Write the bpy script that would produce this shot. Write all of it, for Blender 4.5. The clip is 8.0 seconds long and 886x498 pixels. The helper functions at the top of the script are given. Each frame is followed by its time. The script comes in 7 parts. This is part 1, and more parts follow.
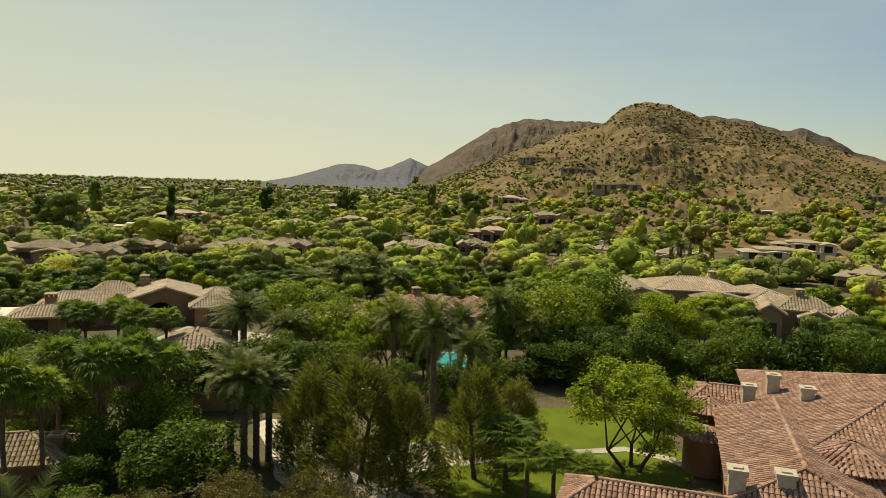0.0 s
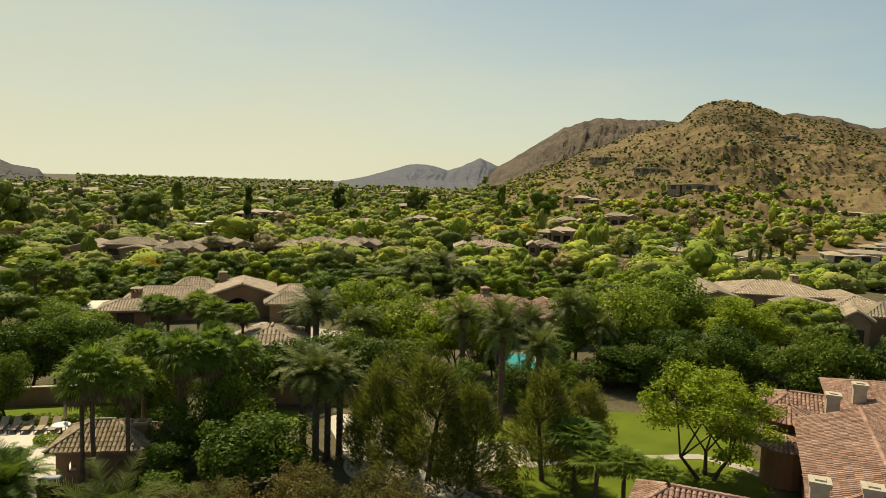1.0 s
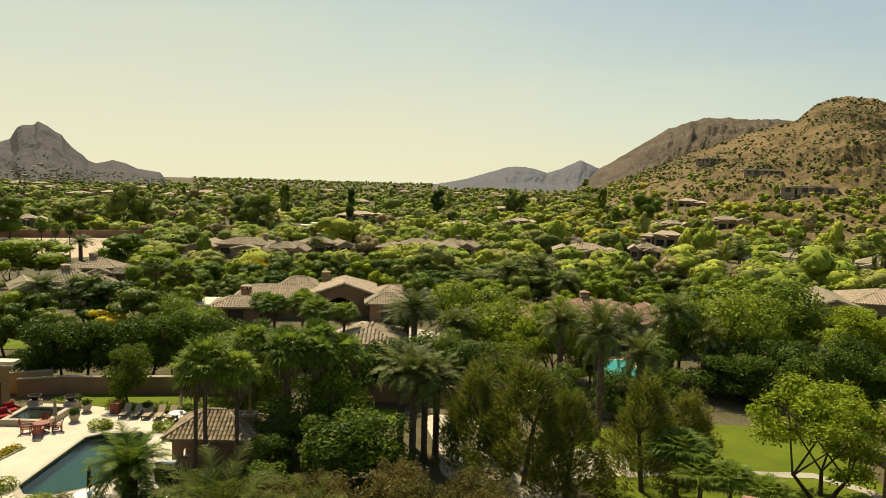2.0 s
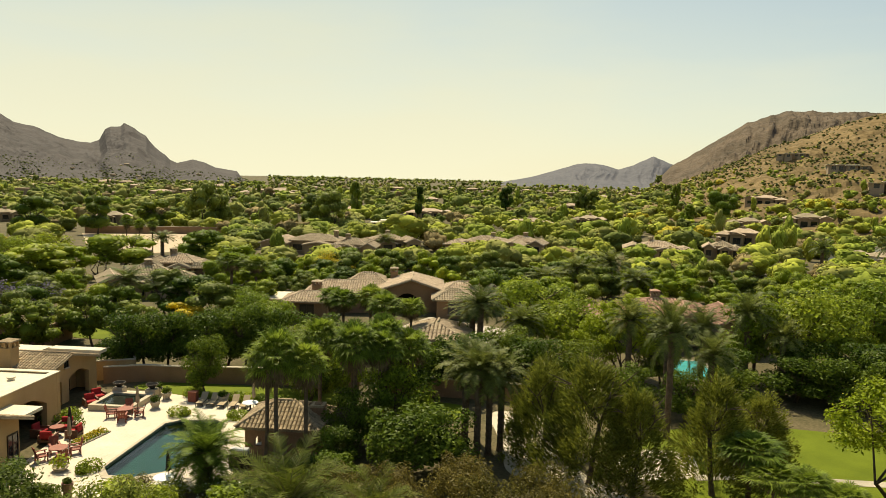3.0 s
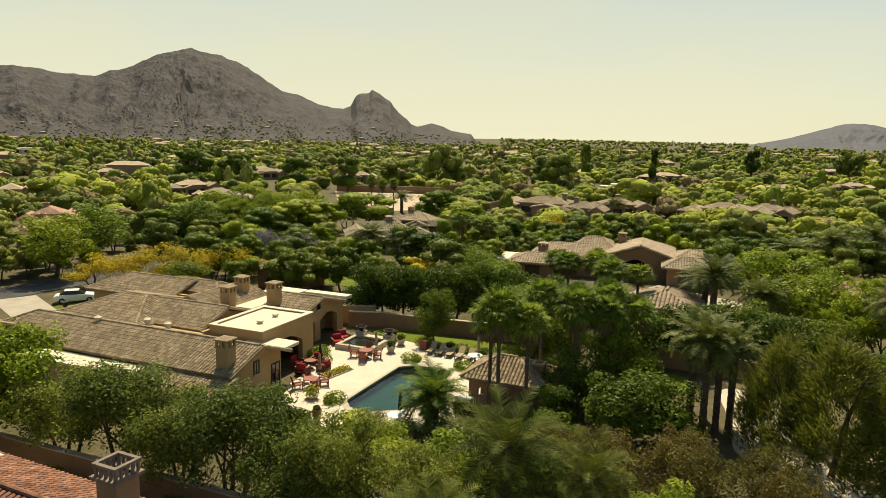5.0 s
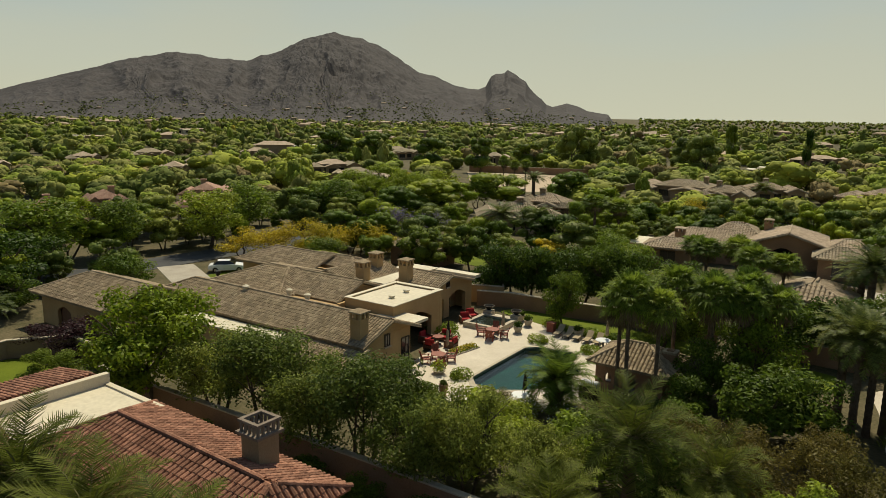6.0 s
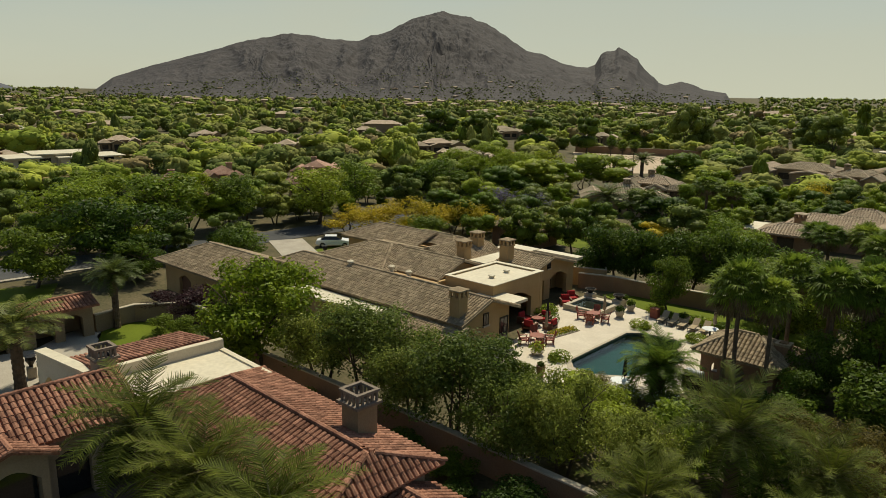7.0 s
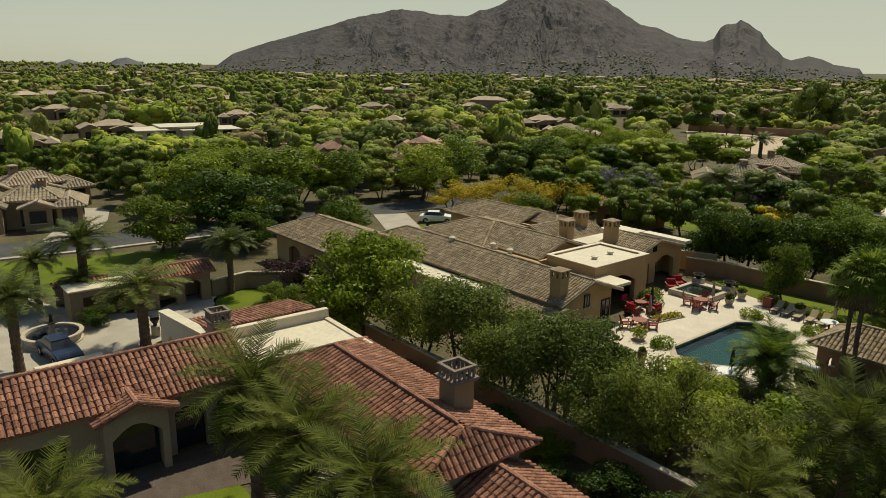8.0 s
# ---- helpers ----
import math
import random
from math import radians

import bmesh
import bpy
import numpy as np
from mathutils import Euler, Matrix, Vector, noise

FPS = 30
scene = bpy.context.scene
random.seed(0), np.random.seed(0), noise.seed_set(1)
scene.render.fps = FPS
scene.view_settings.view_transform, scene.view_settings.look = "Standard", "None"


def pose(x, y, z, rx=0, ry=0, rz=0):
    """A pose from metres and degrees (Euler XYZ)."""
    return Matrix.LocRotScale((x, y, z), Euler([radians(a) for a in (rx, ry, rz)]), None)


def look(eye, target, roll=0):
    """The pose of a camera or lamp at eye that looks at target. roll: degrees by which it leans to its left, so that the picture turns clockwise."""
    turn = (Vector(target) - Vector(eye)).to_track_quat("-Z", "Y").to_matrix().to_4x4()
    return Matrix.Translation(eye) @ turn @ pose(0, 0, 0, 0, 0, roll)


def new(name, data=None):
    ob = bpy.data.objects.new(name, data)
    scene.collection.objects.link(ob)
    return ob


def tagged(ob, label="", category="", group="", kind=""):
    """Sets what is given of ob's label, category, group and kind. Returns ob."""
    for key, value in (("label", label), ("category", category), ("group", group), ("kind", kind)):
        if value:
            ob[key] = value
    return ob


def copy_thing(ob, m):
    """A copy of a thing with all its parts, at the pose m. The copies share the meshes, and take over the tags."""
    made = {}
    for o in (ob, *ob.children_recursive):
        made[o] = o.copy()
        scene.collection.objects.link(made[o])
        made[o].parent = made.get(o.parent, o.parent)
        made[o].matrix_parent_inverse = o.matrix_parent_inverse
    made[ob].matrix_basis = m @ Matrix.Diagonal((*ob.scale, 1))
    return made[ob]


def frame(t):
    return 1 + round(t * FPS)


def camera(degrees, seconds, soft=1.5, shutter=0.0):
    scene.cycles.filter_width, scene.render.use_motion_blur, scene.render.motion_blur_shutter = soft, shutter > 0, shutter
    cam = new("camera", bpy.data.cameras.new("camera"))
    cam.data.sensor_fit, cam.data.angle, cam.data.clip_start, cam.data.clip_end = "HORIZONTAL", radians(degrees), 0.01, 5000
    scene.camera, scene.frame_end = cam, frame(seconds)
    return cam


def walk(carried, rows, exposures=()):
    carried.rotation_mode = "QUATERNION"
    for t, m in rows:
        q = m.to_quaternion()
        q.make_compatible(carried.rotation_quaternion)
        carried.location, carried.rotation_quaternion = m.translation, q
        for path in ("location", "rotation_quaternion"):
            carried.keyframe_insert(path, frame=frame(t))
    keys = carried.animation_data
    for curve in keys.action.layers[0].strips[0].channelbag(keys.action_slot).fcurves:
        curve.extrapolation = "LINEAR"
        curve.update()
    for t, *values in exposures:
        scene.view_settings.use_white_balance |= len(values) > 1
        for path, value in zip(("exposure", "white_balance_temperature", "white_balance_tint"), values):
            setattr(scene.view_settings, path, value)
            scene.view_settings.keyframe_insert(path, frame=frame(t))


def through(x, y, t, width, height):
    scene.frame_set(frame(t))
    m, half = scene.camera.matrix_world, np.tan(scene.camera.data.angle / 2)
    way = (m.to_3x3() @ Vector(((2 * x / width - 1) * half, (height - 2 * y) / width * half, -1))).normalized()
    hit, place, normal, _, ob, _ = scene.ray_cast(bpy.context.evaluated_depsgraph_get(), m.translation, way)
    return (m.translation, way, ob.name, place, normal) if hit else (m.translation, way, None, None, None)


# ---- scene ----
from mathutils import bvhtree

cam = camera(63.8, 8.0, soft=0.6)
PATH = [
    (0, (0.000, 0.001, 20.002), (0.000, 19.917, 18.178), 1.70),
    (0.5, (-0.002, -0.037, 19.973), (-1.084, 19.848, 18.120), 1.69),
    (1, (-0.036, -0.086, 19.968), (-1.970, 19.732, 18.092), 1.72),
    (1.5, (-0.093, -0.075, 19.965), (-3.524, 19.537, 18.060), 1.74),
    (3, (0.207, -0.217, 19.884), (-6.272, 18.598, 17.879), 1.40),
    (3.5, (0.293, -0.245, 19.828), (-7.375, 18.084, 17.537), 1.37),
    (4, (0.316, -0.278, 19.805), (-8.648, 17.412, 17.216), 1.32),
    (4.5, (0.328, -0.260, 19.775), (-10.102, 16.560, 16.896), 1.30),
    (6, (0.632, -0.371, 19.722), (-13.936, 12.807, 15.965), 1.03),
    (6.5, (0.640, -0.331, 19.703), (-14.835, 11.667, 15.633), 0.98),
    (7, (0.711, -0.270, 19.695), (-15.519, 10.577, 15.342), 0.85),
    (7.5, (0.758, -0.262, 19.719), (-16.169, 9.310, 15.042), 0.75),
    (8, (0.679, -0.258, 19.732), (-16.809, 8.048, 14.712), 0.77),
]
walk(cam, [(t, look(eye, target, roll)) for t, eye, target, roll in PATH],
     exposures=[(0.0, 0.14, 6800, 4), (1.0, 0.2, 6850, 4), (3.0, 0.5, 7150, 5), (4.6, 0.58, 7200, 5), (5.8, -0.2, 6500, 5), (8.0, -0.2, 6300, 4)])

# ---- light: a high hazy sun ahead and to the left, seen from the first view ----
SUN_AZ, SUN_EL = 39.0, 57.5
sun_way = Vector((-math.sin(radians(SUN_AZ)) * math.cos(radians(SUN_EL)), math.cos(radians(SUN_AZ)) * math.cos(radians(SUN_EL)), math.sin(radians(SUN_EL))))
world = bpy.data.worlds.new("sky")
scene.world = world
world.use_nodes = True
wn = world.node_tree
sky = wn.nodes.new("ShaderNodeTexSky")
sky.sky_type, sky.sun_disc = "NISHITA", False
sky.sun_elevation, sky.sun_rotation = radians(SUN_EL), radians(-SUN_AZ)
sky.air_density, sky.dust_density, sky.ozone_density, sky.altitude = 1.2, 0.7, 1.5, 400
# desert haze: a pale cream veil low over the horizon all round
where, split, veil, haze = wn.nodes.new("ShaderNodeTexCoord"), wn.nodes.new("ShaderNodeSeparateXYZ"), wn.nodes.new("ShaderNodeValToRGB"), wn.nodes.new("ShaderNodeMix")
haze.data_type = "RGBA"
wn.links.new(where.outputs["Generated"], split.inputs[0])
wn.links.new(split.outputs["Z"], veil.inputs["Fac"])
veil.color_ramp.interpolation = "EASE"
veil.color_ramp.elements[0].position, veil.color_ramp.elements[0].color = 0.0, (0.93, 0.93, 0.93, 1)
veil.color_ramp.elements[1].position, veil.color_ramp.elements[1].color = 0.42, (0.6, 0.6, 0.6, 1)
tone = wn.nodes.new("ShaderNodeValToRGB")
tone.color_ramp.elements[0].position, tone.color_ramp.elements[0].color = 0.0, (1.0, 0.965, 0.73, 1)
tone.color_ramp.elements[1].position, tone.color_ramp.elements[1].color = 0.36, (0.60, 0.72, 0.74, 1)
lift = wn.nodes.new("ShaderNodeVectorMath")
lift.operation, lift.inputs["Scale"].default_value = "SCALE", 8.6
wn.links.new(split.outputs["Z"], tone.inputs["Fac"])
wn.links.new(tone.outputs["Color"], lift.inputs[0])
wn.links.new(lift.outputs[0], haze.inputs["B"])
# the haze is thicker towards the sun's side
aim, side, more = wn.nodes.new("ShaderNodeVectorMath"), wn.nodes.new("ShaderNodeMapRange"), wn.nodes.new("ShaderNodeMath")
aim.operation, aim.inputs[1].default_value = "DOT_PRODUCT", (-math.sin(radians(45)), math.cos(radians(45)), 0)
side.inputs["From Min"].default_value, side.inputs["From Max"].default_value = 0.2, 1.0
side.inputs["To Min"].default_value, side.inputs["To Max"].default_value = 0.2, 1.1
more.operation, more.use_clamp = "MULTIPLY", True
wn.links.new(where.outputs["Generated"], aim.inputs[0])
wn.links.new(aim.outputs["Value"], side.inputs["Value"])
wn.links.new(veil.outputs["Color"], more.inputs[0])
wn.links.new(side.outputs["Result"], more.inputs[1])
# faint streaks of thin cloud
streak, stretch, thin, sum_ = wn.nodes.new("ShaderNodeTexNoise"), wn.nodes.new("ShaderNodeMapping"), wn.nodes.new("ShaderNodeMapRange"), wn.nodes.new("ShaderNodeMath")
stretch.inputs["Scale"].default_value = (1.6, 1.6, 7.0)
streak.inputs["Scale"].default_value, streak.inputs["Detail"].default_value = 1.7, 5.0
thin.inputs["From Min"].default_value, thin.inputs["From Max"].default_value = 0.42, 0.75
thin.inputs["To Min"].default_value, thin.inputs["To Max"].default_value = -0.04, 0.22
sum_.operation, sum_.use_clamp = "ADD", True
wn.links.new(where.outputs["Generated"], stretch.inputs["Vector"])
wn.links.new(stretch.outputs["Vector"], streak.inputs["Vector"])
wn.links.new(streak.outputs["Fac"], thin.inputs["Value"])
wn.links.new(thin.outputs["Result"], sum_.inputs[0])
wn.links.new(more.outputs[0], sum_.inputs[1])
wn.links.new(sum_.outputs[0], haze.inputs["Factor"])
wn.links.new(sky.outputs["Color"], haze.inputs["A"])
wn.links.new(haze.outputs["Result"], wn.nodes["Background"].inputs["Color"])
wn.nodes["Background"].inputs["Strength"].default_value = 0.078
sun = new("sun", bpy.data.lights.new("sun", "SUN"))
sun.data.energy, sun.data.angle, sun.data.color = 5.0, radians(0.6), (1.0, 0.89, 0.68)
sun.matrix_world = sun_way.to_track_quat("Z", "Y").to_matrix().to_4x4()


# ---- materials ----
def material(name, dark, light, scale=1.0, rough=0.85, fine=12.0, bump=0.3, island=0.0, vary=0.0, metal=0.0, spread=0.5, depth=0.02):
    """Two colours mixed by coarse and fine noise in world metres, with relief; island and vary shift the brightness by piece and by thing."""
    m = bpy.data.materials.new(name)
    m.use_nodes = True
    n, link = m.node_tree.nodes, m.node_tree.links.new
    shader = n["Principled BSDF"]
    place = n.new("ShaderNodeNewGeometry")
    coarse, grain, both, ramp = n.new("ShaderNodeTexNoise"), n.new("ShaderNodeTexNoise"), n.new("ShaderNodeMath"), n.new("ShaderNodeValToRGB")
    for tex, s in ((coarse, scale), (grain, scale * fine)):
        tex.inputs["Scale"].default_value, tex.inputs["Detail"].default_value = s, 4.0
        link(place.outputs["Position"], tex.inputs["Vector"])
    both.operation = "MULTIPLY_ADD"
    half = n.new("ShaderNodeMath")
    half.operation, half.inputs[1].default_value = "MULTIPLY", 0.5
    link(grain.outputs["Fac"], half.inputs[0])
    both.inputs[1].default_value = 0.5
    link(coarse.outputs["Fac"], both.inputs[0])
    link(half.outputs[0], both.inputs[2])
    ramp.color_ramp.elements[0].position, ramp.color_ramp.elements[1].position = 0.5 - spread / 3, 0.5 + spread / 3
    ramp.color_ramp.elements[0].color, ramp.color_ramp.elements[1].color = (*dark, 1), (*light, 1)
    link(both.outputs[0], ramp.inputs["Fac"])
    colour = ramp.outputs["Color"]
    for amount, source in ((island, "island"), (vary, "thing")):
        if amount:
            hue, span = n.new("ShaderNodeHueSaturation"), n.new("ShaderNodeMapRange")
            pick = place.outputs["Random Per Island"] if source == "island" else n.new("ShaderNodeObjectInfo").outputs["Random"]
            span.inputs["To Min"].default_value, span.inputs["To Max"].default_value = 1 - amount, 1 + amount
            link(pick, span.inputs["Value"])
            link(span.outputs["Result"], hue.inputs["Value"])
            if source == "thing":
                shift = n.new("ShaderNodeMapRange")
                shift.inputs["To Min"].default_value, shift.inputs["To Max"].default_value = 0.5 + amount * 0.05, 0.5 - amount * 0.05
                link(pick, shift.inputs["Value"])
                link(shift.outputs["Result"], hue.inputs["Hue"])
            link(colour, hue.inputs["Color"])
            colour = hue.outputs["Color"]
    link(colour, shader.inputs["Base Color"])
    shader.inputs["Roughness"].default_value, shader.inputs["Metallic"].default_value = rough, metal
    if rough > 0.8:
        shader.inputs["Specular IOR Level"].default_value = 0.12
    if bump:
        relief = n.new("ShaderNodeBump")
        relief.inputs["Strength"].default_value, relief.inputs["Distance"].default_value = bump, depth
        link(both.outputs[0], relief.inputs["Height"])
        link(relief.outputs["Normal"], shader.inputs["Normal"])
    return m


def leaf_material(name, dark, light, through=0.42, vary=0.25, gloss=0.5, island=0.45, relief=0.0, shine=0.12, patch_size=0.35):
    """Leaves: colour by piece and by plant, some light passing through."""
    m = material(name, dark, light, scale=patch_size, fine=2.1 / patch_size, rough=gloss, bump=relief, island=island, vary=vary, spread=0.8, depth=0.35)
    n, link = m.node_tree.nodes, m.node_tree.links.new
    shader = n["Principled BSDF"]
    glow, mix = n.new("ShaderNodeBsdfTranslucent"), n.new("ShaderNodeMixShader")
    link(shader.inputs["Base Color"].links[0].from_socket, glow.inputs["Color"])
    mix.inputs["Fac"].default_value = through
    shader.inputs["Specular IOR Level"].default_value = shine
    link(shader.outputs[0], mix.inputs[1])
    link(glow.outputs[0], mix.inputs[2])
    link(mix.outputs[0], n["Material Output"].inputs["Surface"])
    return m


ROCK = material("desert_rock", (0.080, 0.056, 0.022), (0.235, 0.160, 0.070), scale=0.012, fine=14, bump=0.7, depth=3.0, spread=0.45)
FAR_ROCK = material("far_rock", (0.043, 0.038, 0.037), (0.086, 0.074, 0.070), scale=0.012, fine=14, bump=0.45, depth=5.0, spread=0.55)
# farthest hills: the pale blue of the haze is mixed into the rock colour
HAZED_ROCK = material("distant_rock", (0.085, 0.085, 0.098), (0.125, 0.122, 0.132), scale=0.006, fine=12, bump=0.4, depth=8.0, spread=0.5)
BROWN_ROCK = material("brown_rock", (0.055, 0.042, 0.026), (0.135, 0.098, 0.066), scale=0.014, fine=12, bump=0.8, depth=5.0, spread=0.4)
LAWN = material("lawn_grass", (0.072, 0.098, 0.005), (0.140, 0.174, 0.012), scale=0.35, fine=30, bump=0.6, depth=0.04)
SCRUB = material("scrub_ground", (0.052, 0.050, 0.020), (0.150, 0.118, 0.066), scale=0.3, fine=14, bump=0.6, depth=0.06)
PAVING = material("limestone_paving", (0.44, 0.37, 0.27), (0.60, 0.52, 0.40), scale=0.6, fine=12, bump=0.15, rough=0.7, island=0.08)
CONCRETE = material("concrete", (0.30, 0.26, 0.21), (0.46, 0.41, 0.33), scale=0.5, fine=20, bump=0.2)
ASPHALT = material("asphalt", (0.05, 0.05, 0.052), (0.10, 0.098, 0.095), scale=0.4, fine=40, bump=0.3)
STUCCO = material("ochre_stucco", (0.36, 0.235, 0.105), (0.47, 0.32, 0.155), scale=0.6, fine=25, bump=0.25)
STUCCO_BROWN = material("brown_stucco", (0.21, 0.125, 0.07), (0.30, 0.185, 0.105), scale=0.5, fine=25, bump=0.25, vary=0.15)
STUCCO_TAN = material("tan_stucco", (0.25, 0.175, 0.10), (0.35, 0.255, 0.155), scale=0.5, fine=25, bump=0.25, vary=0.15)
STUCCO_CREAM = material("cream_stucco", (0.55, 0.47, 0.34), (0.68, 0.60, 0.45), scale=0.5, fine=25, bump=0.2)
# brown pavers, their colour deepened by the shade lying on the terrace
SHADED_PAVER = material("brown_pavers", (0.075, 0.055, 0.042), (0.13, 0.10, 0.08), scale=1.5, fine=8, bump=0.3)
# cast stone of the chimney crowns, with their shade put into the colour
SHADED_CAP_STONE = material("dark_cast_stone", (0.15, 0.115, 0.085), (0.25, 0.20, 0.155), scale=3, bump=0.3)
# sandy hillside walls, and the front villa's cream walls with their shade painted in
STUCCO_SAND_AND_SHADE = material("sand_stucco", (0.27, 0.205, 0.14), (0.36, 0.285, 0.20), scale=0.5, fine=25, bump=0.25)
STUCCO_WHITE = material("white_stucco", (0.62, 0.58, 0.50), (0.76, 0.72, 0.64), scale=0.5, fine=25, bump=0.2, vary=0.1)
FLAT_ROOF = material("white_roof_coating", (0.50, 0.43, 0.30), (0.66, 0.58, 0.42), scale=0.35, fine=10, bump=0.15, rough=0.6)
TILE_TAN = material("tan_clay_tile", (0.20, 0.145, 0.085), (0.40, 0.31, 0.20), scale=1.2, fine=8, bump=0.3, island=0.28)
TILE_RED = material("red_clay_tile", (0.15, 0.064, 0.040), (0.36, 0.185, 0.120), scale=1.2, fine=8, bump=0.3, island=0.30)
TILE_ROSE = material("weathered_rose_tile", (0.20, 0.11, 0.075), (0.42, 0.265, 0.19), scale=1.0, fine=8, bump=0.3, island=0.28)
TILE_FAR = material("pale_roof_tile", (0.27, 0.205, 0.135), (0.45, 0.36, 0.25), scale=0.7, fine=6, bump=0.4, vary=0.22, island=0.15)
DARK_OPENING = material("shaded_room", (0.012, 0.010, 0.008), (0.03, 0.025, 0.02), scale=2, bump=0.1)
BRONZE = material("dark_bronze", (0.02, 0.016, 0.012), (0.05, 0.04, 0.03), scale=4, bump=0.1, rough=0.45, metal=0.6)
REDWOOD = material("red_stained_wood", (0.17, 0.035, 0.018), (0.30, 0.075, 0.035), scale=5, bump=0.2, rough=0.6)
CUSHION = material("red_cushion", (0.270, 0.022, 0.026), (0.375, 0.041, 0.038), scale=5, bump=0.2, rough=0.9)
BROWNWOOD = material("brown_wood", (0.09, 0.04, 0.02), (0.19, 0.09, 0.045), scale=5, bump=0.3, rough=0.7)
STONE = material("cast_stone", (0.36, 0.30, 0.22), (0.52, 0.45, 0.34), scale=3, bump=0.3)
CANVAS = material("canvas", (0.30, 0.23, 0.14), (0.42, 0.33, 0.21), scale=3, bump=0.2)
DARK_CANVAS = material("dark_canvas", (0.02, 0.016, 0.014), (0.05, 0.04, 0.035), scale=3, bump=0.2)
GLAZED_POT = material("terracotta", (0.20, 0.085, 0.05), (0.33, 0.16, 0.10), scale=4, bump=0.2, rough=0.6)
POOL_TILE = material("dark_pool_plaster", (0.004, 0.027, 0.020), (0.008, 0.045, 0.035), scale=1.0, bump=0.1)
BARK = material("bark", (0.05, 0.038, 0.025), (0.14, 0.105, 0.07), scale=3, bump=0.8, depth=0.05)
PALM_BARK = material("palm_bark", (0.07, 0.048, 0.03), (0.19, 0.135, 0.085), scale=3, bump=0.8, depth=0.05)
DEAD_FROND = material("dead_fronds", (0.10, 0.068, 0.032), (0.22, 0.155, 0.08), scale=2, bump=0.3, island=0.3)
CAR_PAINT = material("blue_car_paint", (0.012, 0.02, 0.045), (0.02, 0.03, 0.065), scale=1, bump=0.0, rough=0.2)
WHITE_PAINT = material("white_paint", (0.70, 0.70, 0.68), (0.80, 0.80, 0.78), scale=1, bump=0.0, rough=0.3)
RUBBER = material("rubber", (0.012, 0.012, 0.012), (0.03, 0.03, 0.03), scale=6, bump=0.1)
GLASS_DARK = material("tinted_window", (0.010, 0.012, 0.014), (0.022, 0.025, 0.027), scale=1, bump=0.0, rough=0.08)
POOL_BLUE = material("turquoise_pool", (0.05, 0.30, 0.30), (0.10, 0.42, 0.40), scale=1, bump=0.0, rough=0.1)

LEAF_DARK = leaf_material("dark_citrus_leaves", (0.045, 0.081, 0.008), (0.137, 0.186, 0.018), vary=0.4)
LEAF_MID = leaf_material("green_leaves", (0.110, 0.162, 0.011), (0.257, 0.313, 0.032), vary=0.4)
LEAF_OLIVE = leaf_material("olive_leaves", (0.104, 0.135, 0.017), (0.227, 0.260, 0.050), vary=0.35)
LEAF_BRIGHT = leaf_material("palo_verde_leaves", (0.160, 0.215, 0.010), (0.31, 0.37, 0.026), vary=0.15)
LEAF_YELLOW = leaf_material("yellow_blossom", (0.34, 0.27, 0.012), (0.56, 0.44, 0.03), vary=0.1)
LEAF_PINE = leaf_material("pine_needles", (0.090, 0.110, 0.012), (0.234, 0.240, 0.036), through=0.4)
LEAF_PALM = leaf_material("palm_leaves", (0.084, 0.133, 0.013), (0.230, 0.288, 0.036), gloss=0.5)
LEAF_DATE = leaf_material("date_palm_leaves", (0.066, 0.088, 0.014), (0.180, 0.200, 0.044), through=0.36, gloss=0.5, shine=0.16)
LEAF_FRESH = leaf_material("fresh_green_leaves", (0.120, 0.170, 0.009), (0.265, 0.325, 0.025))
LEAF_LUSH = leaf_material("dusky_palm_leaves", (0.042, 0.058, 0.007), (0.165, 0.185, 0.028), through=0.4, gloss=0.55, shine=0.08)
PALM_RIB = material("pale_frond_stalks", (0.12, 0.115, 0.04), (0.24, 0.22, 0.09), scale=2, bump=0.1)
LEAF_RUST = leaf_material("rusty_shrub_leaves", (0.085, 0.070, 0.014), (0.16, 0.14, 0.03))
LEAF_PURPLE = leaf_material("purple_shrub_leaves", (0.030, 0.014, 0.016), (0.075, 0.03, 0.034))
LEAF_LILAC = leaf_material("lilac_blossom", (0.16, 0.14, 0.19), (0.27, 0.24, 0.32))
PETAL_WHITE = leaf_material("white_petals", (0.55, 0.55, 0.48), (0.75, 0.75, 0.68))
# whole crowns seen from far off: leafy relief, toned by mass
WOOD_OF = {"dark": leaf_material("dark_woods", (0.061, 0.083, 0.015), (0.183, 0.210, 0.037), 0.08, 0.0, 0.8, 0.36, 0.6, patch_size=0.1),
           "mid": leaf_material("green_woods", (0.113, 0.152, 0.014), (0.284, 0.327, 0.039), 0.08, 0.0, 0.8, 0.36, 0.6, patch_size=0.1),
           "olive": leaf_material("olive_woods", (0.145, 0.152, 0.028), (0.312, 0.312, 0.075), 0.08, 0.0, 0.8, 0.36, 0.6, patch_size=0.1),
           "bright": leaf_material("yellow_green_woods", (0.177, 0.204, 0.018), (0.370, 0.381, 0.048), 0.08, 0.0, 0.8, 0.36, 0.6, patch_size=0.1),
           "yellow": leaf_material("blossom_woods", (0.27, 0.22, 0.014), (0.46, 0.37, 0.03), 0.08, 0.0, 0.8, 0.36, 0.6, patch_size=0.1),
           "brown": leaf_material("dry_woods", (0.152, 0.116, 0.043), (0.329, 0.250, 0.104), 0.08, 0.0, 0.8, 0.36, 0.6, patch_size=0.1)}
HILL_SCRUB = leaf_material("hill_scrub", (0.057, 0.068, 0.018), (0.155, 0.165, 0.046), 0.1, 0.0, 0.8, 0.4, 0.8)


# ---- mesh tools ----
rng = np.random.default_rng(7)


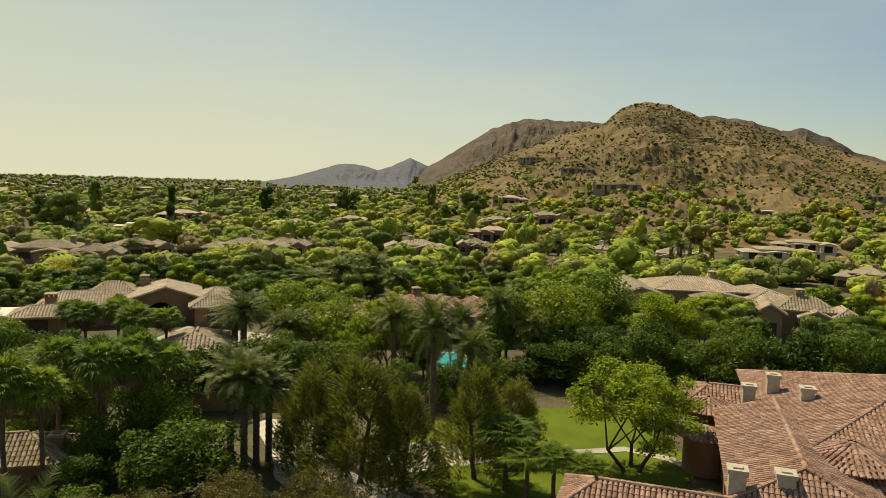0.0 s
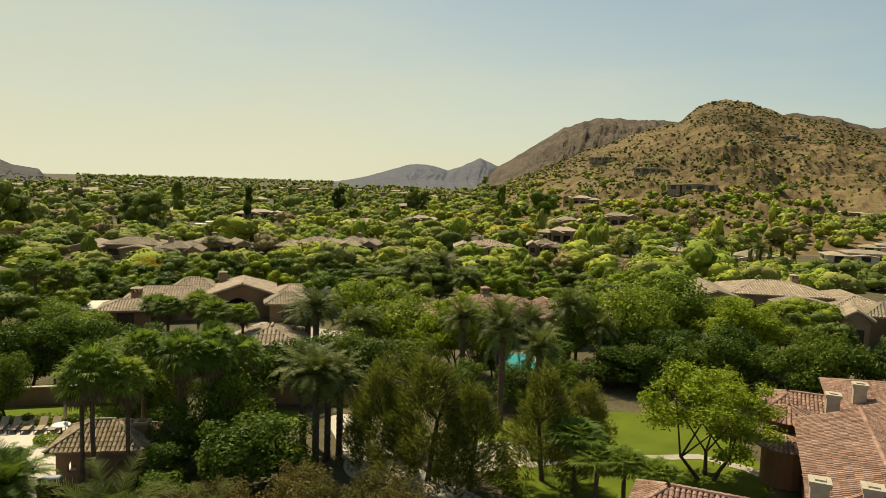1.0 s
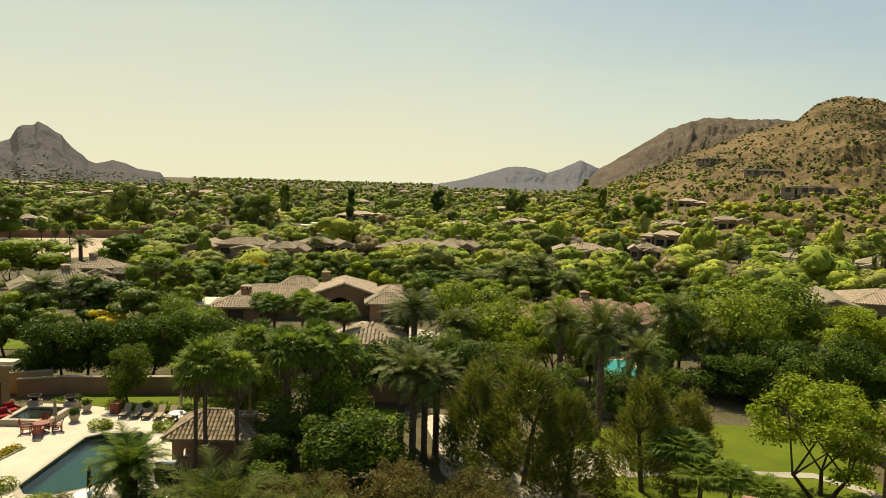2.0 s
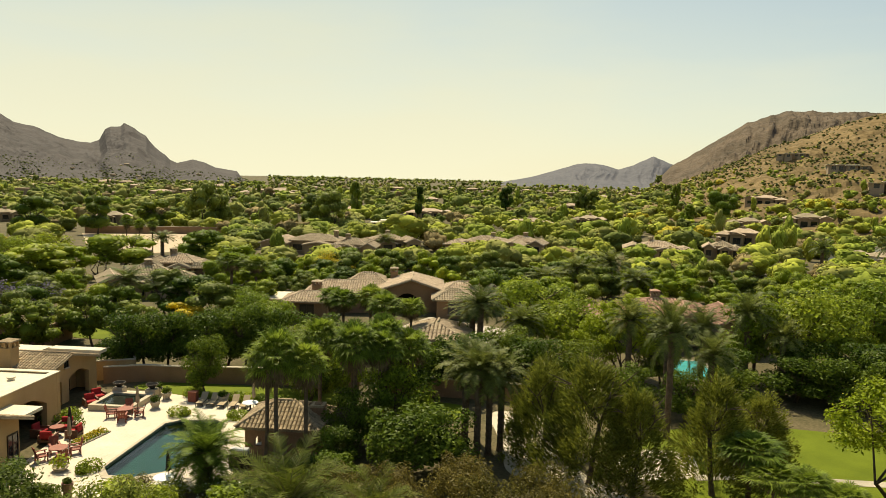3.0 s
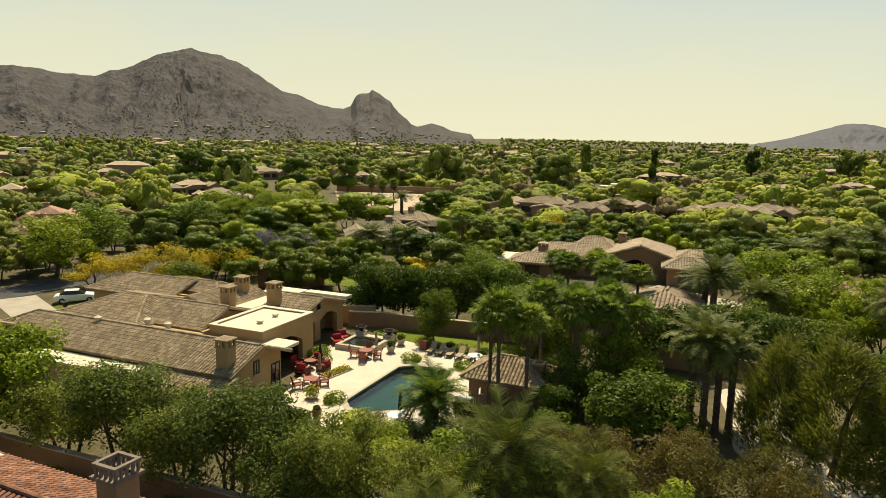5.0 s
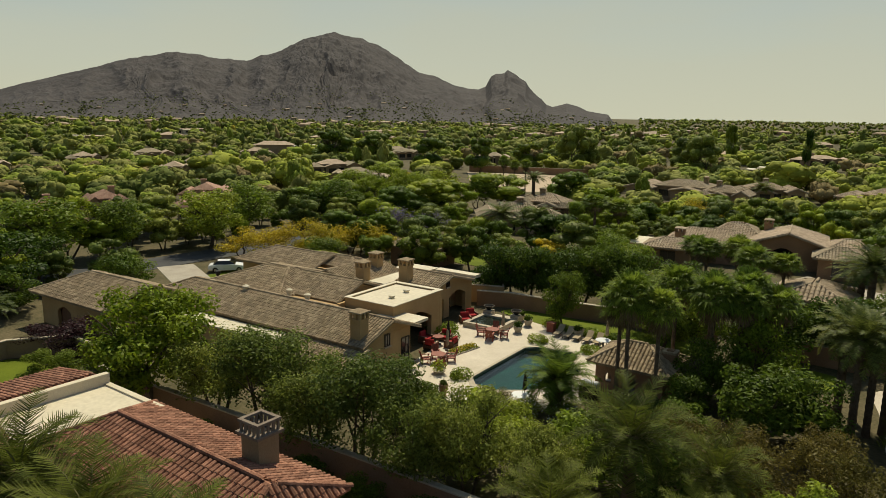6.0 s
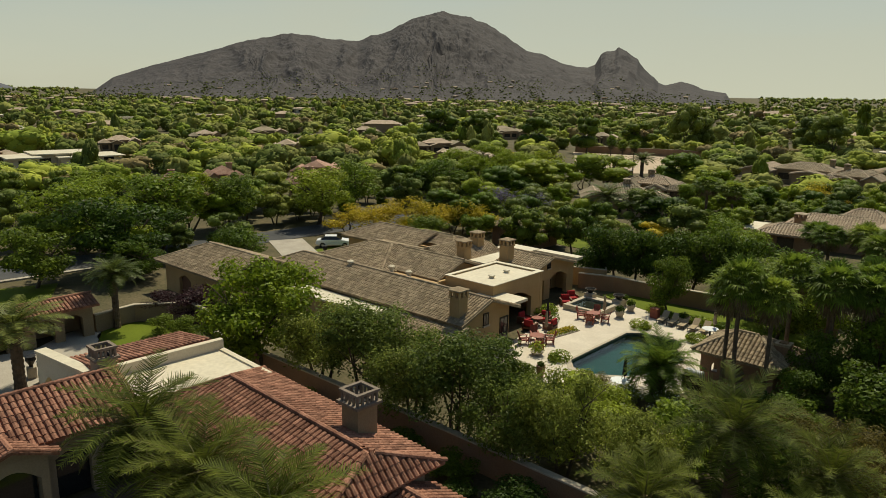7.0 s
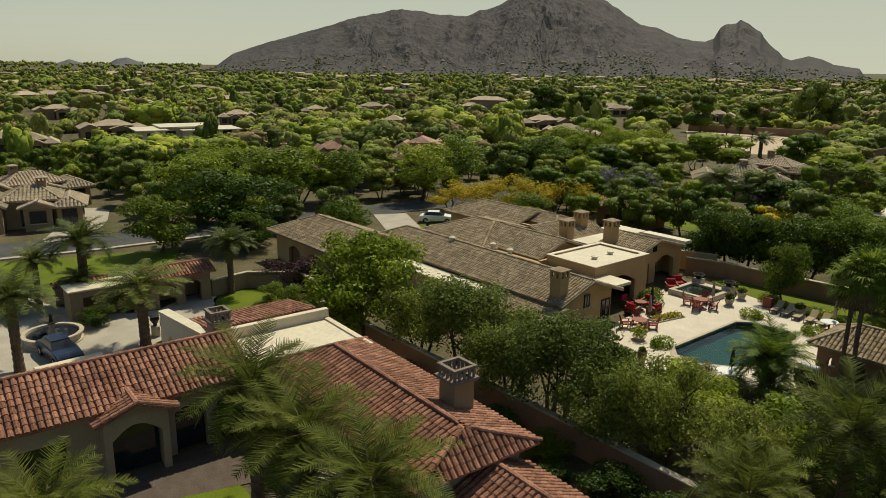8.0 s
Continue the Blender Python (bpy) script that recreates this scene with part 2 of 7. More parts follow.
def mesh_from(name, verts, faces, mat, smooth=False):
    me = bpy.data.meshes.new(name)
    me.from_pydata([tuple(v) for v in verts], [], [tuple(f) for f in faces])
    me.materials.append(mat)
    if smooth:
        me.polygons.foreach_set("use_smooth", [True] * len(me.polygons))
    me.update()
    return me


def quad_mesh(name, corners, mat):
    """A mesh of loose quads from an array (n, 4, 3)."""
    n = len(corners)
    me = bpy.data.meshes.new(name)
    me.vertices.add(n * 4)
    me.vertices.foreach_set("co", np.ascontiguousarray(corners, dtype=np.float32).ravel())
    me.loops.add(n * 4)
    me.loops.foreach_set("vertex_index", np.arange(n * 4, dtype=np.int32))
    me.polygons.add(n)
    me.polygons.foreach_set("loop_start", np.arange(0, n * 4, 4, dtype=np.int32))
    me.materials.append(mat)
    me.update(calc_edges=True)
    return me


def ball(steps=1):
    """A unit sphere of triangles, from a split octahedron."""
    v = [(1, 0, 0), (-1, 0, 0), (0, 1, 0), (0, -1, 0), (0, 0, 1), (0, 0, -1)]
    f = [(0, 2, 4), (2, 1, 4), (1, 3, 4), (3, 0, 4), (2, 0, 5), (1, 2, 5), (3, 1, 5), (0, 3, 5)]
    for _ in range(steps):
        v, old, seen, f = list(v), f, {}, []

        def middle(a, b):
            key = (min(a, b), max(a, b))
            if key not in seen:
                seen[key] = len(v)
                v.append(tuple(np.array(v[a]) + np.array(v[b])))
            return seen[key]
        for a, b, c in old:
            d, e, g = middle(a, b), middle(b, c), middle(c, a)
            f += [(a, d, g), (b, e, d), (c, g, e), (d, e, g)]
    v = np.array(v, float)
    return v / np.linalg.norm(v, axis=1, keepdims=True), np.array(f)


def crown_mesh(name, quads, verts, tris, mat):
    """Leaf quads (n, 4, 3) and smooth closed masses together in one mesh."""
    n, k = len(quads), len(tris)
    me = bpy.data.meshes.new(name)
    me.vertices.add(n * 4 + len(verts))
    me.vertices.foreach_set("co", np.concatenate([np.asarray(quads, np.float32).reshape(-1, 3), np.asarray(verts, np.float32)]).ravel())
    me.loops.add(n * 4 + k * 3)
    me.loops.foreach_set("vertex_index", np.concatenate([np.arange(n * 4), np.asarray(tris).ravel() + n * 4]).astype(np.int32))
    me.polygons.add(n + k)
    me.polygons.foreach_set("loop_start", np.concatenate([np.arange(0, n * 4, 4), n * 4 + np.arange(0, k * 3, 3)]).astype(np.int32))
    me.polygons.foreach_set("use_smooth", [True] * (n + k))
    me.materials.append(mat)
    me.update(calc_edges=True)
    return me


def masses_of(lobes, steps, wobble=0.16, shrink=0.86):
    """Closed uneven bodies inside a crown's lobes."""
    bv, bf = ball(steps)
    verts, tris = [], []
    for k, (x, y, z, a, b, c) in enumerate(lobes):
        bump_ = 1 + wobble * rng.normal(0, 1, (len(bv), 1))
        verts.append(bv * bump_ * np.array((a, b, c)) * shrink + np.array((x, y, z)))
        tris.append(bf + k * len(bv))
    return np.concatenate(verts), np.concatenate(tris)


def part(name, data, material_, parent, label=""):
    """Links a bmesh or a mesh as one mesh object under a thing or a part."""
    if isinstance(data, bmesh.types.BMesh):
        me = bpy.data.meshes.new(name)
        bmesh.ops.recalc_face_normals(data, faces=data.faces)
        data.to_mesh(me)
        data.free()
        me.materials.append(material_)
    else:
        me = data
    ob = new(name, me)
    ob.parent = parent
    return tagged(ob, label)


def thing(name, label, category, x, y, z=0.0, turn=0.0, group="", kind=""):
    ob = new(name)
    ob.empty_display_size = 0.3
    ob.matrix_basis = pose(x, y, z, 0, 0, turn)
    return tagged(ob, label, category, group, kind)


def box(bm, x0, x1, y0, y1, z0, z1, bevel=0.0):
    made = bmesh.ops.create_cube(bm, size=1.0, matrix=Matrix.Translation(((x0 + x1) / 2, (y0 + y1) / 2, (z0 + z1) / 2)) @ Matrix.Diagonal((x1 - x0, y1 - y0, z1 - z0, 1)))
    if bevel:
        edges = {e for v in made["verts"] for e in v.link_edges}
        bmesh.ops.bevel(bm, geom=list(edges), offset=bevel, segments=1, affect="EDGES")


def boxes(*rows, bevel=0.0):
    bm = bmesh.new()
    for row in rows:
        box(bm, *row, bevel=bevel)
    return bm


def lathe(profile, steps=16, bm=None, at=(0, 0, 0)):
    """A turned body from (radius, height) pairs."""
    bm = bm or bmesh.new()
    rings = [[bm.verts.new((at[0] + r * math.cos(2 * math.pi * k / steps), at[1] + r * math.sin(2 * math.pi * k / steps), at[2] + z)) for k in range(steps)] for r, z in profile]
    for a, b in zip(rings, rings[1:]):
        for k in range(steps):
            bm.faces.new((a[k], a[(k + 1) % steps], b[(k + 1) % steps], b[k]))
    bm.faces.new(rings[0][::-1])
    bm.faces.new(rings[-1])
    return bm


def tube(points, radii, steps=7, bm=None):
    """A tapered tube along points."""
    bm = bm or bmesh.new()
    rings = []
    pts = [Vector(p) for p in points]
    for k, p in enumerate(pts):
        way = (pts[min(k + 1, len(pts) - 1)] - pts[max(k - 1, 0)]).normalized()
        side = way.cross(Vector((0.3, 1, 0.1))).normalized()
        up = way.cross(side)
        rings.append([bm.verts.new(p + radii[k] * (math.cos(2 * math.pi * j / steps) * side + math.sin(2 * math.pi * j / steps) * up)) for j in range(steps)])
    for a, b in zip(rings, rings[1:]):
        for j in range(steps):
            bm.faces.new((a[j], a[(j + 1) % steps], b[(j + 1) % steps], b[j]))
    bm.faces.new(rings[0][::-1])
    bm.faces.new(rings[-1])
    return bm


def each(name, material_, parent, *rows):
    """One box a row, each a part of its own."""
    for row in rows:
        part(name, boxes(row), material_, parent)


def slab(bm, outline, z0, z1):
    """An upright prism over an outline of (x, y)."""
    low = [bm.verts.new((x, y, z0)) for x, y in outline]
    top = [bm.verts.new((x, y, z1)) for x, y in outline]
    bm.faces.new(top)
    bm.faces.new(low[::-1])
    n = len(outline)
    for k in range(n):
        bm.faces.new((low[k], low[(k + 1) % n], top[(k + 1) % n], top[k]))
    return bm


# ---- land: one sheet out to the horizon, hills and mountains standing on it ----
def smooth_lookup(x, xs, ys):
    """Smoothly interpolated heights between a few crest stations."""
    x = np.clip(np.asarray(x, float), xs[0], xs[-1])
    k = np.clip(np.searchsorted(xs, x) - 1, 0, len(xs) - 2)
    xs, ys = np.asarray(xs, float), np.asarray(ys, float)
    return np.interp(x, xs, ys)


HILL_AZ = [-60, -45, -37, -31.5, -29.5, -26, -22.5, -19.6, -17.3, -15.6, -14.6, -13.5, -12.4, -9, -5, -1, 4]
HILL_EL = [2.0, 2.0, 2.0, 2.2, 2.9, 4.0, 5.1, 5.5, 6.4, 6.68, 6.6, 6.2, 5.2, 4.2, 2.7, 0.9, -1.4]
HILL_FOOT, HILL_CREST = 190.0, 820.0


def land_z(x, y):
    """The height of the ground: a flat valley that climbs into the near hill."""
    r, az = math.hypot(x, y), math.degrees(math.atan2(-x, y))
    if az > 4 or az < -60 or r < HILL_FOOT:
        return 0.0
    crest = 20 + HILL_CREST * math.tan(radians(float(smooth_lookup(az, HILL_AZ, HILL_EL))))
    s = min((r - HILL_FOOT) / (HILL_CREST - HILL_FOOT), 1.0)
    return max(0.0, crest * s ** 1.45)


def ridge_object(name, label, mat, az, el, crest, foot, back, power, rough, across, along, category="mountain", gully=1.0, spur=0.0):
    """A mountain: a crest line by bearing, falling to its foot on the near side and behind, broken by gullies and crags."""
    cols, rows = np.linspace(az[0], az[-1], along), np.concatenate([np.linspace(0, 1, across), 1 + np.linspace(0.08, 1, 8)])
    top = 20 + crest * np.tan(np.radians(smooth_lookup(cols, az, el)))
    verts = []
    for s in rows:
        for a, t in zip(cols, top):
            r = foot + (crest - foot) * s if s <= 1 else crest + (back - crest) * (s - 1)
            sway = (1 - min(s, 1)) * 0.02 * crest * noise.noise(Vector((a * 0.35, s * 3.0, crest * 0.01)))
            x, y = -math.sin(radians(a)) * r + math.cos(radians(a)) * sway, math.cos(radians(a)) * r + math.sin(radians(a)) * sway
            base = t * (s ** power if s <= 1 else (2 - s) ** 0.8)
            p = Vector((x, y, 0)) / (crest * 0.12)
            big = noise.fractal(p, 0.9, 2.1, 6, noise_basis="PERLIN_ORIGINAL")
            crag = abs(noise.fractal(p * 2.3 + Vector((7, 3, 1)), 0.8, 2.2, 5, noise_basis="PERLIN_ORIGINAL"))
            wear = math.sin(min(s, 1) * math.pi * 0.93) if s <= 1 else 0.3
            z = base + max(t, 10) * (gully * big * 0.20 * wear - crag * 0.16 * gully * wear) + max(t, 10) * rough * noise.fractal(p * 6, 0.8, 2.2, 4, noise_basis="PERLIN_ORIGINAL") * (0.4 + wear * 0.6) * min(1, s * 3)
            if spur:
                # ribs and gullies that run down from the crest
                rib = noise.ridged_multi_fractal(Vector((a * spur + big * 0.5, s * 1.1, crest * 0.003)), 0.9, 2.1, 5, 0.9, 2.0, noise_basis="PERLIN_ORIGINAL")
                z += max(t, 10) * 0.075 * (rib - 1.0) * wear
            verts.append((x, y, z - 1.0))
    n, faces = along, []
    for i in range(len(rows) - 1):
        for j in range(n - 1):
            faces.append((i * n + j, i * n + j + 1, (i + 1) * n + j + 1, (i + 1) * n + j))
    ob = new(name, mesh_from(name, verts, faces, mat))
    return tagged(ob, label, category, kind="structure")


ring = [0, 8, 16, 24, 32, 40] + [44 + 1.4 * k for k in range(14)] + [66, 74, 84, 102, 124, 150, 190, 240, 300, 380, 480, 620, 820, 1200, 1800, 2700, 4700]
verts, faces, N = [(0, 0, 0)], [], 360
POOL_MIDDLE = Vector((-34.6, 41.4, 0))
for r in ring[1:]:
    for k in range(N):
        a = 2 * math.pi * k / N
        x, y = -math.sin(a) * r, math.cos(a) * r
        verts.append((x, y, -0.05 if r >= HILL_CREST else land_z(x, y) * 0.5 - 0.05))
for k in range(N):
    faces.append((0, 1 + k, 1 + (k + 1) % N))
for i in range(len(ring) - 2):
    for k in range(N):
        a, b = 1 + i * N, 1 + (i + 1) * N
        # the ground is dug out under the pool
        rel = pose(0, 0, 0, 0, 0, -14) @ (Vector(verts[a + k]).lerp(Vector(verts[b + (k + 1) % N]), 0.5) - POOL_MIDDLE)
        if abs(rel.x) < 4.6 and abs(rel.y) < 7.2:
            continue
        faces.append((a + k, b + k, b + (k + 1) % N, a + (k + 1) % N))
tagged(new("ground", mesh_from("ground", verts, faces, SCRUB)), "dry valley ground with scrub reaching the horizon", "ground", kind="structure")

HILL = ridge_object("hill", "tan rocky desert hill with scattered green scrub", ROCK, HILL_AZ, HILL_EL, HILL_CREST, HILL_FOOT, 1300, 1.45, 0.035, 170, 420, "hill", gully=0.5)
SHOULDER = ridge_object("mountain", "brown rocky ridge behind the near hill", BROWN_ROCK, [-14, -11, -8.7, -7.6, -6.2, -5, -3.6, -1.8, 0.2, 1.5, 3], [4.9, 5.2, 5.25, 5.45, 5.4, 5.0, 4.6, 3.4, 2.1, 1.3, -0.4], 1350, 500, 1900, 1.3, 0.03, 80, 240, gully=0.5, spur=0.8)
ridge_object("mountain", "brown rocky ridge behind the near hill", BROWN_ROCK, [-60, -40, -34, -31.3, -29.6, -28, -26.2, -24.8, -23, -20, -17], [2.0, 1.8, 2.0, 2.5, 3.1, 4.1, 4.75, 4.6, 5.3, 5.7, 5.0], 1500, 900, 2100, 1.2, 0.03, 60, 220, gully=0.5, spur=0.8)
ridge_object("mountain", "hazy blue-grey hills far across the valley", HAZED_ROCK, [16, 13.7, 12, 10.2, 8.6, 7.6, 6.6, 5.4, 4.3, 3.4, 2.8, 2.2, 1.5, -1][::-1], [-0.6, -0.1, 0.25, 0.8, 1.3, 1.4, 1.3, 0.95, 1.3, 1.75, 1.98, 1.75, 1.45, 0.8][::-1], 3000, 2000, 3600, 1.1, 0.03, 40, 220, gully=0.4, spur=1.0)
HILLS = [bvhtree.BVHTree.FromPolygons([v.co for v in ob.data.vertices], [tuple(p.vertices) for p in ob.data.polygons]) for ob in (HILL, SHOULDER)]


def hill_z(x, y):
    """The height of the ground, on the hills as they are built."""
    hits = [tree.ray_cast(Vector((x, y, 900)), Vector((0, 0, -1)))[0] for tree in HILLS] if math.hypot(x, y) > HILL_FOOT else []
    return max([0.0] + [h.z for h in hits if h])


HUMPED = ridge_object("mountain", "dark grey humped mountain with a rocky knob", FAR_ROCK,
             [34.7, 35.2, 36.8, 37.5, 38.4, 39.5, 40.0, 40.35, 41.0, 41.4, 41.65, 42.0, 42.5, 43.08, 43.3, 44.0, 44.35, 44.75, 45.3, 46.2, 47.1, 48.7, 50, 51.8, 53.2, 54.4, 56.6, 58.8, 60.5, 63.1, 64.8, 68, 71.6, 75.2, 78, 80.7, 82.2],
             [-0.6, 0.1, 0.35, 0.68, 0.92, 0.62, 0.8, 1.2, 1.68, 2.12, 2.52, 2.7, 3.1, 3.42, 3.18, 3.08, 2.85, 2.1, 1.92, 1.95, 2.15, 2.8, 3.1, 4.25, 5.1, 5.55, 5.92, 5.4, 4.5, 3.65, 3.75, 4.15, 3.4, 2.3, 1.5, 0.6, -0.5],
             2700, 1250, 3500, 1.35, 0.028, 110, 700, gully=0.3, spur=0.5)
ridge_object("mountain", "low jagged grey buttes on the horizon", HAZED_ROCK, [85.5, 86.5, 87.2, 88, 88.7, 89.4, 89.9, 90.4, 91, 91.7, 92.3, 93, 96], [-0.6, -0.4, -0.1, 0.2, 0.1, -0.3, -0.2, -0.5, -0.2, 0.05, -0.2, -0.5, -0.6], 3200, 2900, 3500, 1.0, 0.03, 14, 90, gully=0.6)


# ---- building kit ----
def arch_wall(length, height, thick, openings, m=Matrix()):
    """A wall along x with openings (x0, x1, spring, rise, sill) through it; rise 0 is a flat lintel."""
    bm, at = bmesh.new(), 0.0
    for x0, x1, spring, rise, sill in sorted(openings):
        box(bm, at, x0, 0, thick, 0, height)
        if sill:
            box(bm, x0, x1, 0, thick, 0, sill)
        steps = 10 if rise else 1
        line = [(x0 + (x1 - x0) * k / steps, spring + rise * math.sin(math.pi * k / steps)) for k in range(steps + 1)]
        for (xa, za), (xb, zb) in zip(line, line[1:]):
            v = [bm.verts.new((x, y, z)) for y in (0, thick) for x, z in ((xa, za), (xb, zb), (xb, height), (xa, height))]
            for f in ((0, 1, 2, 3), (7, 6, 5, 4), (0, 4, 5, 1), (3, 2, 6, 7)):
                bm.faces.new([v[k] for k in f])
        at = x1
    box(bm, at, length, 0, thick, 0, height)
    bmesh.ops.remove_doubles(bm, verts=bm.verts, dist=0.0005)
    bmesh.ops.transform(bm, matrix=m, verts=bm.verts)
    return bm


def slopes(u0, u1, v0, v1, eave, ridge, hip0=0.0, hip1=0.0, turn=False):
    """The four-sided planes of a gabled or hipped roof, with the ridge along u, or along v if turned."""
    if turn:
        return [[(x, y, z) for y, x, z in (plane[1], plane[0], *plane[:1:-1])] for plane in slopes(v0, v1, u0, u1, eave, ridge, hip0, hip1)]
    vm = (v0 + v1) / 2
    a, b = (u0 + hip0, vm, ridge), (u1 - hip1, vm, ridge)
    out = [[(u0, v0, eave), (u1, v0, eave), b, a], [(u1, v1, eave), (u0, v1, eave), a, b]]
    if hip0:
        out.append([(u0, v1, eave), (u0, v0, eave), a])
    if hip1:
        out.append([(u1, v0, eave), (u1, v1, eave), b])
    return out


def shell(planes, thick=0.14):
    """Roof boards: each plane with thickness."""
    bm = bmesh.new()
    for plane in planes:
        top = [bm.verts.new(p) for p in plane]
        low = [bm.verts.new((x, y, z - thick)) for x, y, z in plane]
        bm.faces.new(top)
        bm.faces.new(low[::-1])
        for k in range(len(plane)):
            j = (k + 1) % len(plane)
            bm.faces.new((low[k], low[j], top[j], top[k]))
    return bm


def tile_places(plane, wide, long):
    """Poses of the barrel tiles that lie on one plane of a roof; its first edge is the eave."""
    p = [Vector(v) for v in plane]
    a = (p[1] - p[0]).normalized()
    nrm = a.cross(p[2] - p[1]).normalized()
    if nrm.z < 0:
        nrm = -nrm
    b = nrm.cross(a)
    if b.z < 0:
        b = -b
    flat = [((v - p[0]).dot(a), (v - p[0]).dot(b)) for v in p]
    lo, hi = min(f[0] for f in flat), max(f[0] for f in flat)
    top = max(f[1] for f in flat)
    n, out = len(flat), []
    sign = sum(flat[k][0] * flat[(k + 1) % n][1] - flat[(k + 1) % n][0] * flat[k][1] for k in range(n))
    for j in range(int(top / long) + 1):
        for i in range(int((hi - lo) / wide) + 1):
            s, t = lo + (i + 0.5) * wide, (j + 0.45) * long
            if all(((flat[(k + 1) % n][0] - flat[k][0]) * (t - flat[k][1]) - (flat[(k + 1) % n][1] - flat[k][1]) * (s - flat[k][0])) * sign > 0 for k in range(n)):
                jit = random.uniform(-0.012, 0.012)
                m = Matrix((a, b, nrm)).transposed().to_4x4()
                m.translation = p[0] + a * (s + jit) + b * (t + random.uniform(-0.02, 0.02)) + nrm * 0.01
                out.append(m @ Matrix.Rotation(random.uniform(-0.02, 0.02), 4, "Z"))
    return out


def tile_shape(wide, long):
    """One barrel tile: an arch that narrows uphill, open below, with its lower rim proud."""
    verts, faces = [], []
    for y, r, lift in ((-0.5 * long - 0.03, 0.46, 0.035), (0.5 * long, 0.40, 0.005)):
        for k in range(5):
            c = math.pi * k / 4
            verts.append((-math.cos(c) * wide * r, y, math.sin(c) * wide * 0.36 + lift))
    for k in range(4):
        faces.append((k, k + 1, k + 6, k + 5))
    faces.append((0, 4, 3, 2, 1))
    return verts, faces


def tiled(roof, planes, mat, wide=0.28, long=0.42, single=0, near=None):
    """Covers a roof with tiles: those near a place as parts of their own, the rest as one part."""
    places = [m for plane in planes for m in tile_places(plane, wide, long)]
    verts, faces = tile_shape(wide, long)
    if single:
        places.sort(key=lambda m: (m.translation - Vector(near)).length)
        me = mesh_from("roof_tile", verts, faces, TILE_OF[mat.name])
        for m in places[:single]:
            ob = new("roof_tile", me)
            ob.parent, ob.matrix_basis = roof, m
    rest = places[single:]
    if rest:
        base = np.array([(*v, 1.0) for v in verts])
        allv = np.concatenate([base @ np.array(m.transposed()) for m in rest])[:, :3]
        allf = [tuple(i + k * len(verts) for i in f) for k in range(len(rest)) for f in faces]
        ob = new("roof_tiles", mesh_from("roof_tiles", allv, allf, mat))
        ob.parent = roof
        tagged(ob, kind="stuff")


def tile_single(mat, name):
    """The same clay for single tiles, varied by tile."""
    m = mat.copy()
    m.name = name
    n, link = m.node_tree.nodes, m.node_tree.links.new
    for node in list(n):
        if node.type == "MAP_RANGE" and node.inputs["Value"].is_linked and node.inputs["Value"].links[0].from_socket.name == "Random Per Island":
            link(n.new("ShaderNodeObjectInfo").outputs["Random"], node.inputs["Value"])
    return m


TILE_OF = {m.name: tile_single(m, m.name + "_single") for m in (TILE_TAN, TILE_RED, TILE_ROSE, TILE_FAR)}


def ridge_caps(roof, lines, mat):
    """A row of cap tiles along each ridge and hip."""
    verts, faces = tile_shape(0.34, 0.40)
    for a, b in lines:
        allv, allf = [], []
        a, b = Vector(a), Vector(b)
        way = (b - a).normalized()
        side = way.cross(Vector((0, 0, 1))).normalized()
        up = side.cross(way)
        for k in range(int((b - a).length / 0.4)):
            m = Matrix((side, way, up)).transposed().to_4x4()
            m.translation = a + way * (k + 0.5) * 0.4 + up * 0.05
            allf += [tuple(i + len(allv) for i in f) for f in faces]
            allv += [m @ Vector(v) for v in verts]
        if allv:
            ob = new("ridge_cap", mesh_from("ridge_cap", allv, allf, mat))
            ob.parent = roof
            tagged(ob, kind="stuff")


def roof_on(house, u0, u1, v0, v1, eave, ridge, mat, hip0=0.0, hip1=0.0, turn=False, tiles=True, single=0, near=None, wide=0.28, long=0.42):
    planes = slopes(u0, u1, v0, v1, eave, ridge, hip0, hip1, turn)
    roof = part("roof", shell(planes), mat, house)
    if tiles:
        tiled(roof, planes, mat, wide, long, single, near)
        ends = [(planes[0][3], planes[0][2])]
        if turn:
            hip0, hip1 = hip1, hip0
        if hip0:
            ends += [(planes[0][0], planes[0][3]), (planes[1][1], planes[1][2])]
        if hip1:
            ends += [(planes[0][1], planes[0][2]), (planes[1][0], planes[1][3])]
        ridge_caps(roof, ends, mat)
    return roof


def plane_roof(house, plane, mat, tiles=True):
    ob = part("roof", shell([plane]), mat, house)
    if tiles:
        tiled(ob, [plane], mat)


def gable_wall(house, at, v0, v1, eave, ridge, mat, thick=0.3, turn=False):
    """The upright triangle that closes a gable."""
    bm = bmesh.new()
    tri = [(v0, eave - 0.16), (v1, eave - 0.16), ((v0 + v1) / 2, ridge - 0.16)]
    rows = [[bm.verts.new((at + d, v, z) if not turn else (v, at + d, z)) for v, z in tri] for d in (0, -thick)]
    bm.faces.new(rows[0])
    bm.faces.new(rows[1][::-1])
    for k in range(3):
        j = (k + 1) % 3
        bm.faces.new((rows[0][k], rows[0][j], rows[1][j], rows[1][k]))
    return part("gable", bm, mat, house)


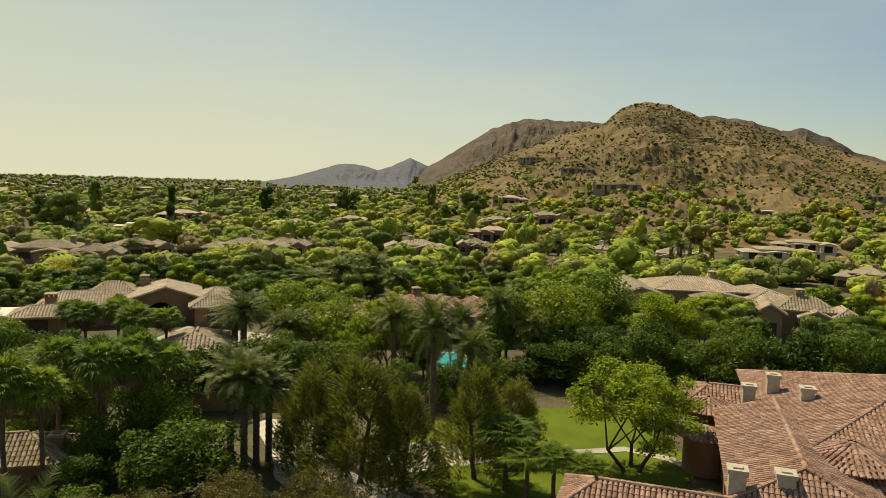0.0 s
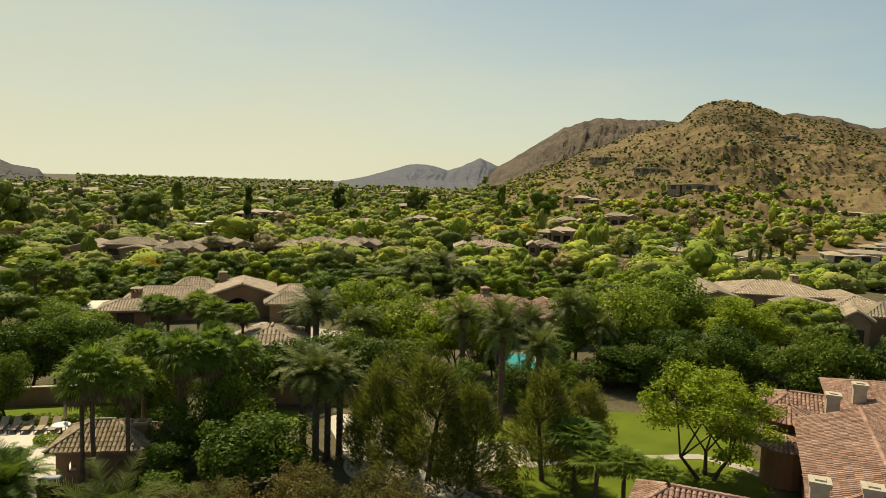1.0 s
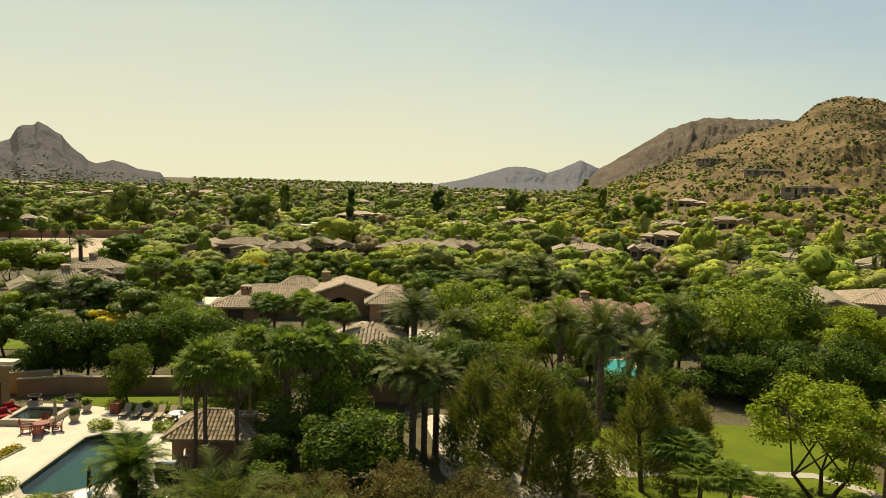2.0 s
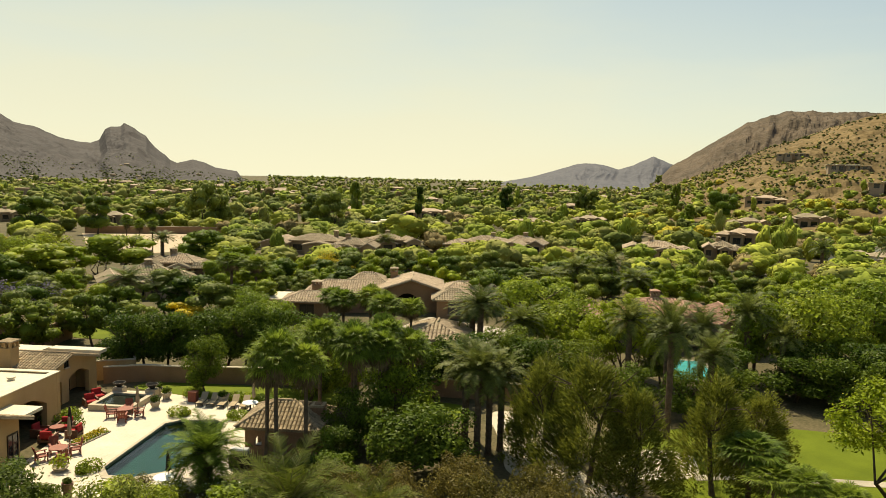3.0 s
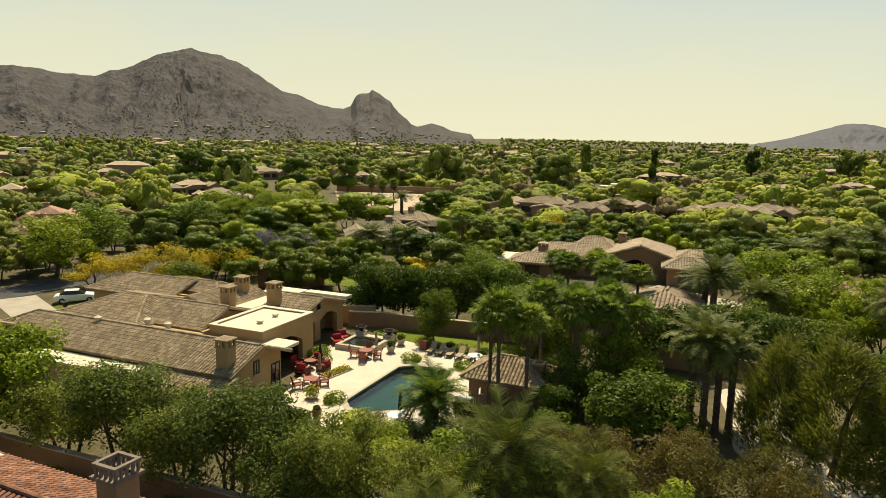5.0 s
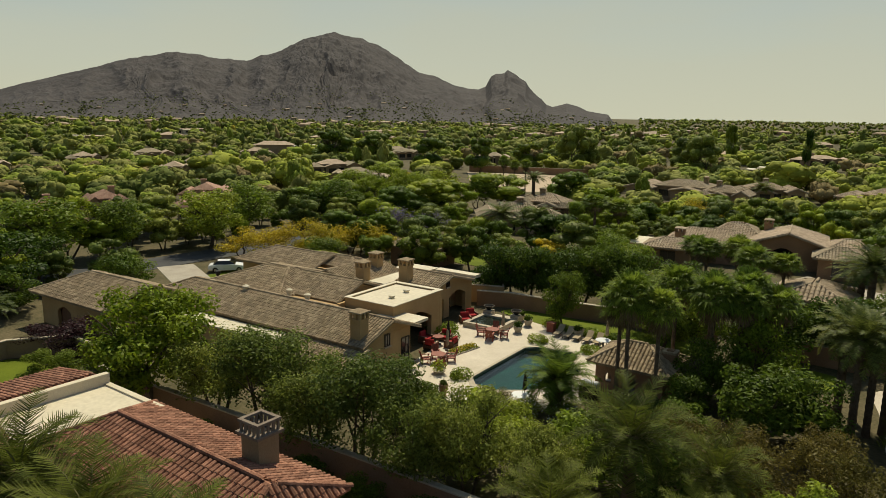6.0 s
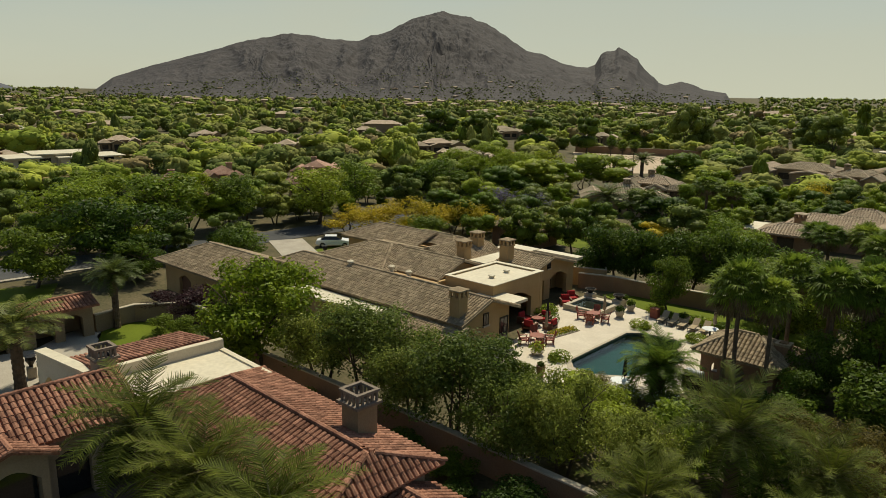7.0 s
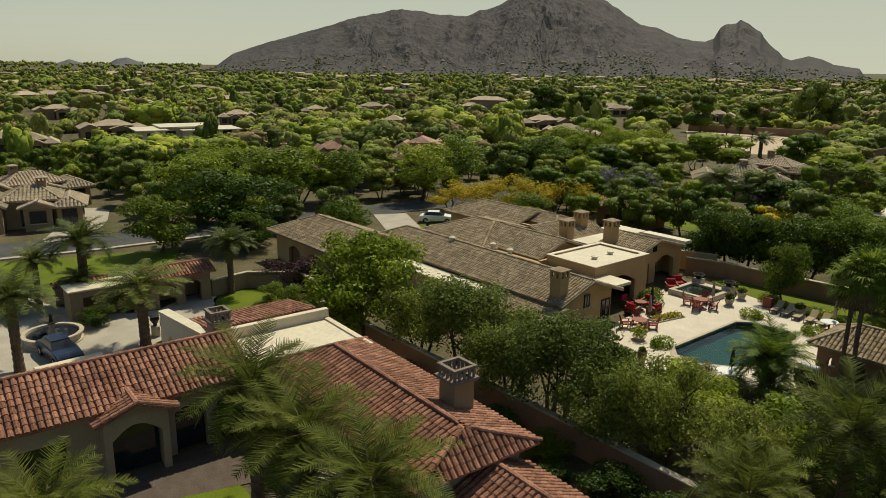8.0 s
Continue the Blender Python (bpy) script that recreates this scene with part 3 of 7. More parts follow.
def window_on(house, x, y, z, wide, high, face, mat=GLASS_DARK):
    """A window on a wall that faces along face (a turn in degrees): frame, sill and pane."""
    holder = part("window", boxes((-wide / 2 - 0.08, wide / 2 + 0.08, -0.06, 0.02, high, high + 0.1), (-wide / 2 - 0.08, -wide / 2, -0.06, 0.02, 0, high), (wide / 2, wide / 2 + 0.08, -0.06, 0.02, 0, high), (-0.03, 0.03, -0.05, 0.01, 0, high)), BRONZE, house)
    holder.matrix_basis = pose(x, y, z, 0, 0, face)
    part("pane", boxes((-wide / 2, wide / 2, -0.03, 0.0, 0, high)), mat, holder)
    part("sill", boxes((-wide / 2 - 0.15, wide / 2 + 0.15, -0.14, 0.02, -0.1, 0)), STONE, holder)
    return holder


def chimney(house, x, y, z0, z1, w, mat, cap_mat, style="lantern"):
    """A stucco stack with a collar; on it an open lantern with a tiled lid, or an open balustered crown."""
    ob = part("chimney", boxes((x - w / 2, x + w / 2, y - w / 2, y + w / 2, z0 - 0.9, z1 - 0.75), (x - w / 2 - 0.08, x + w / 2 + 0.08, y - w / 2 - 0.08, y + w / 2 + 0.08, z1 - 0.75, z1 - 0.65)), mat, house)
    rows, p = [], w / 2 + 0.04
    if style == "lantern":
        q = 0.18 * w
        for sx in (-1, 1):
            for sy in (-1, 1):
                rows.append((x + sx * (p - q / 2) - q / 2, x + sx * (p - q / 2) + q / 2, y + sy * (p - q / 2) - q / 2, y + sy * (p - q / 2) + q / 2, z1 - 0.65, z1 - 0.2))
        for s in (-1, 1):
            rows.append((x - q / 2, x + q / 2, y + s * (p - q / 2) - q / 2, y + s * (p - q / 2) + q / 2, z1 - 0.65, z1 - 0.2))
            rows.append((x + s * (p - q / 2) - q / 2, x + s * (p - q / 2) + q / 2, y - q / 2, y + q / 2, z1 - 0.65, z1 - 0.2))
        for row in rows:
            part("lantern_post", boxes(row), mat, ob)
        bm = boxes((x - p - 0.08, x + p + 0.08, y - p - 0.08, y + p + 0.08, z1 - 0.2, z1 - 0.1))
        tip = bmesh.ops.create_cone(bm, cap_ends=True, segments=4, radius1=(p + 0.08) * 1.41, radius2=0.05, depth=0.2, matrix=Matrix.Translation((x, y, z1)) @ Matrix.Rotation(math.pi / 4, 4, "Z"))
        part("lid", bm, cap_mat, ob)
    elif style == "crown":
        part("coping", boxes((x - p - 0.14, x + p + 0.14, y - p - 0.14, y + p + 0.14, z1 - 0.66, z1 - 0.54)), cap_mat, ob)
        for k in range(5):
            s = (k - 2) * p * 0.46
            for a, b in ((s, -p + 0.06), (s, p - 0.06), (-p + 0.06, s), (p - 0.06, s)):
                rows.append((x + a - 0.05, x + a + 0.05, y + b - 0.05, y + b + 0.05, z1 - 0.54, z1 - 0.1))
        for row in rows:
            part("baluster", boxes(row), cap_mat, ob)
        r = p + 0.06
        part("rim", boxes((x - r, x + r, y - r, y - r + 0.18, z1 - 0.1, z1 + 0.02), (x - r, x + r, y + r - 0.18, y + r, z1 - 0.1, z1 + 0.02), (x - r, x - r + 0.18, y - r + 0.18, y + r - 0.18, z1 - 0.1, z1 + 0.02), (x + r - 0.18, x + r, y - r + 0.18, y + r - 0.18, z1 - 0.1, z1 + 0.02)), cap_mat, ob)
        part("flue", boxes((x - p * 0.6, x + p * 0.6, y - p * 0.6, y + p * 0.6, z1 - 0.66, z1 - 0.5)), RUBBER, ob)
    else:
        part("coping", boxes((x - p - 0.06, x + p + 0.06, y - p - 0.06, y + p + 0.06, z1 - 0.65, z1 - 0.5)), cap_mat, ob)
        part("flue", boxes((x - p * 0.55, x + p * 0.55, y - p * 0.55, y + p * 0.55, z1 - 0.5, z1 - 0.42)), mat, ob)
    return ob


# ---- the pool house: ochre stucco under tan barrel tiles ----
PH = thing("villa", "ochre stucco villa with tan barrel-tile roofs beside a pool", "house", -40, 31, 0, 14.5)
wall = part("wall", boxes((-24, -0.95, -2.4, -2.1, 0, 3.05), (-24, -0.95, 3.4, 3.7, 0, 3.05), (-24, -23.7, -2.1, 3.4, 0, 3.05), (-0.95, -0.65, -2.4, 3.7, 0, 3.05)), STUCCO, PH)
roof_on(PH, -26, 0.1, -3.0, 4.2, 3.0, 4.28, TILE_TAN, hip0=3.0, single=200, near=(0, -2, 3.3))
gable_wall(PH, -0.66, -2.4, 3.7, 3.19, 4.2, STUCCO)
window_on(PH, -0.64, 0.7, 2.1, 0.5, 0.9, 90)
window_on(PH, -0.64, 3.0, 0.1, 0.9, 2.1, 90)
chimney(PH, -1.2, -1.9, 3.3, 5.5, 0.95, STUCCO, TILE_TAN)
# shed porch and flat roofs on the near side
plane_roof(PH, [(-7.5, -5.4, 2.15), (0.3, -5.4, 2.15), (0.3, -2.42, 2.85), (-7.5, -2.42, 2.85)], TILE_TAN)
part("wall", boxes((-7.2, 0.0, -5.0, -4.75, 0, 2.1), (-20, -7.5, -5.0, -4.7, 0, 2.7), (-20, -19.7, -4.7, -2.4, 0, 2.7), (-7.8, -7.5, -4.7, -2.4, 0, 2.7)), STUCCO, PH)
each("flat_roof", FLAT_ROOF, PH, (-20.2, -7.3, -5.1, -3.05, 2.6, 2.75))
# the block with the white flat roof and its loggia
part("wall", arch_wall(6.9, 3.9, 0.45, [(1.2, 5.6, 1.9, 0.75, 0)], pose(-3.1, 4.7, 0, 0, 0, 90)), STUCCO, PH)
part("wall", boxes((-8.4, -3.55, 4.7, 5.0, 0, 3.9), (-8.4, -8.1, 5.0, 11.6, 0, 3.9), (-8.4, -3.1, 11.62, 12.0, 0, 3.9)), STUCCO, PH)
each("back_wall", STUCCO_BROWN, PH, (-7.0, -6.8, 5.0, 11.6, 0, 3.5))
each("flat_roof", FLAT_ROOF, PH, (-8.1, -3.55, 5.0, 11.6, 3.6, 3.8))
part("coping", boxes((-8.45, -8.05, 4.65, 12.05, 3.9, 3.96), (-3.6, -3.05, 4.65, 12.05, 3.9, 3.96), (-8.05, -3.6, 4.65, 5.05, 3.9, 3.96), (-8.05, -3.6, 11.55, 12.05, 3.9, 3.96)), FLAT_ROOF, PH)
for vx, vy in ((-5.2, 7.2), (-5.4, 9.6)):
    part("roof_vent", lathe([(0.22, 3.8), (0.22, 3.95), (0.3, 3.95), (0.3, 4.05), (0.1, 4.12)], 10), FLAT_ROOF, PH).matrix_basis = pose(vx, vy, 0)
part("canopy", boxes((-4.6, -0.7, 4.25, 6.3, 2.85, 3.08)), FLAT_ROOF, PH)
each("door", GLASS_DARK, PH, (-6.78, -6.7, 7.2, 9.8, 0.05, 2.3))
# the far block with an arched porch
part("wall", arch_wall(8.6, 3.1, 0.4, [(0.9, 3.4, 1.9, 0.5, 0), (4.4, 7.4, 1.9, 0.5, 0)], pose(-5.2, 12.05, 0, 0, 0, 90)), STUCCO, PH)
part("wall", boxes((-12, -5.6, 20.35, 20.65, 0, 3.1), (-12, -11.7, 12.05, 20.35, 0, 3.1), (-7.2, -7.0, 12.1, 20.3, 0, 3.0)), STUCCO, PH)
each("door", GLASS_DARK, PH, (-6.98, -6.9, 13.2, 15.2, 0.05, 2.3), (-6.98, -6.9, 16.8, 19.2, 0.05, 2.3))
roof_on(PH, -9.6, -4.5, 11.9, 20.2, 3.1, 4.25, TILE_TAN)
gable_wall(PH, -5.2, 12.05, 20.1, 3.25, 4.2, STUCCO)
window_on(PH, -5.18, 16.1, 3.05, 0.4, 0.6, 90)
each("flat_roof", FLAT_ROOF, PH, (-13.5, -9.7, 11.9, 21.2, 3.2, 3.5), (-9.6, -4.6, 20.3, 21.4, 3.2, 3.5))
# the middle roofs
part("wall", boxes((-24, -8.5, 3.8, 4.1, 0, 3.3), (-24, -8.5, 14.0, 14.3, 0, 3.3), (-8.8, -8.5, 4.1, 14.0, 0, 3.4), (-24, -23.7, 4.1, 14, 0, 3.3)), STUCCO, PH)
roof_on(PH, -16.5, -8.9, 4.3, 11.4, 3.35, 4.6, TILE_TAN)
gable_wall(PH, -9.3, 4.9, 10.9, 3.5, 4.5, STUCCO)
roof_on(PH, -24.5, -14.0, 2.0, 13.0, 3.3, 4.75, TILE_TAN, hip0=4.0, hip1=4.0)
roof_on(PH, -18.5, -11.5, 9.5, 17.5, 3.3, 4.5, TILE_TAN, turn=True)
roof_on(PH, -32.0, -20.5, 12.8, 20.5, 2.95, 4.2, TILE_TAN, hip0=2.5)
part("wall", boxes((-31.4, -21, 13.4, 13.7, 0, 2.95), (-31.4, -31.1, 13.7, 19.9, 0, 2.95), (-31.1, -21, 19.6, 19.9, 0, 2.95), (-21.3, -21, 13.7, 19.6, 0, 3.1)), STUCCO, PH)
roof_on(PH, -23.0, -17.0, 15.5, 19.5, 3.3, 4.1, TILE_TAN, hip1=1.5)
chimney(PH, -8.5, 13.7, 4.0, 5.9, 1.0, STUCCO, TILE_TAN)
chimney(PH, -12.3, 11.8, 4.1, 5.5, 1.0, STUCCO, TILE_TAN)
chimney(PH, -13.8, 15.7, 4.2, 5.6, 1.0, STUCCO, TILE_TAN)
for vx, vy, vz in ((-13.8, 3.4, 3.4), (-10.8, 2.6, 3.6), (-16.0, 0.4, 4.0)):
    part("roof_vent", lathe([(0.2, vz - 0.3), (0.2, vz + 0.45), (0.3, vz + 0.45), (0.3, vz + 0.6), (0.08, vz + 0.72)], 10), FLAT_ROOF, PH).matrix_basis = pose(vx, vy, 0)

GA = thing("garage", "ochre stucco garage with a tan barrel-tile hip roof", "house", -40, 31, 0, 14.5)
part("wall", arch_wall(10.6, 3.05, 0.3, [(2.6, 4.8, 1.6, 0.45, 0), (6.8, 9.0, 1.6, 0.45, 0)], pose(-34.3, -7.8, 0)), STUCCO, GA)
part("wall", boxes((-34.3, -34, -7.5, -0.6, 0, 3.05), (-24, -23.7, -7.5, -0.6, 0, 3.05), (-34, -24, -0.9, -0.6, 0, 3.05)), STUCCO, GA)
part("garage_door", boxes((-34, -24, -7.45, -7.35, 0.02, 2.2)), BROWNWOOD, GA)
roof_on(GA, -35, -23, -8.5, 0, 3.0, 4.5, TILE_TAN, hip0=3.2)

HUT = thing("pool_house", "small brown stucco pool pavilion with a tan tile roof", "house", -28.4, 41.1, 0, 14.6)
part("wall", arch_wall(4.9, 2.3, 0.25, [(0.7, 1.2, 1.2, 0.3, 0.8), (2.0, 3.0, 1.35, 0.45, 0), (3.7, 4.2, 1.2, 0.3, 0.8)], pose(0, 0, 0)), STUCCO_BROWN, HUT)
part("wall", arch_wall(3.7, 2.3, 0.25, [(1.3, 2.4, 1.35, 0.4, 0)], pose(0.25, 0.25, 0, 0, 0, 90)), STUCCO_BROWN, HUT)
part("wall", boxes((4.65, 4.9, 0.25, 3.95, 0, 2.3), (0.25, 4.65, 3.7, 3.95, 0, 2.3)), STUCCO_BROWN, HUT)
part("floor", boxes((0.26, 4.64, 0.26, 3.69, 0, 0.06)), PAVING, HUT)
roof_on(HUT, -0.5, 5.4, -0.5, 4.45, 2.25, 3.5, TILE_TAN, hip0=2.2, hip1=2.2, single=100, near=(2, 0, 2.5))
chimney(HUT, 4.75, 2.0, 2.6, 3.9, 0.8, STUCCO_BROWN, TILE_TAN, "plain")

SHED = thing("outbuilding", "brown stucco outbuilding with a tan tile roof", "house", -72.5, 56.5, 0, 14)
part("wall", boxes((0, 0.3, 0, 5.5, 0, 2.5), (0.3, 6.5, 0, 0.3, 0, 2.5), (6.2, 6.5, 0.3, 5.5, 0, 2.5), (0.3, 6.2, 5.2, 5.5, 0, 2.5)), STUCCO_BROWN, SHED)
roof_on(SHED, -0.5, 7, -0.5, 6, 2.5, 3.6, TILE_TAN, hip0=2.5, hip1=2.5)

# ---- the front house: cream walls under red barrel tiles ----
FH = thing("villa", "cream stucco villa with a red barrel-tile roof", "house", -34, 0, 0, 12)
# walls darkened in colour for the facade's shade; the parapets stay cream
part("wall", arch_wall(22.4, 3.55, 0.4, [(1.0, 3.2, 2.5, 0, 0.5), (4.2, 6.4, 2.5, 0, 0.5), (11.0, 13.0, 2.4, 0, 0.3), (18.0, 19.6, 2.3, 0.3, 0), (20.2, 21.8, 2.3, 0.3, 0)], pose(-0.6, -16.2, 0, 0, 0, 90)), STUCCO_SAND_AND_SHADE, FH)
each("back_wall", STUCCO_TAN, FH, (-6.1, -5.8, -16.2, 6.2, 0, 3.55), (-2.2, -2.0, -16.2, 6.2, 0, 3.4), (-5.8, -0.6, -16.5, -16.2, 0, 3.55))
each("door", GLASS_DARK, FH, (-1.08, -1.03, -5.4, -3.2, 0.3, 2.4), (-1.08, -1.03, 1.7, 5.7, 0.05, 2.4))
roof_on(FH, -6.6, 0.0, -17, 6.0, 3.6, 5.0, TILE_RED, turn=True, single=260, near=(0, -1, 3.6), wide=0.31, long=0.44)
# the arched entry bay with its small gable
part("wall", arch_wall(3.0, 3.3, 0.35, [(0.35, 2.65, 2.15, 0.65, 0)], pose(0.35, -1.75, 0, 0, 0, 90)), STUCCO_SAND_AND_SHADE, FH)
part("wall", boxes((-0.6, 0.0, -1.75, -1.45, 0, 3.3), (-0.6, 0.0, 0.95, 1.25, 0, 3.3)), STUCCO_SAND_AND_SHADE, FH)
part("window", boxes((-0.5, -0.44, -1.4, 0.9, 0, 3.0)), GLASS_DARK, FH)
roof_on(FH, -2.6, 0.75, -2.15, 1.65, 3.3, 4.0, TILE_RED, wide=0.31, long=0.44)
gable_wall(FH, 0.34, -1.75, 1.25, 3.44, 3.95, STUCCO_SAND_AND_SHADE)
# the wing that runs towards the garden
part("wall", boxes((-0.5, 13.2, 12.5, 12.8, 0, 3.6), (-0.5, 13.2, 7.1, 7.4, 0, 3.6), (12.9, 13.2, 7.4, 12.5, 0, 3.6)), STUCCO_SAND_AND_SHADE, FH)
roof_on(FH, -1.0, 13.9, 6.5, 13.4, 3.55, 4.8, TILE_RED, hip0=2.5, hip1=1.2, single=300, near=(12, 9, 4), wide=0.31, long=0.44)
chimney(FH, 10.0, 11.7, 4.0, 6.3, 1.15, STUCCO_TAN, SHADED_CAP_STONE, "crown")
roof_on(FH, 13.3, 19.5, 8.6, 13.2, 2.3, 3.25, TILE_RED, hip1=1.0, single=120, near=(15, 12, 3), wide=0.31, long=0.44)
part("wall", boxes((13.2, 19.0, 12.5, 12.75, 0, 2.4), (18.75, 19.0, 9.0, 12.5, 0, 2.4), (13.2, 18.75, 9.0, 9.25, 0, 2.4)), STUCCO_SAND_AND_SHADE, FH)
# flat roof, parapets, the red roof behind
each("flat_roof", FLAT_ROOF, FH, (-5.2, 0.4, 6.0, 12.9, 3.5, 3.75), (8.5, 14.5, 4.4, 7.05, 2.3, 2.5))
part("wall", boxes((8.6, 14.4, 4.5, 4.75, 0, 2.3), (14.15, 14.4, 4.75, 7.0, 0, 2.3)), STUCCO_SAND_AND_SHADE, FH)
part("parapet", boxes((-5.5, -5.1, 6.2, 13.1, 0, 4.4), (-5.1, 0.4, 12.75, 13.1, 0, 3.85)), STUCCO_CREAM, FH)
plane_roof(FH, [(-9.8, 5.6, 3.75), (-9.8, 12.6, 3.75), (-5.52, 12.6, 4.38), (-5.52, 5.6, 4.38)], TILE_RED)
chimney(FH, -4.5, 5.7, 4.6, 6.0, 1.0, STUCCO_SAND_AND_SHADE, SHADED_CAP_STONE, "crown")
part("wall", arch_wall(5.6, 4.0, 0.5, [(0.7, 2.0, 2.2, 0.5, 0)], pose(-11.7, 4.4, 0, 0, 0, 9)), STUCCO_CREAM, FH)
part("coping", boxes((0, 5.6, -0.1, 0.6, 4.0, 4.12)), FLAT_ROOF, FH).matrix_basis = pose(-11.7, 4.4, 0, 0, 0, 9)

# ---- the house beside the lawn: weathered rose tiles ----
RH = thing("villa", "brown stucco villa with weathered rose tile roofs beside a lawn", "house", 19.5, 46, 0, -18)
roof_on(RH, 1.6, 30, -7.0, 17.0, 4.3, 7.9, TILE_ROSE, hip0=10.5, single=100, near=(4, -2, 4.4))
part("wall", boxes((2.4, 27, -6.2, -5.9, 0, 4.3), (2.4, 2.7, -5.9, 13.4, 0, 4.3)), STUCCO_BROWN, RH)
roof_on(RH, -0.9, 6.9, -11.5, 4.6, 4.2, 5.5, TILE_ROSE, turn=True, hip0=2.5, single=200, near=(0, -6, 4.4))
part("wall", boxes((-0.3, 0, -10.5, 4.2, 0, 4.2), (0, 6, -10.5, -10.2, 0, 4.2)), STUCCO_BROWN, RH)
roof_on(RH, -3.0, 4.5, 7.0, 13.5, 3.6, 4.6, TILE_ROSE, hip0=2.0)
part("wall", boxes((-2.4, 4, 7.6, 7.9, 0, 3.6), (-2.4, -2.1, 7.9, 12.8, 0, 3.6)), STUCCO_BROWN, RH)
roof_on(RH, -9.5, 3.5, -13.5, -9.2, 3.2, 4.2, TILE_ROSE, hip0=2.0, single=150, near=(-4, -11, 3.4))
part("wall", boxes((-9, 3, -13, -12.7, 0, 3.2), (-9, -8.7, -12.7, -9.7, 0, 3.2), (-8.7, 3, -9.95, -9.7, 0, 3.2)), STUCCO_BROWN, RH)
for cx, cy, zb, zt in ((1.6, 6.8, 4.6, 6.3), (3.4, 8.4, 5.0, 6.9), (5.2, 5.0, 5.4, 7.0), (-0.5, -10.6, 4.0, 6.2), (1.9, -10.0, 4.4, 6.1)):
    chimney(RH, cx, cy, zb, zt, 0.85, STONE, STONE, "plain")


def turret(house, x, y, r, eave, tip):
    part("turret", lathe([(r, 0), (r, eave + 0.1)], 20), STUCCO_BROWN, house).matrix_basis = pose(x, y, 0)
    cone = part("roof", lathe([(r + 0.5, eave), (r + 0.5, eave + 0.08), (0.05, tip)], 20), TILE_ROSE, house)
    cone.matrix_basis = pose(x, y, 0)
    verts, faces = tile_shape(0.3, 0.5)
    allv, allf = [], []
    for row in range(int((r + 0.5) / 0.42)):
        q = r + 0.45 - row * 0.42
        count = max(4, int(2 * math.pi * q / 0.32))
        for k in range(count):
            a = 2 * math.pi * k / count
            lift = math.atan2(tip - eave - 0.08, r + 0.5)
            m = Matrix.Rotation(a, 4, "Z") @ Matrix.Translation((0, -q, eave + 0.08 + (r + 0.5 - q) * math.tan(lift))) @ Matrix.Rotation(lift, 4, "X")
            allf += [tuple(i + len(allv) for i in f) for f in faces]
            allv += [m @ Vector(v) for v in verts]
    tl = new("roof_tiles", mesh_from("roof_tiles", allv, allf, TILE_ROSE))
    tl.parent = cone


turret(RH, -1.2, 6.0, 1.6, 3.9, 4.7)
turret(RH, -1.4, 3.4, 1.5, 2.7, 3.4)
turret(RH, 6.1, -4.4, 2.1, 4.8, 5.9)


# ---- other houses of the valley ----
def house_block(ob, x0, x1, y0, y1, eave, rise, wall_mat, roof_mat, flat, tiles, foot, gable):
    """One volume of a house: four walls, a roof with eaves, windows on the near side."""
    part("wall", boxes((x0, x1, y0, y0 + 0.3, foot, eave), (x0, x1, y1 - 0.3, y1, foot, eave), (x0, x0 + 0.3, y0 + 0.3, y1 - 0.3, foot, eave), (x1 - 0.3, x1, y0 + 0.3, y1 - 0.3, foot, eave)), wall_mat, ob)
    w, d = x1 - x0, y1 - y0
    if flat:
        part("roof", boxes((x0 - 0.7, x1 + 0.7, y0 - 0.9, y1 + 0.4, eave, eave + 0.28)), FLAT_ROOF if wall_mat is not STUCCO_BROWN else STUCCO_TAN, ob)
    elif gable:
        roof_on(ob, x0 - 0.5, x1 + 0.5, y0 - 0.6, y1 + 0.5, eave, eave + rise, roof_mat, turn=True, tiles=tiles, wide=0.42, long=0.6)
        gable_wall(ob, y0 + 0.02, x0, x1, eave + 0.14, eave + rise - 0.05, wall_mat, turn=True)
    else:
        hip = min(w, d) * 0.48
        roof_on(ob, x0 - 0.6, x1 + 0.6, y0 - 0.6, y1 + 0.6, eave, eave + rise, roof_mat, hip0=hip, hip1=hip, turn=d > w, tiles=tiles, wide=0.42, long=0.6)
    panes = max(1, int(w / 3.6))
    for k in range(panes):
        high = random.choice((1.4, 2.0))
        window_on(ob, x0 + w * (k + 0.5) / panes, y0, 2.25 - high, min(2.2, w / panes * 0.55), high, 0)


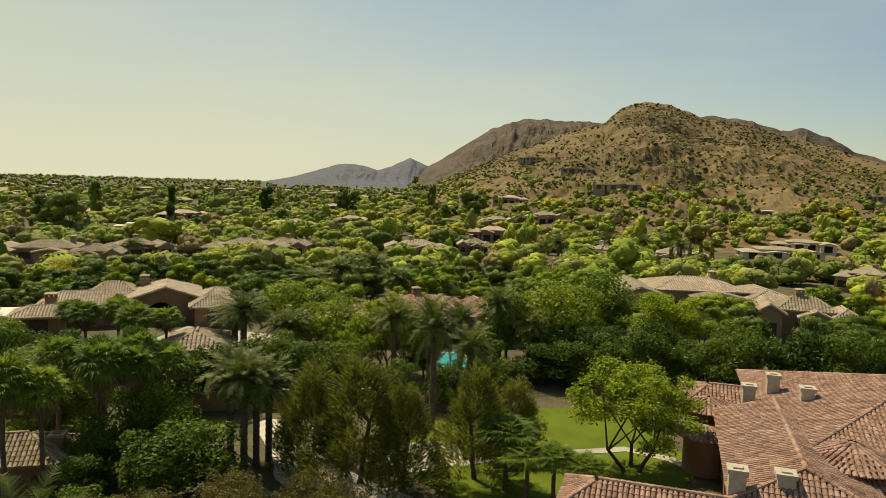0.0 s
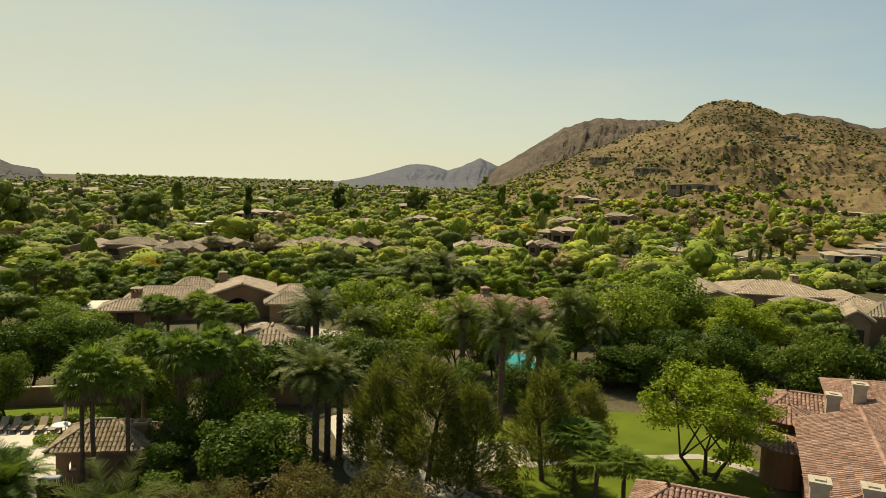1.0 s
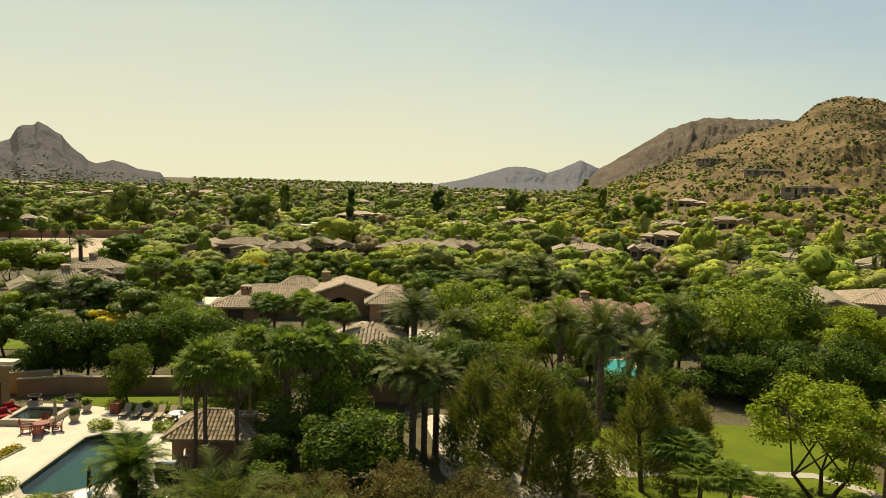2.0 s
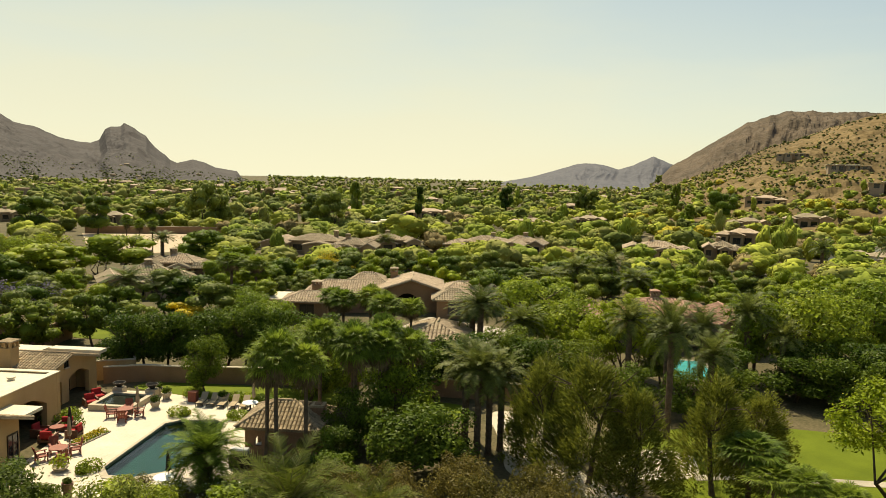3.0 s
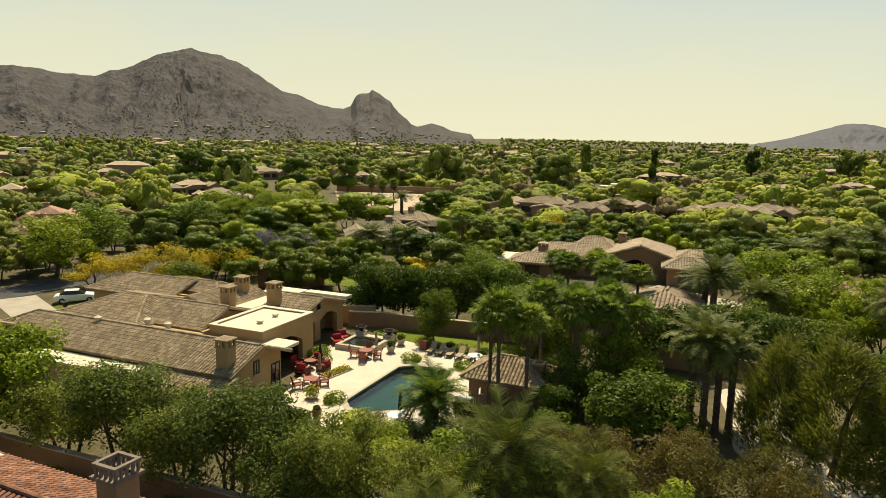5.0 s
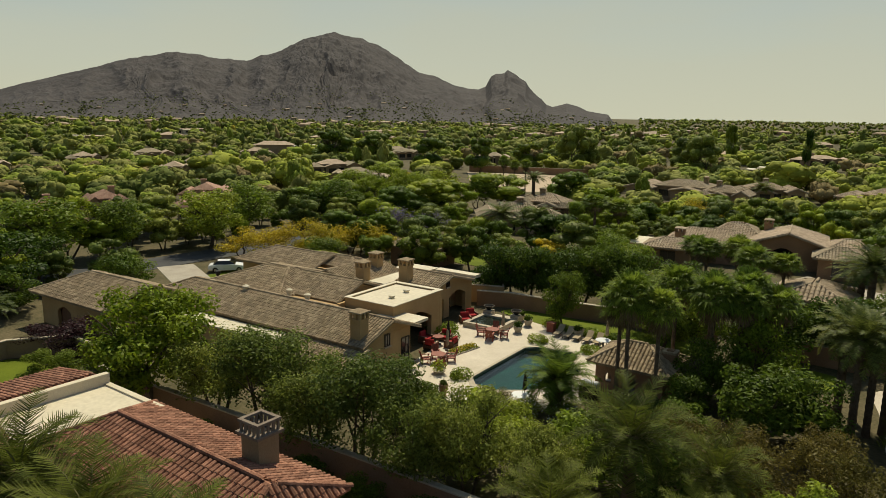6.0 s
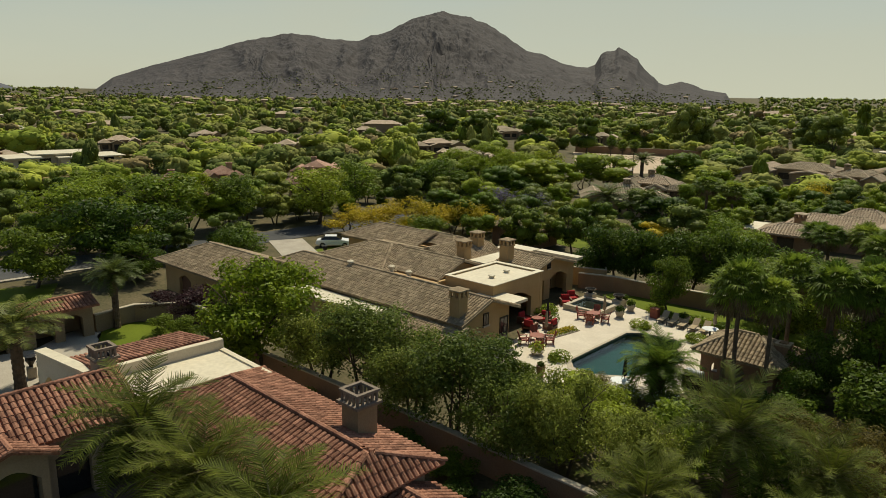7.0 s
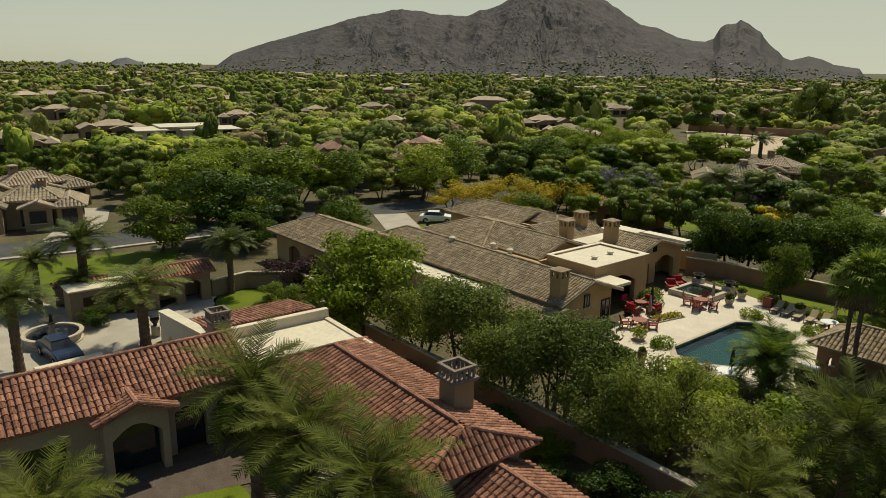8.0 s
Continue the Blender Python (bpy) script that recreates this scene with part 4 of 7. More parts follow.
def valley_house(x, y, wide, deep, turn, eave=3.0, rise=1.3, wall_mat=STUCCO_TAN, roof_mat=TILE_FAR, flat=False, label="", tiles=True, stack=True, wing=True):
    """A rambling house of several volumes at differing heights."""
    z = hill_z(x, y)
    flatness = "flat-roofed" if flat else "tile-roofed"
    ob = thing("house", label or f"low {flatness} desert house among trees", "house", x, y, z, turn, group="houses of the valley")
    w, d, foot = wide / 2, deep / 2, -9.0 if z > 3 else -2.0
    common = (wall_mat, roof_mat, flat, tiles, foot)
    if not wing:
        house_block(ob, -w, w, -d, d, eave, rise, *common, False)
    else:
        s = random.choice((-1, 1))
        house_block(ob, -w * 0.5, w * 0.5, -d * 0.6, d, eave + 0.4, rise, *common, False)
        for side, cut, drop, gable in ((s, 0.95, 0.0, True), (-s, 0.62, -0.35, False)):
            a, b = sorted((side * (w * 0.5 + 0.02), side * w))
            house_block(ob, a, b, -d * (0.6 + cut * 0.7), d * 0.7, eave + drop, rise * 0.8, *common, gable)
        a, b = sorted((s * -w * 0.42, s * w * 0.12))
        house_block(ob, a, b, -d * 1.15, -d * 0.6 - 0.02, eave - 0.3, rise * 0.6, *common, True)
    window_on(ob, w, 0, 0.8, 1.6, 1.4, 90)
    window_on(ob, -w, 0, 0.8, 1.6, 1.4, -90)
    if stack:
        chimney(ob, w * random.uniform(-0.4, 0.4), d * 0.3, eave + rise * 0.3, eave + rise + 1.5, 1.0, wall_mat, roof_mat, "lantern" if tiles else "plain")
    return ob


def face_home(x, y):
    return math.degrees(math.atan2(-x, y))


HOUSES = []


def settle(rows, **look_of):
    for x, y, w in rows:
        d = max(6.5, w * 0.5)
        valley_house(x, y, w, d, face_home(x, y) + random.uniform(-16, 16), **look_of)
        HOUSES.append((x, y, w))


# the estate beyond the garden: brown walls, pale tiles, an arched gable between hipped wings
ES = thing("villa", "brown stucco estate house with pale tile roofs and an arched gable", "house", -38, 97, 0, 20)
HOUSES += [(-48, 87, 9), (-42, 93, 14), (-37, 97, 10), (-29, 92, 12)]
part("wall", arch_wall(8.0, 3.3, 0.4, [(1.2, 5.6, 1.5, 1.3, 0)], pose(-4, -1.0, 0)), STUCCO_BROWN, ES)
part("wall", boxes((-4, -3.6, -0.6, 9, 0, 3.3)), STUCCO_BROWN, ES)
part("wall", boxes((3.6, 4, -0.6, 9, 0, 3.3)), STUCCO_BROWN, ES)
roof_on(ES, -4.8, 4.8, -1.8, 9.5, 3.3, 4.9, TILE_FAR, turn=True, hip1=3.0, wide=0.36, long=0.5)
gable_wall(ES, -0.75, -4, 4, 3.45, 4.75, STUCCO_BROWN, turn=True)
# near-black wall: the dimness inside the arch is painted on it
part("back_wall", boxes((-3.6, 3.6, 1.6, 1.9, 0, 3.2)), DARK_OPENING, ES)
for x0, x1, y0, y1, eave, ridge in ((-15.5, -4.2, -3.0, 5.5, 2.9, 4.2), (4.2, 13.5, -1.0, 7.0, 2.9, 4.1), (3.0, 9.5, -6.0, -0.5, 2.7, 3.9), (-10.5, -3.5, 3.0, 10.0, 3.3, 4.7), (-17.5, -10.5, -9.5, -3.5, 2.7, 3.7)):
    part("wall", boxes((x0 + 0.7, x1 - 0.7, y0 + 0.7, y1 - 0.7, 0, eave)), STUCCO_BROWN, ES)
    roof_on(ES, x0, x1, y0, y1, eave, ridge, TILE_FAR, hip0=2.6, hip1=2.6, wide=0.36, long=0.5)
    window_on(ES, (x0 + x1) / 2, y0 + 0.7, 0.6, 1.8, 1.6, 0)
    window_on(ES, x1 - 0.7, (y0 + y1) / 2, 0.6, 1.6, 1.6, 90)
part("wall", boxes((-20.5, -15.0, -8.0, -1.5, 0, 2.7)), STUCCO_BROWN, ES)
part("flat_roof", boxes((-20.3, -15.2, -7.8, -1.7, 2.7, 2.8)), FLAT_ROOF, ES)
chimney(ES, -13.5, -3.2, 3.4, 4.8, 1.2, STUCCO_BROWN, TILE_FAR)
chimney(ES, -3.0, 7.0, 4.2, 5.6, 1.1, STUCCO_BROWN, TILE_FAR)
tagged(new("terrace", mesh_from("terrace", [(-36, 80, 0.01), (-22, 76, 0.01), (-20, 90, 0.01), (-34, 94, 0.01)], [(0, 1, 2, 3)], CONCRETE)), "pale paved terrace before the estate house", "terrace", kind="structure")
settle([(-25, 72, 6)], wall_mat=STUCCO_TAN, label="small pavilion with a pale tile roof", stack=False, wing=False)
settle([(-2, 93, 20)], wall_mat=STUCCO_TAN, roof_mat=TILE_ROSE, eave=3.4, label="house with a weathered rose tile roof behind palms")
settle([(42, 118, 28), (51, 99, 13)], wall_mat=STUCCO_TAN, eave=3.6, rise=1.6, label="broad house with a pale tan tile roof")
settle([(-89, 160, 24), (-74, 171, 15), (-50, 181, 20), (-42, 187, 13), (-7, 193, 17), (9, 205, 9), (-81, 91, 14), (-88, 107, 11), (-76, 155, 11)], eave=2.9)
settle([(-59, 280, 17), (-42, 322, 14), (-120, 327, 22), (-74, 477, 20), (-199, 206, 13), (-238, 192, 15)], eave=3.0, tiles=False)
settle([(-118, 27, 9), (-124, 53, 8), (-142, 62, 9), (-138, 41, 7), (-130, 29, 6)], roof_mat=TILE_ROSE, tiles=False, label="small house with a rosy tile roof among trees")
settle([(-111, -10, 13), (-98, -9, 11)], wall_mat=STUCCO_TAN, label="tan stucco house with a pale tile roof on the street")
settle([(-105, 245, 14), (-199, 19, 25), (-330, 13, 21), (-298, 186, 14), (-311, 174, 14), (-457, 20, 22), (-411, 71, 17), (-449, 116, 22), (-567, 223, 24)], flat=True, wall_mat=STUCCO_CREAM, tiles=False, eave=2.8, stack=False, label="pale flat-roofed desert house among trees")
settle([(-279, -14, 14), (-204, 2, 16), (-172, -14, 9), (-177, -20, 8), (-237, 39, 11), (-259, 71, 10), (-222, 97, 11), (-271, 97, 16), (-249, 197, 16), (-189, 124, 15), (-154, 110, 15), (-202, 79, 9), (-503, 59, 24), (-419, -7, 18), (-262, 136, 12), (-308, 166, 16), (-159, 112, 12)], tiles=False, stack=False, eave=3.2)
# houses up the near hill
settle([(48, 200, 24), (63, 193, 17)], wall_mat=STUCCO_WHITE, eave=2.8, tiles=False, label="white house with pale tile roofs at the foot of the hill")
settle([(100, 212, 22), (116, 229, 18)], wall_mat=STUCCO_CREAM, eave=2.6, rise=0.8, tiles=False, stack=False, label="low pale house with shallow roofs at the foot of the hill")
settle([(17, 247, 15), (42, 295, 16), (36, 388, 18), (22, 295, 14), (89, 148, 11)], tiles=False, wall_mat=STUCCO_TAN, eave=3.6)
settle([(90, 376, 24), (161, 367, 30), (88, 484, 22), (261, 426, 18), (230, 646, 20), (79, 664, 22)], flat=True, tiles=False, stack=False, wall_mat=STUCCO_SAND_AND_SHADE, eave=2.9, label="low sandy modern house cut into the hillside")


# ---- grounds of the two villas ----
def patch(name, outline, top, mat, label, category, thick=0.25):
    bm = slab(bmesh.new(), outline, top - thick, top)
    me = bpy.data.meshes.new(name)
    bmesh.ops.recalc_face_normals(bm, faces=bm.faces)
    bm.to_mesh(me)
    bm.free()
    me.materials.append(mat)
    return tagged(new(name, me), label, category, kind="structure")


def ribbon(points, width):
    """The outline of a strip along points."""
    left, right = [], []
    for k, (x, y) in enumerate(points):
        (xa, ya), (xb, yb) = points[max(k - 1, 0)], points[min(k + 1, len(points) - 1)]
        l = math.hypot(xb - xa, yb - ya)
        nx, ny = -(yb - ya) / l * width / 2, (xb - xa) / l * width / 2
        left.append((x + nx, y + ny))
        right.append((x - nx, y - ny))
    return left + right[::-1]


def rounded(outline, times=2):
    """Corners cut twice over: a soft outline."""
    for _ in range(times):
        outline = [q for k, (x, y) in enumerate(outline) for q in ((x * 0.8 + outline[k - 1][0] * 0.2, y * 0.8 + outline[k - 1][1] * 0.2), (x * 0.8 + outline[(k + 1) % len(outline)][0] * 0.2, y * 0.8 + outline[(k + 1) % len(outline)][1] * 0.2))]
    return outline


POOL = [(-35.8, 35.8), (-37.5, 42.6), (-37.9, 44.2), (-37.2, 45.4), (-36.0, 45.8), (-34.6, 46.4), (-33.6, 46.0), (-33.0, 44.6), (-31.2, 43.2), (-30.4, 39.5), (-31.4, 37.0), (-32.9, 35.2), (-34.6, 34.9)]
DECK = [(-41.0, 31.2), (-41.2, 34.2), (-42.6, 37.6), (-45.4, 41.2), (-47.4, 45.8), (-47.0, 49.8), (-43.8, 50.6), (-38.4, 50.6), (-34.4, 51.0), (-30.0, 49.6), (-28.6, 45.6), (-28.0, 41.0), (-27.4, 38.2), (-28.8, 35.0), (-31.2, 33.2), (-33.4, 31.4), (-36.6, 31.6), (-38.6, 31.0)]
bm = bmesh.new()
loops = []
for outline in (DECK, POOL):
    vs = [bm.verts.new((x, y, 0.03)) for x, y in outline]
    loops.append([bm.edges.new((vs[k], vs[(k + 1) % len(vs)])) for k in range(len(vs))])
bmesh.ops.triangle_fill(bm, edges=loops[0] + loops[1], use_beauty=True)
for loop_ in loops:
    fall = bmesh.ops.extrude_edge_only(bm, edges=loop_)["geom"]
    bmesh.ops.translate(bm, verts=[v for v in fall if isinstance(v, bmesh.types.BMVert)], vec=(0, 0, -0.3))
me = bpy.data.meshes.new("pool_deck")
bmesh.ops.recalc_face_normals(bm, faces=bm.faces)
bm.to_mesh(me)
bm.free()
me.materials.append(PAVING)
tagged(new("pool_deck", me), "pale limestone pool terrace", "terrace", kind="structure")

pool = thing("swimming_pool", "dark-bottomed free-form pool set in a limestone terrace", "swimming pool", 0, 0)
bm = bmesh.new()
top = [bm.verts.new((x, y, 0.02)) for x, y in POOL]
low = [bm.verts.new((x, y, -1.4)) for x, y in POOL]
bm.faces.new(low)
for k in range(len(POOL)):
    j = (k + 1) % len(POOL)
    bm.faces.new((top[k], top[j], low[j], low[k]))
part("basin", bm, POOL_TILE, pool)
cx, cy = sum(x for x, _ in POOL) / len(POOL), sum(y for _, y in POOL) / len(POOL)
bm = bmesh.new()
ringed = [[bm.verts.new((cx + (x - cx) * s, cy + (y - cy) * s, z)) for x, y in POOL] for s, z in ((0.99, -0.05), (0.99, 0.075), (1.07, 0.075), (1.07, 0.0))]
for a, b in zip(ringed, ringed[1:]):
    for k in range(len(POOL)):
        j = (k + 1) % len(POOL)
        bm.faces.new((a[k], a[j], b[j], b[k]))
part("coping", bm, STONE, pool)
WATER = bpy.data.materials.new("pool_water")
WATER.use_nodes = True
wshade = WATER.node_tree.nodes["Principled BSDF"]
wshade.inputs["Base Color"].default_value, wshade.inputs["Roughness"].default_value = (0.45, 0.80, 0.74, 1), 0.02
wshade.inputs["IOR"].default_value, wshade.inputs["Transmission Weight"].default_value = 1.33, 1.0
wave, ripple = WATER.node_tree.nodes.new("ShaderNodeTexNoise"), WATER.node_tree.nodes.new("ShaderNodeBump")
wave.inputs["Scale"].default_value, ripple.inputs["Strength"].default_value, ripple.inputs["Distance"].default_value = 2.2, 0.12, 0.05
WATER.node_tree.links.new(WATER.node_tree.nodes.new("ShaderNodeNewGeometry").outputs["Position"], wave.inputs["Vector"])
WATER.node_tree.links.new(wave.outputs["Fac"], ripple.inputs["Height"])
WATER.node_tree.links.new(ripple.outputs["Normal"], wshade.inputs["Normal"])
water = part("water", mesh_from("water", [(x, y, -0.1) for x, y in POOL[::-1]], [range(len(POOL))], WATER), WATER, pool)
water.visible_shadow = False

patch("lawn", rounded([(-47.5, 50.7), (-43.8, 50.75), (-38.4, 50.75), (-34.4, 51.15), (-30.0, 52.0), (-27.0, 52.6), (-27.5, 57.0), (-36, 56.0), (-47, 53.0)], 1), 0.0, LAWN, "watered green lawn behind the pool", "lawn")
patch("lawn", rounded([(-37.5, 28.0), (-37.0, 31.0), (-33.4, 31.2), (-28.5, 31.0), (-25.5, 28.6), (-29, 25.4), (-34, 26.0)]), 0.0, LAWN, "small green lawn below the pool", "lawn")
patch("lawn", rounded([(-1.5, 46.5), (2.0, 43.5), (9.0, 43.0), (17.0, 46.5), (19.0, 50.0), (18.5, 57.0), (17.0, 63.5), (8.0, 63.0), (1.0, 60.0), (-3.0, 56.0)]), 0.0, LAWN, "broad green lawn under a palo verde", "lawn")
patch("lawn", [(-66.5, -30), (-79.5, -30), (-80.0, -8), (-79.0, 6), (-72, 4.5), (-66.5, -2)], 0.0, LAWN, "green verge lawn along the street", "lawn")
patch("lawn", rounded([(-60.5, 6.6), (-62.5, 10.5), (-57.0, 12.8), (-54.0, 10.4), (-56.5, 7.2)]), 0.0, LAWN, "small green lawn by the gatehouse", "lawn")
patch("lawn", rounded([(-32.6, -1.0), (-32.3, 3.6), (-29.0, 4.6), (-25, 2.0), (-26, -5), (-31, -4.5)]), 0.0, LAWN, "small green lawn before the arched bay", "lawn")
patch("lawn", rounded([(-66, 32), (-72, 30), (-80, 33), (-82, 40), (-72, 41), (-66, 38)]), 0.0, LAWN, "green front lawn behind the ochre villa", "lawn")
patch("lawn", rounded([(-70, 62), (-50, 70), (-56, 82), (-78, 74)]), 0.0, LAWN, "green lawn under palms", "lawn")
patch("lawn", rounded([(-21.5, 50.5), (-17.5, 52), (-16.5, 58), (-21, 58), (-23, 54)]), 0.004, LAWN, "small green lawn between trees", "lawn")
patch("path", ribbon([(1.5, 49.5), (6, 51.6), (9.7, 52.2), (14.5, 53.4), (17.5, 51.5), (19.5, 48.6)], 1.0), 0.03, CONCRETE, "pale curved garden path", "path")
patch("patio", rounded([(-15.5, 57.5), (-12.2, 50.5), (-10.6, 45.2), (-7.6, 45.0), (-4.0, 42.2), (-0.5, 41.0), (-1.0, 43.6), (-4.6, 46.0), (-7.0, 49.0), (-8.5, 54.0), (-10.5, 58.5)]), 0.03, PAVING, "pale stone garden walk dappled with shade", "path")
patch("patio", rounded([(-4.5, 48.5), (-2.5, 53.5), (1.5, 54.0), (2.0, 50.0), (-0.5, 47.5)]), 0.035, PAVING, "pale stone garden terrace", "path")
patch("forecourt", rounded([(-44.0, -16), (-44.5, -2), (-43.5, 3.5), (-50, 3.0), (-55.5, 5.8), (-61.5, 7.6), (-62.6, 5.6), (-58.0, 1.5), (-63.0, -5.5), (-69.0, -8), (-70, -18)], 1), 0.0, CONCRETE, "pale paved forecourt round a fountain", "driveway")
patch("terrace", [(-33.6, -16), (-31.5, -16), (-30.8, 4.5), (-24.0, 6.0), (-24.5, 7.0), (-35.4, 7.0)], 0.004, SHADED_PAVER, "shaded stone terrace along the villa", "terrace")
patch("road", ribbon([(-82, -60), (-84.5, -20), (-86.0, -2), (-88, 10), (-90, 26), (-93, 45), (-98, 66), (-108, 90), (-120, 112)], 6.4), 0.0, ASPHALT, "grey asphalt residential street", "road")
patch("pavement", ribbon([(-78.4, -60), (-80.6, -20), (-81.8, -2), (-83.8, 10)], 0.7), 0.12, CONCRETE, "pale concrete kerb along the street", "pavement")
patch("driveway", rounded([(-88, -3.5), (-96, -1.0), (-106, -0.5), (-108, -6), (-100, -5.8), (-92, -7), (-87.5, -8)], 1), 0.004, CONCRETE, "pale driveway with tree shadows", "driveway")
patch("driveway", ribbon([(-62, 27.0), (-68, 29.5), (-76, 31.6), (-88, 33.8)], 4.5), 0.008, CONCRETE, "pale driveway to the ochre villa", "driveway")
patch("bare_lot", [(-128, 126), (-116, 149), (-146, 187), (-176, 170)], 0.0, material("bare_sand", (0.40, 0.30, 0.20), (0.52, 0.41, 0.29), scale=0.1, fine=14), "levelled bare sandy building lot", "bare ground")
patch("driveway", ribbon([(-30, 128), (-24, 138), (-22, 150)], 7.0), 0.0, CONCRETE, "pale driveway among trees", "driveway")


def garden_wall(points, high, mat, label, thick=0.3):
    bm = slab(bmesh.new(), ribbon(points, thick), -0.3, high)
    ob = thing("garden_wall", label, "wall", 0, 0)
    part("wall", bm, mat, ob)
    part("coping", slab(bmesh.new(), ribbon(points, thick + 0.12), high, high + 0.08), STONE, ob)


garden_wall([(-51.5, 14.0), (-44, 16.0), (-36.8, 17.9), (-31.4, 19.4), (-26.7, 20.6), (-19.5, 22.4)], 1.5, STUCCO_BROWN, "brown stucco boundary wall between the villas")
garden_wall([(-50.6, 50.9), (-47.6, 53.0), (-44.0, 54.0), (-36, 57.0), (-28, 58.6)], 1.5, STUCCO_BROWN, "brown stucco garden wall behind the lawn")
garden_wall([(-52.2, 51.2), (-49.2, 53.4), (-50.6, 54.8)], 1.8, STUCCO, "ochre stucco wall of a service yard")
garden_wall([(-61.0, 6.9), (-62.4, 10.2), (-60.6, 14.5), (-54, 15.6)], 1.4, STUCCO_TAN, "tan stucco wall round the forecourt")
garden_wall([(-25.5, 58.8), (-16, 60.5), (-6, 62.0)], 1.6, STUCCO_BROWN, "brown stucco garden wall among trees")
garden_wall([(-112, 118), (-116, 132)], 1.6, STUCCO_TAN, "tan wall along a bare lot")
garden_wall([(-176, 171), (-147, 189), (-112, 198)], 2.2, STUCCO_BROWN, "long brown wall behind a bare lot")

GH = thing("gatehouse", "tan stucco gatehouse with a red tile roof and columns", "gatehouse", -60.3, 1.8, 0, 14)
part("wall", arch_wall(5.2, 2.6, 0.35, [(0.9, 2.3, 1.6, 0.4, 0), (3.0, 4.4, 1.6, 0.4, 0)], pose(1.2, -0.4, 0, 0, 0, 90)), STUCCO_TAN, GH)
part("wall", boxes((-1.2, -0.9, -0.4, 4.8, 0, 2.6), (-0.9, 0.85, 4.5, 4.8, 0, 2.6), (-0.9, 0.85, -0.4, -0.1, 0, 2.6)), STUCCO_TAN, GH)
roof_on(GH, -1.6, 1.7, -0.8, 5.2, 2.6, 3.2, TILE_RED, turn=True)
part("wall", arch_wall(5.6, 2.5, 0.35, [(0.9, 4.6, 1.95, 0.12, 0)], pose(1.0, -6.05, 0, 0, 0, 90)), STUCCO_TAN, GH)
part("wall", boxes((-1.2, -0.95, -6.05, -0.45, 0, 2.5), (-0.95, 0.65, -6.05, -5.8, 0, 2.5)), STUCCO_TAN, GH)
each("garage_door", BROWNWOOD, GH, (0.2, 0.3, -5.2, -1.4, 0.02, 2.05))
each("flat_roof", FLAT_ROOF, GH, (-1.3, 1.1, -6.15, -0.85, 2.5, 2.62))
WL = thing("garden_wall", "low tan wall capped with red tiles", "wall", -63.6, -5.2, 0, 14)
part("wall", boxes((-0.2, 0.2, 0, 4.0, 0, 1.6)), STUCCO_TAN, WL)
roof_on(WL, -0.55, 0.55, -0.2, 4.2, 1.6, 1.85, TILE_RED, turn=True)


# ---- furniture of the terrace ----
def armchair():
    ob = thing("armchair", "red-stained wooden slatted patio armchair", "chair", 0, 0, group="chairs round the patio tables")
    for sx in (-0.3, 0.3):
        for sy in (-0.3, 0.3):
            part("leg", boxes((sx - 0.04, sx + 0.04, sy - 0.04, sy + 0.04, 0, 0.62 if sy < 0 else 0.55), bevel=0.008), REDWOOD, ob)
        part("armrest", boxes((sx - 0.07, sx + 0.07, -0.42, 0.36, 0.62, 0.66), bevel=0.01), REDWOOD, ob)
    seat = part("seat", boxes((-0.27, 0.27, -0.34, 0.34, 0.33, 0.37)), REDWOOD, ob)
    back = part("backrest", boxes((-0.3, 0.3, 0.02, 0.05, 0.5, 0.58)), REDWOOD, ob)
    back.matrix_basis = pose(0, 0.3, 0.38, -16)
    for k in range(5):
        part("slat", boxes((-0.27, 0.27, -0.32 + 0.13 * k, -0.21 + 0.13 * k, 0.37, 0.4)), REDWOOD, seat)
        part("slat", boxes((-0.28 + 0.115 * k, -0.18 + 0.115 * k, -0.02, 0.02, 0, 0.72)), REDWOOD, back)
    return ob


def sofa():
    ob = thing("lounge_chair", "deep patio lounge chair with red cushions", "chair", 0, 0, group="red lounge seats")
    part("frame", boxes((-0.5, 0.5, -0.45, 0.45, 0.12, 0.3), (-0.55, -0.42, -0.45, 0.45, 0, 0.62), (0.42, 0.55, -0.45, 0.45, 0, 0.62), bevel=0.01), BROWNWOOD, ob)
    part("cushion", boxes((-0.41, 0.41, -0.44, 0.3, 0.3, 0.46), bevel=0.04), CUSHION, ob)
    part("back_cushion", boxes((-0.41, 0.41, 0.25, 0.45, 0.4, 0.95), bevel=0.05), CUSHION, ob)
    return ob


def round_table(label, mat, r=0.6):
    ob = thing("patio_table", label, "table", 0, 0)
    part("tabletop", lathe([(r, 0.70), (r + 0.02, 0.72), (r, 0.745)], 20), mat, ob)
    part("pedestal", lathe([(0.3, 0), (0.28, 0.05), (0.07, 0.12), (0.06, 0.62), (0.16, 0.70)], 12), BRONZE, ob)
    return ob


def parasol(label, mat, high=2.4):
    ob = thing("parasol", label, "parasol", 0, 0, group="closed parasols")
    part("pole", lathe([(0.025, 0), (0.025, high)], 8), BROWNWOOD, ob)
    part("canopy", lathe([(0.09, high * 0.42), (0.17, high * 0.46), (0.13, high * 0.7), (0.08, high * 0.95), (0.02, high)], 9), mat, ob)
    part("base", lathe([(0.26, 0), (0.26, 0.06), (0.05, 0.12)], 12), BRONZE, ob)
    return ob


